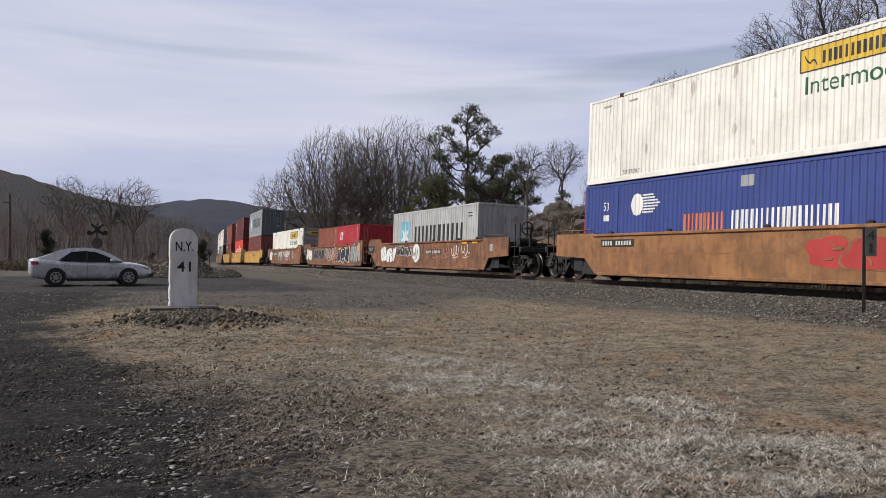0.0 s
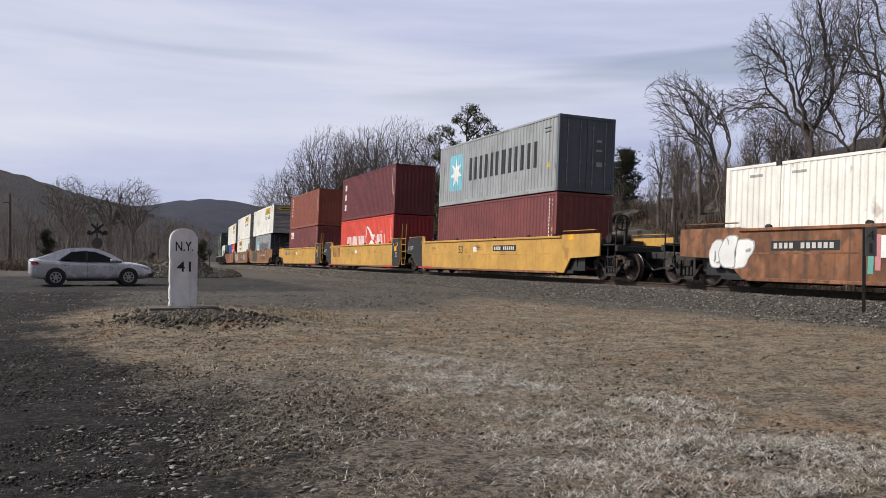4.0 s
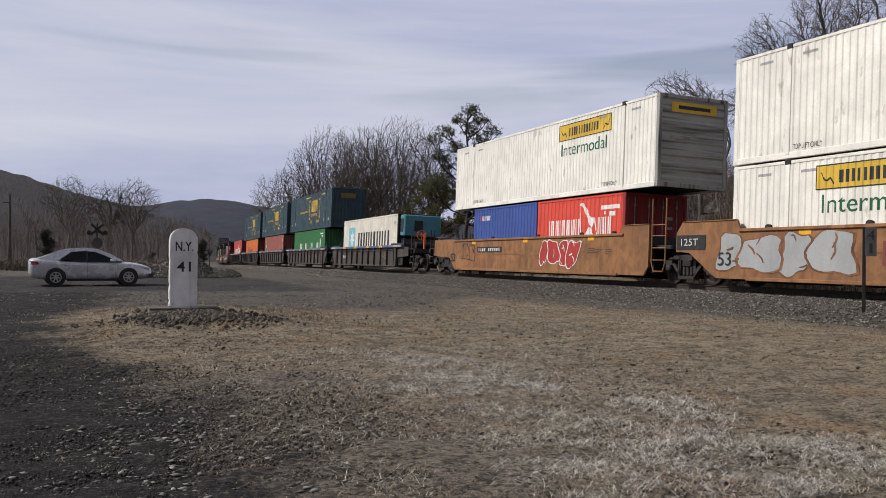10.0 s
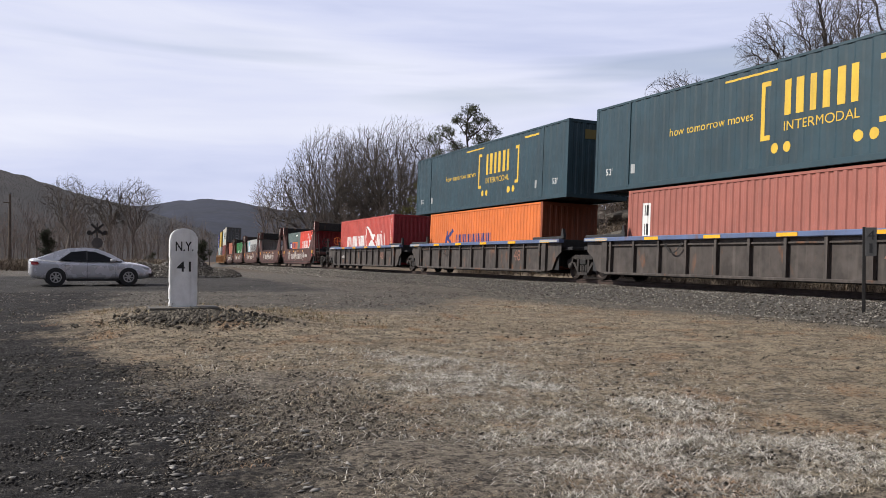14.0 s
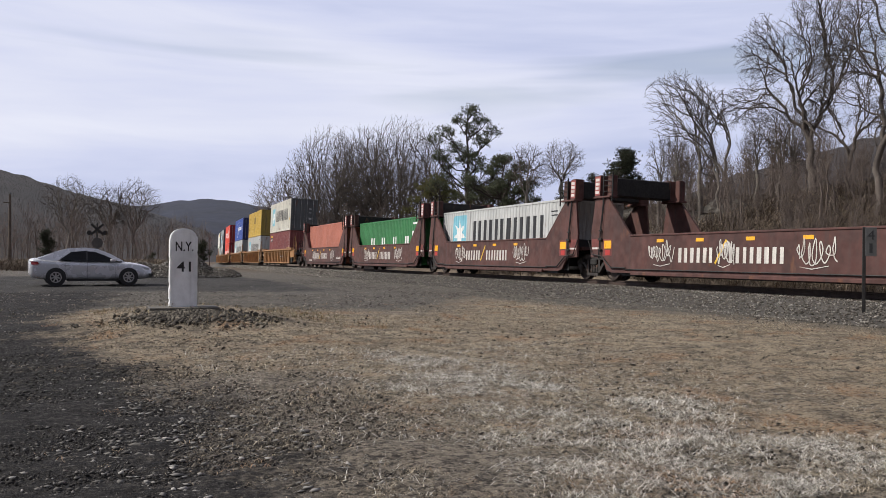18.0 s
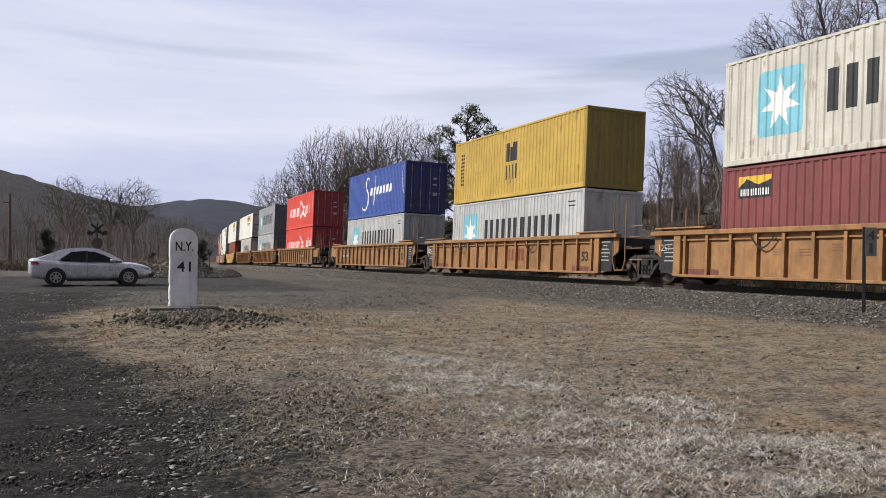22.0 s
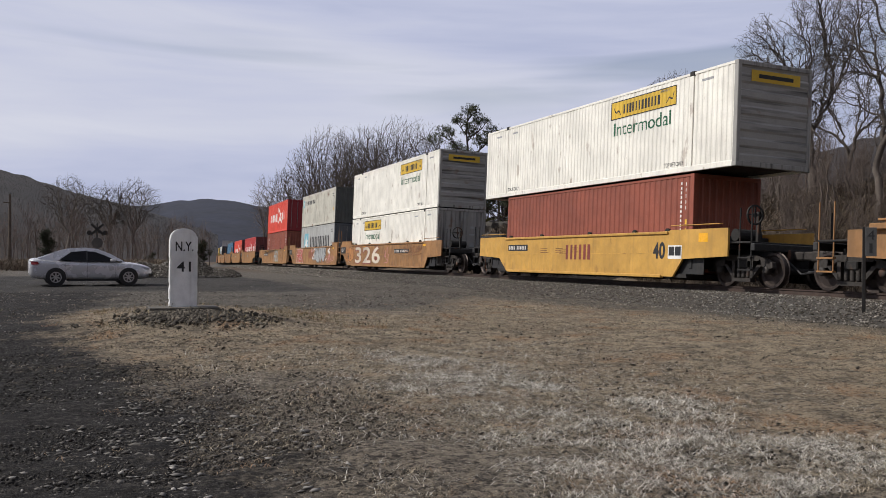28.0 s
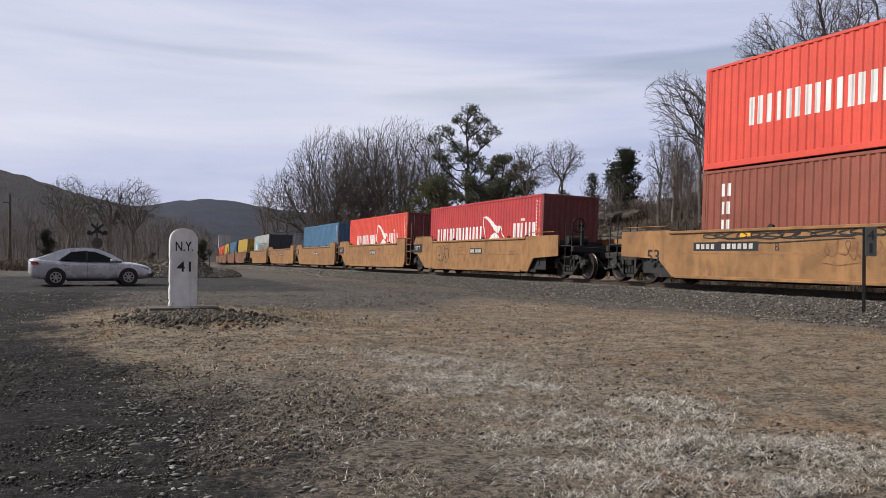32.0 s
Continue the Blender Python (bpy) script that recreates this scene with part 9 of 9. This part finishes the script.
    # two ribbed three-unit sets
    for i, (u, fa, ra) in enumerate(((-406.2, True, False), (-425.8, False, False), (-445.3, False, True), (-468.8, True, False), (-488.2, False, False), (-507.8, False, True))):
        c = ribbed_car("orange-tan well car with upright side ribs", 9.76, CAR_TAN, fa, ra)
        words("53", 0.34, P_BLACK, c, 6.5 if i % 3 else 4.6, -1.43, 0.62, 0.45, bold=0.03)
        if not ra:
            words("1251", 0.2, P_FADED, c, -8.55, -1.45, 0.95, 0.5)
        if i % 3 == 1:
            spray([(glyphs(3, 0.3, 2.1, 0.62, 1.1, 0.11, gap=0.12, seed=30), P_DULLRED, "lettering")], c, -1.43)
        else:
            number_plate_bars(c, -1.43, -6.3 if i % 3 == 2 else 2.3, 0.72, 1.9)
        notices(c, -1.425, 9.76, CAR_RUST, 90 + i)
        ride(c, u)
    # doors: the cream taken down to a shaded grey, with real rust
    load(star_box("rust-stained cream 40-foot container with black lettering", 2.896, PALEBOX, "door", paint("shaded_cream_door_paint", (0.085, 0.09, 0.09), rust=0.2)), -406.18, DECK)
    load(plain_box("maroon 40-foot container with small yellow and black sign", MAROON2, mark="sign"), -406.18)
    load(stacked_letters_box("ochre yellow 40-foot container with black block lettering"), -425.68, DECK)
    load(star_box("light grey 40-foot container with black lettering and star"), -425.68)
    load(script_box("royal blue 40-foot container with flowing white lettering"), -445.22, DECK)
    load(star_box("light grey 40-foot container under a blue one", 2.896, GREYBOX, "door", MIDGREY), -445.22)
    load(pennant_box("bright red 40-foot container with pennant, shade-darkened doors forward"), -468.7, DECK)
    load(pennant_box("bright red 40-foot container with low-set white lettering", low=True), -468.7)
    # grey for front ends with shade put into it
    dk = paint("shaded_grey_end_paint", (0.085, 0.095, 0.11))
    load(star_box("mid-grey 40-foot container with black lettering", 2.896, MIDGREY, "wall", dk), -488.23, DECK)
    load(star_box("mid-grey 40-foot container below its twin", 2.896, GREYBOX, "wall", dk), -488.23)
    load(domestic_box("white 53-foot domestic container over a grey box"), -507.65, DECK)
    load(star_box("pale grey 40-foot container with star, under a longer white box", 2.896, PALEBOX), -507.4)
    # single short yellow car
    c = smooth_car("yellow single-unit well car for 40-foot boxes", 8.19, CAR_YELLOW, True, True)
    number_plate_bars(c, y, -5.2, 1.0, 1.7); spray([(glyphs(3, -0.6, 1.2, 0.68, 1.2, 0.13, gap=0.12, seed=30), P_DULLRED, "lettering")], c, y)
    words("40", 0.5, P_BLACK, c, 4.75, y, 0.72, 0.6, bold=0.03); notices(c, y, 8.2, CAR_RUST, 99); reflectors(c, y, [6.9], 1.2, 0.4, 0.25); spray([(Geo().flat([(5.5, 0.72), (6.15, 0.72), (6.15, 1.12), (5.5, 1.12)], 0), P_WHITE, "notice_plate"), (Geo().flat([(5.54, 0.82), (5.8, 0.82), (5.8, 1.08), (5.54, 1.08)], 0), P_BLACK, "notice_panel"), (Geo().flat([(5.84, 0.82), (6.11, 0.82), (6.11, 1.08), (5.84, 1.08)], 0), P_BLACK, "notice_panel")], c, y)
    ride(c, -529.35)
    load(domestic_box("white 53-foot domestic container overhanging a short car"), -529.33, DECK)
    load(plain_box("red-brown 40-foot container under a longer white box", BROWN), -529.2)
    # three-unit tan set
    for i, (u, fa, ra) in enumerate(((-551.7, True, False), (-570.9, False, False), (-590.35, False, True))):
        c = smooth_car("tan-orange well car with sprayed graffiti", 9.72, CAR_TAN, fa, ra)
        if i == 0:
            fat_word(c, y - 0.002, "326", -6.0, -0.4, 0.3, 1.44, surface("cream_graffiti_paint", (0.60, 0.53, 0.43), 0.7, 0.25, 1.5), P_DULLRED)
            bubble_tag(c, y, -8.3, -6.4, 0.35, 1.35, 2, surface("orange_graffiti_paint", (0.46, 0.20, 0.06), 0.7, 0.3, 1.5), CAR_RUST, 100); scribble(c, y, 0.2, 1.2, 0.5, 1.3, P_PINK, 110, 8, 0.05); scribble(c, y - 0.01, 3.9, 6.9, 0.95, 1.4, CAR_RUST, 111, 16, 0.05)
            number_plate_bars(c, y, 2.2, 0.95, 2.6); scribble(c, y, -7.6, -6.8, 0.5, 1.3, P_WHITE, 101, 9)
        elif i == 1:
            fat_word(c, y - 0.002, "HEK", -6.25, -3.35, 0.3, 1.46, P_RED, P_WHITE); spray([(glyphs(3, -1.35, 0.45, 0.65, 1.2, 0.13, gap=0.12, seed=30), P_DULLRED, "lettering")], c, y)
            splashes(c, y, -0.4, 6.2, 0.4, 1.45, P_PINK, 26, 108); splashes(c, y - 0.006, -0.2, 6.2, 0.5, 1.45, P_WHITE, 40, 109); bubble_tag(c, y - 0.012, 0.95, 4.8, 0.32, 1.62, 6, P_SILVER, P_BLACK, 103); scribble(c, y, 4.9, 7.4, 0.45, 0.85, P_PINK, 104, 18)
        else:
            number_plate_bars(c, y, -5.9, 0.95, 2.6); scribble(c, y - 0.01, -5.4, 1.2, 1.25, 1.45, P_BLACK, 105, 30, 0.03)
            fat_word(c, y - 0.002, "HEK", 0.9, 3.6, 0.32, 1.44, P_SILVER, surface("pale_green_graffiti_paint", (0.22, 0.25, 0.17), 0.6, 0.3, 1.5)); scribble(c, y, -1.2, 0.5, 0.7, 1.2, CAR_RUST, 112, 14, 0.03); scribble(c, y, 4.8, 6.4, 0.5, 1.3, CAR_RUST, 107, 12)
        words("53", 0.4, P_BLACK, c, -8.1, y - 0.01, 0.6, 0.6)
        words("ACB"[i], 0.2, P_BLACK, c, -2.7, y, 0.95); reflectors(c, y, [7.0, -4.0], 1.3, 0.4)
        ride(c, u)
    load(domestic_box("white 53-foot domestic container on top of another"), -551.3, DECK)
    load(domestic_box("white 53-foot domestic container, name plate to the rear", True, "door"), -551.3)
    # this box's end colour is darkened for shade
    load(star_box("stained pale grey 40-foot container with a small name", 2.591, PALEBOX, "wall", paint("shaded_pale_end_paint", (0.07, 0.075, 0.07)), True), -570.76, DECK)
    load(star_box("light grey 40-foot container with star emblem", 2.896, GREYBOX, "door", dk), -570.76)
    load(pennant_box("bright red 40-foot container on a red-brown one"), -590.2, DECK)
    load(plain_box("red-brown 40-foot container with white letters down its edge", BROWN, mark="down_big"), -590.2)
    # five short tan units, mostly single boxes, one empty
    for i, u in enumerate((-611.8, -627.6, -643.2, -658.8, -674.55)):
        c = smooth_car("tan-orange short well car with a framed mark", 7.85, CAR_TAN, i == 0, i == 4)
        number_plate_bars(c, y, -0.3, 0.9, 1.3); notices(c, y, 7.85, CAR_RUST, 120 + i); bubble_tag(c, y, -4.4, -2.9, 0.5, 1.3, 3, CAR_TAN, P_BLACK, 130 + i) if i == 0 else None
        ride(c, u)
    # red and grey front ends below: darker colours that include their shade
    load(pennant_box("red 40-foot container with pennant, alone in its well", front="wall", end=MAROON2, mat=paint("plain_red_container_paint", (0.48, 0.04, 0.04)), low=True), -611.85)
    load(pennant_box("bright red 40-foot container with pennant in a short car", front="door", end=MAROON2), -627.65)
    load(plain_box("steel-blue 40-foot container in a short car", STEELBLUE), -643.2)
    load(star_box("pale grey 40-foot container with shade-darkened end", 2.896, GREYBOX, "wall", paint("deep_shaded_grey_end_paint", (0.05, 0.055, 0.07))), -674.6)
    for i, (u, m, lab) in enumerate(((-694.4, YELLOW, "yellow"), (-710.0, STEELBLUE, "steel-blue"), (-725.6, YELLOW, "yellow"), (-741.2, RED, "bright red"), (-756.8, ORANGE, "orange"))):
        ride(smooth_car("dull red-brown short well car", 7.85, CAR_RUST, i == 0, i == 4), u)
        load(plain_box(lab + " 40-foot container far along the train", m), u)
    for i, u in enumerate((-776.6, -796.0, -815.5)):
        ride(smooth_car("tan well car far along the train", 9.75, CAR_TAN, i == 0, i == 2), u)
        load(plain_box("maroon 40-foot container far along the train", MAROON2), u)
        load(plain_box("pale grey 40-foot container far along the train", GREYBOX), u, DECK)


rest_of_train()

TRUCKS = (-9.1, -28.89, -32.37, -52.47, -71.88, -91.39, -95.43, -114.94, -134.5, -154.29, -158.3, -177.95, -197.65, -217.13, -221.1, -239.17, -257.15, -275.1, -293.1, -311.1,
          -314.9, -330.86, -346.5, -361.9, -377.35, -392.8, -396.3, -416.0, -435.55, -455.1, -459.1, -478.5, -498.0, -517.55, -521.2, -537.5, -542.0, -561.3, -580.6, -600.1,
          -603.95, -619.7, -635.4, -651.0, -666.7, -682.4, -686.5, -702.2, -717.8, -733.4, -749.0, -764.6, -766.9, -786.3, -805.8, -825.3)
first_truck = build_truck()
for i, u in enumerate(TRUCKS):
    tr = first_truck if i == 0 else copy_thing(first_truck, Matrix.Identity(4))
    ride(tr, u)
    WHEELSETS.append((tr, u))


def run(t):
    """How far the train has come at t seconds; it slowly gathers speed."""
    return 17.40308 * t + 0.0233744 * t * t - 0.000158036 * t ** 3


def motions():
    times = [0.0] + [1.6 * i for i in range(1, 20)] + [32.0]
    for ob, u, lift in CONSIST:
        walk(ob, [(t, on_track(u + run(t)) @ Matrix.Translation((0, 0, lift))) for t in times])
    for tr, u in WHEELSETS:
        for ws in [c for c in tr.children if c.name.startswith("wheelset")]:
            home = ws.matrix_basis.copy()
            rows, turn = [(0.0, home)], 0.0
            f0, f1 = None, None
            for k in range(1, 960):
                if -62.0 < u + run(k / FPS) < 6.0:
                    if f0 is None and k > 1:
                        rows.append(((k - 1) / FPS, home))
                    f0 = k if f0 is None else f0
                    turn += (run(k / FPS) - run((k - 1) / FPS)) / 0.46
                    rows.append((k / FPS, home @ Matrix.Rotation(turn, 4, "Y")))
                    f1 = k
            rows.append((32.0, home @ Matrix.Rotation(turn, 4, "Y")))
            walk(ws, rows)


motions()
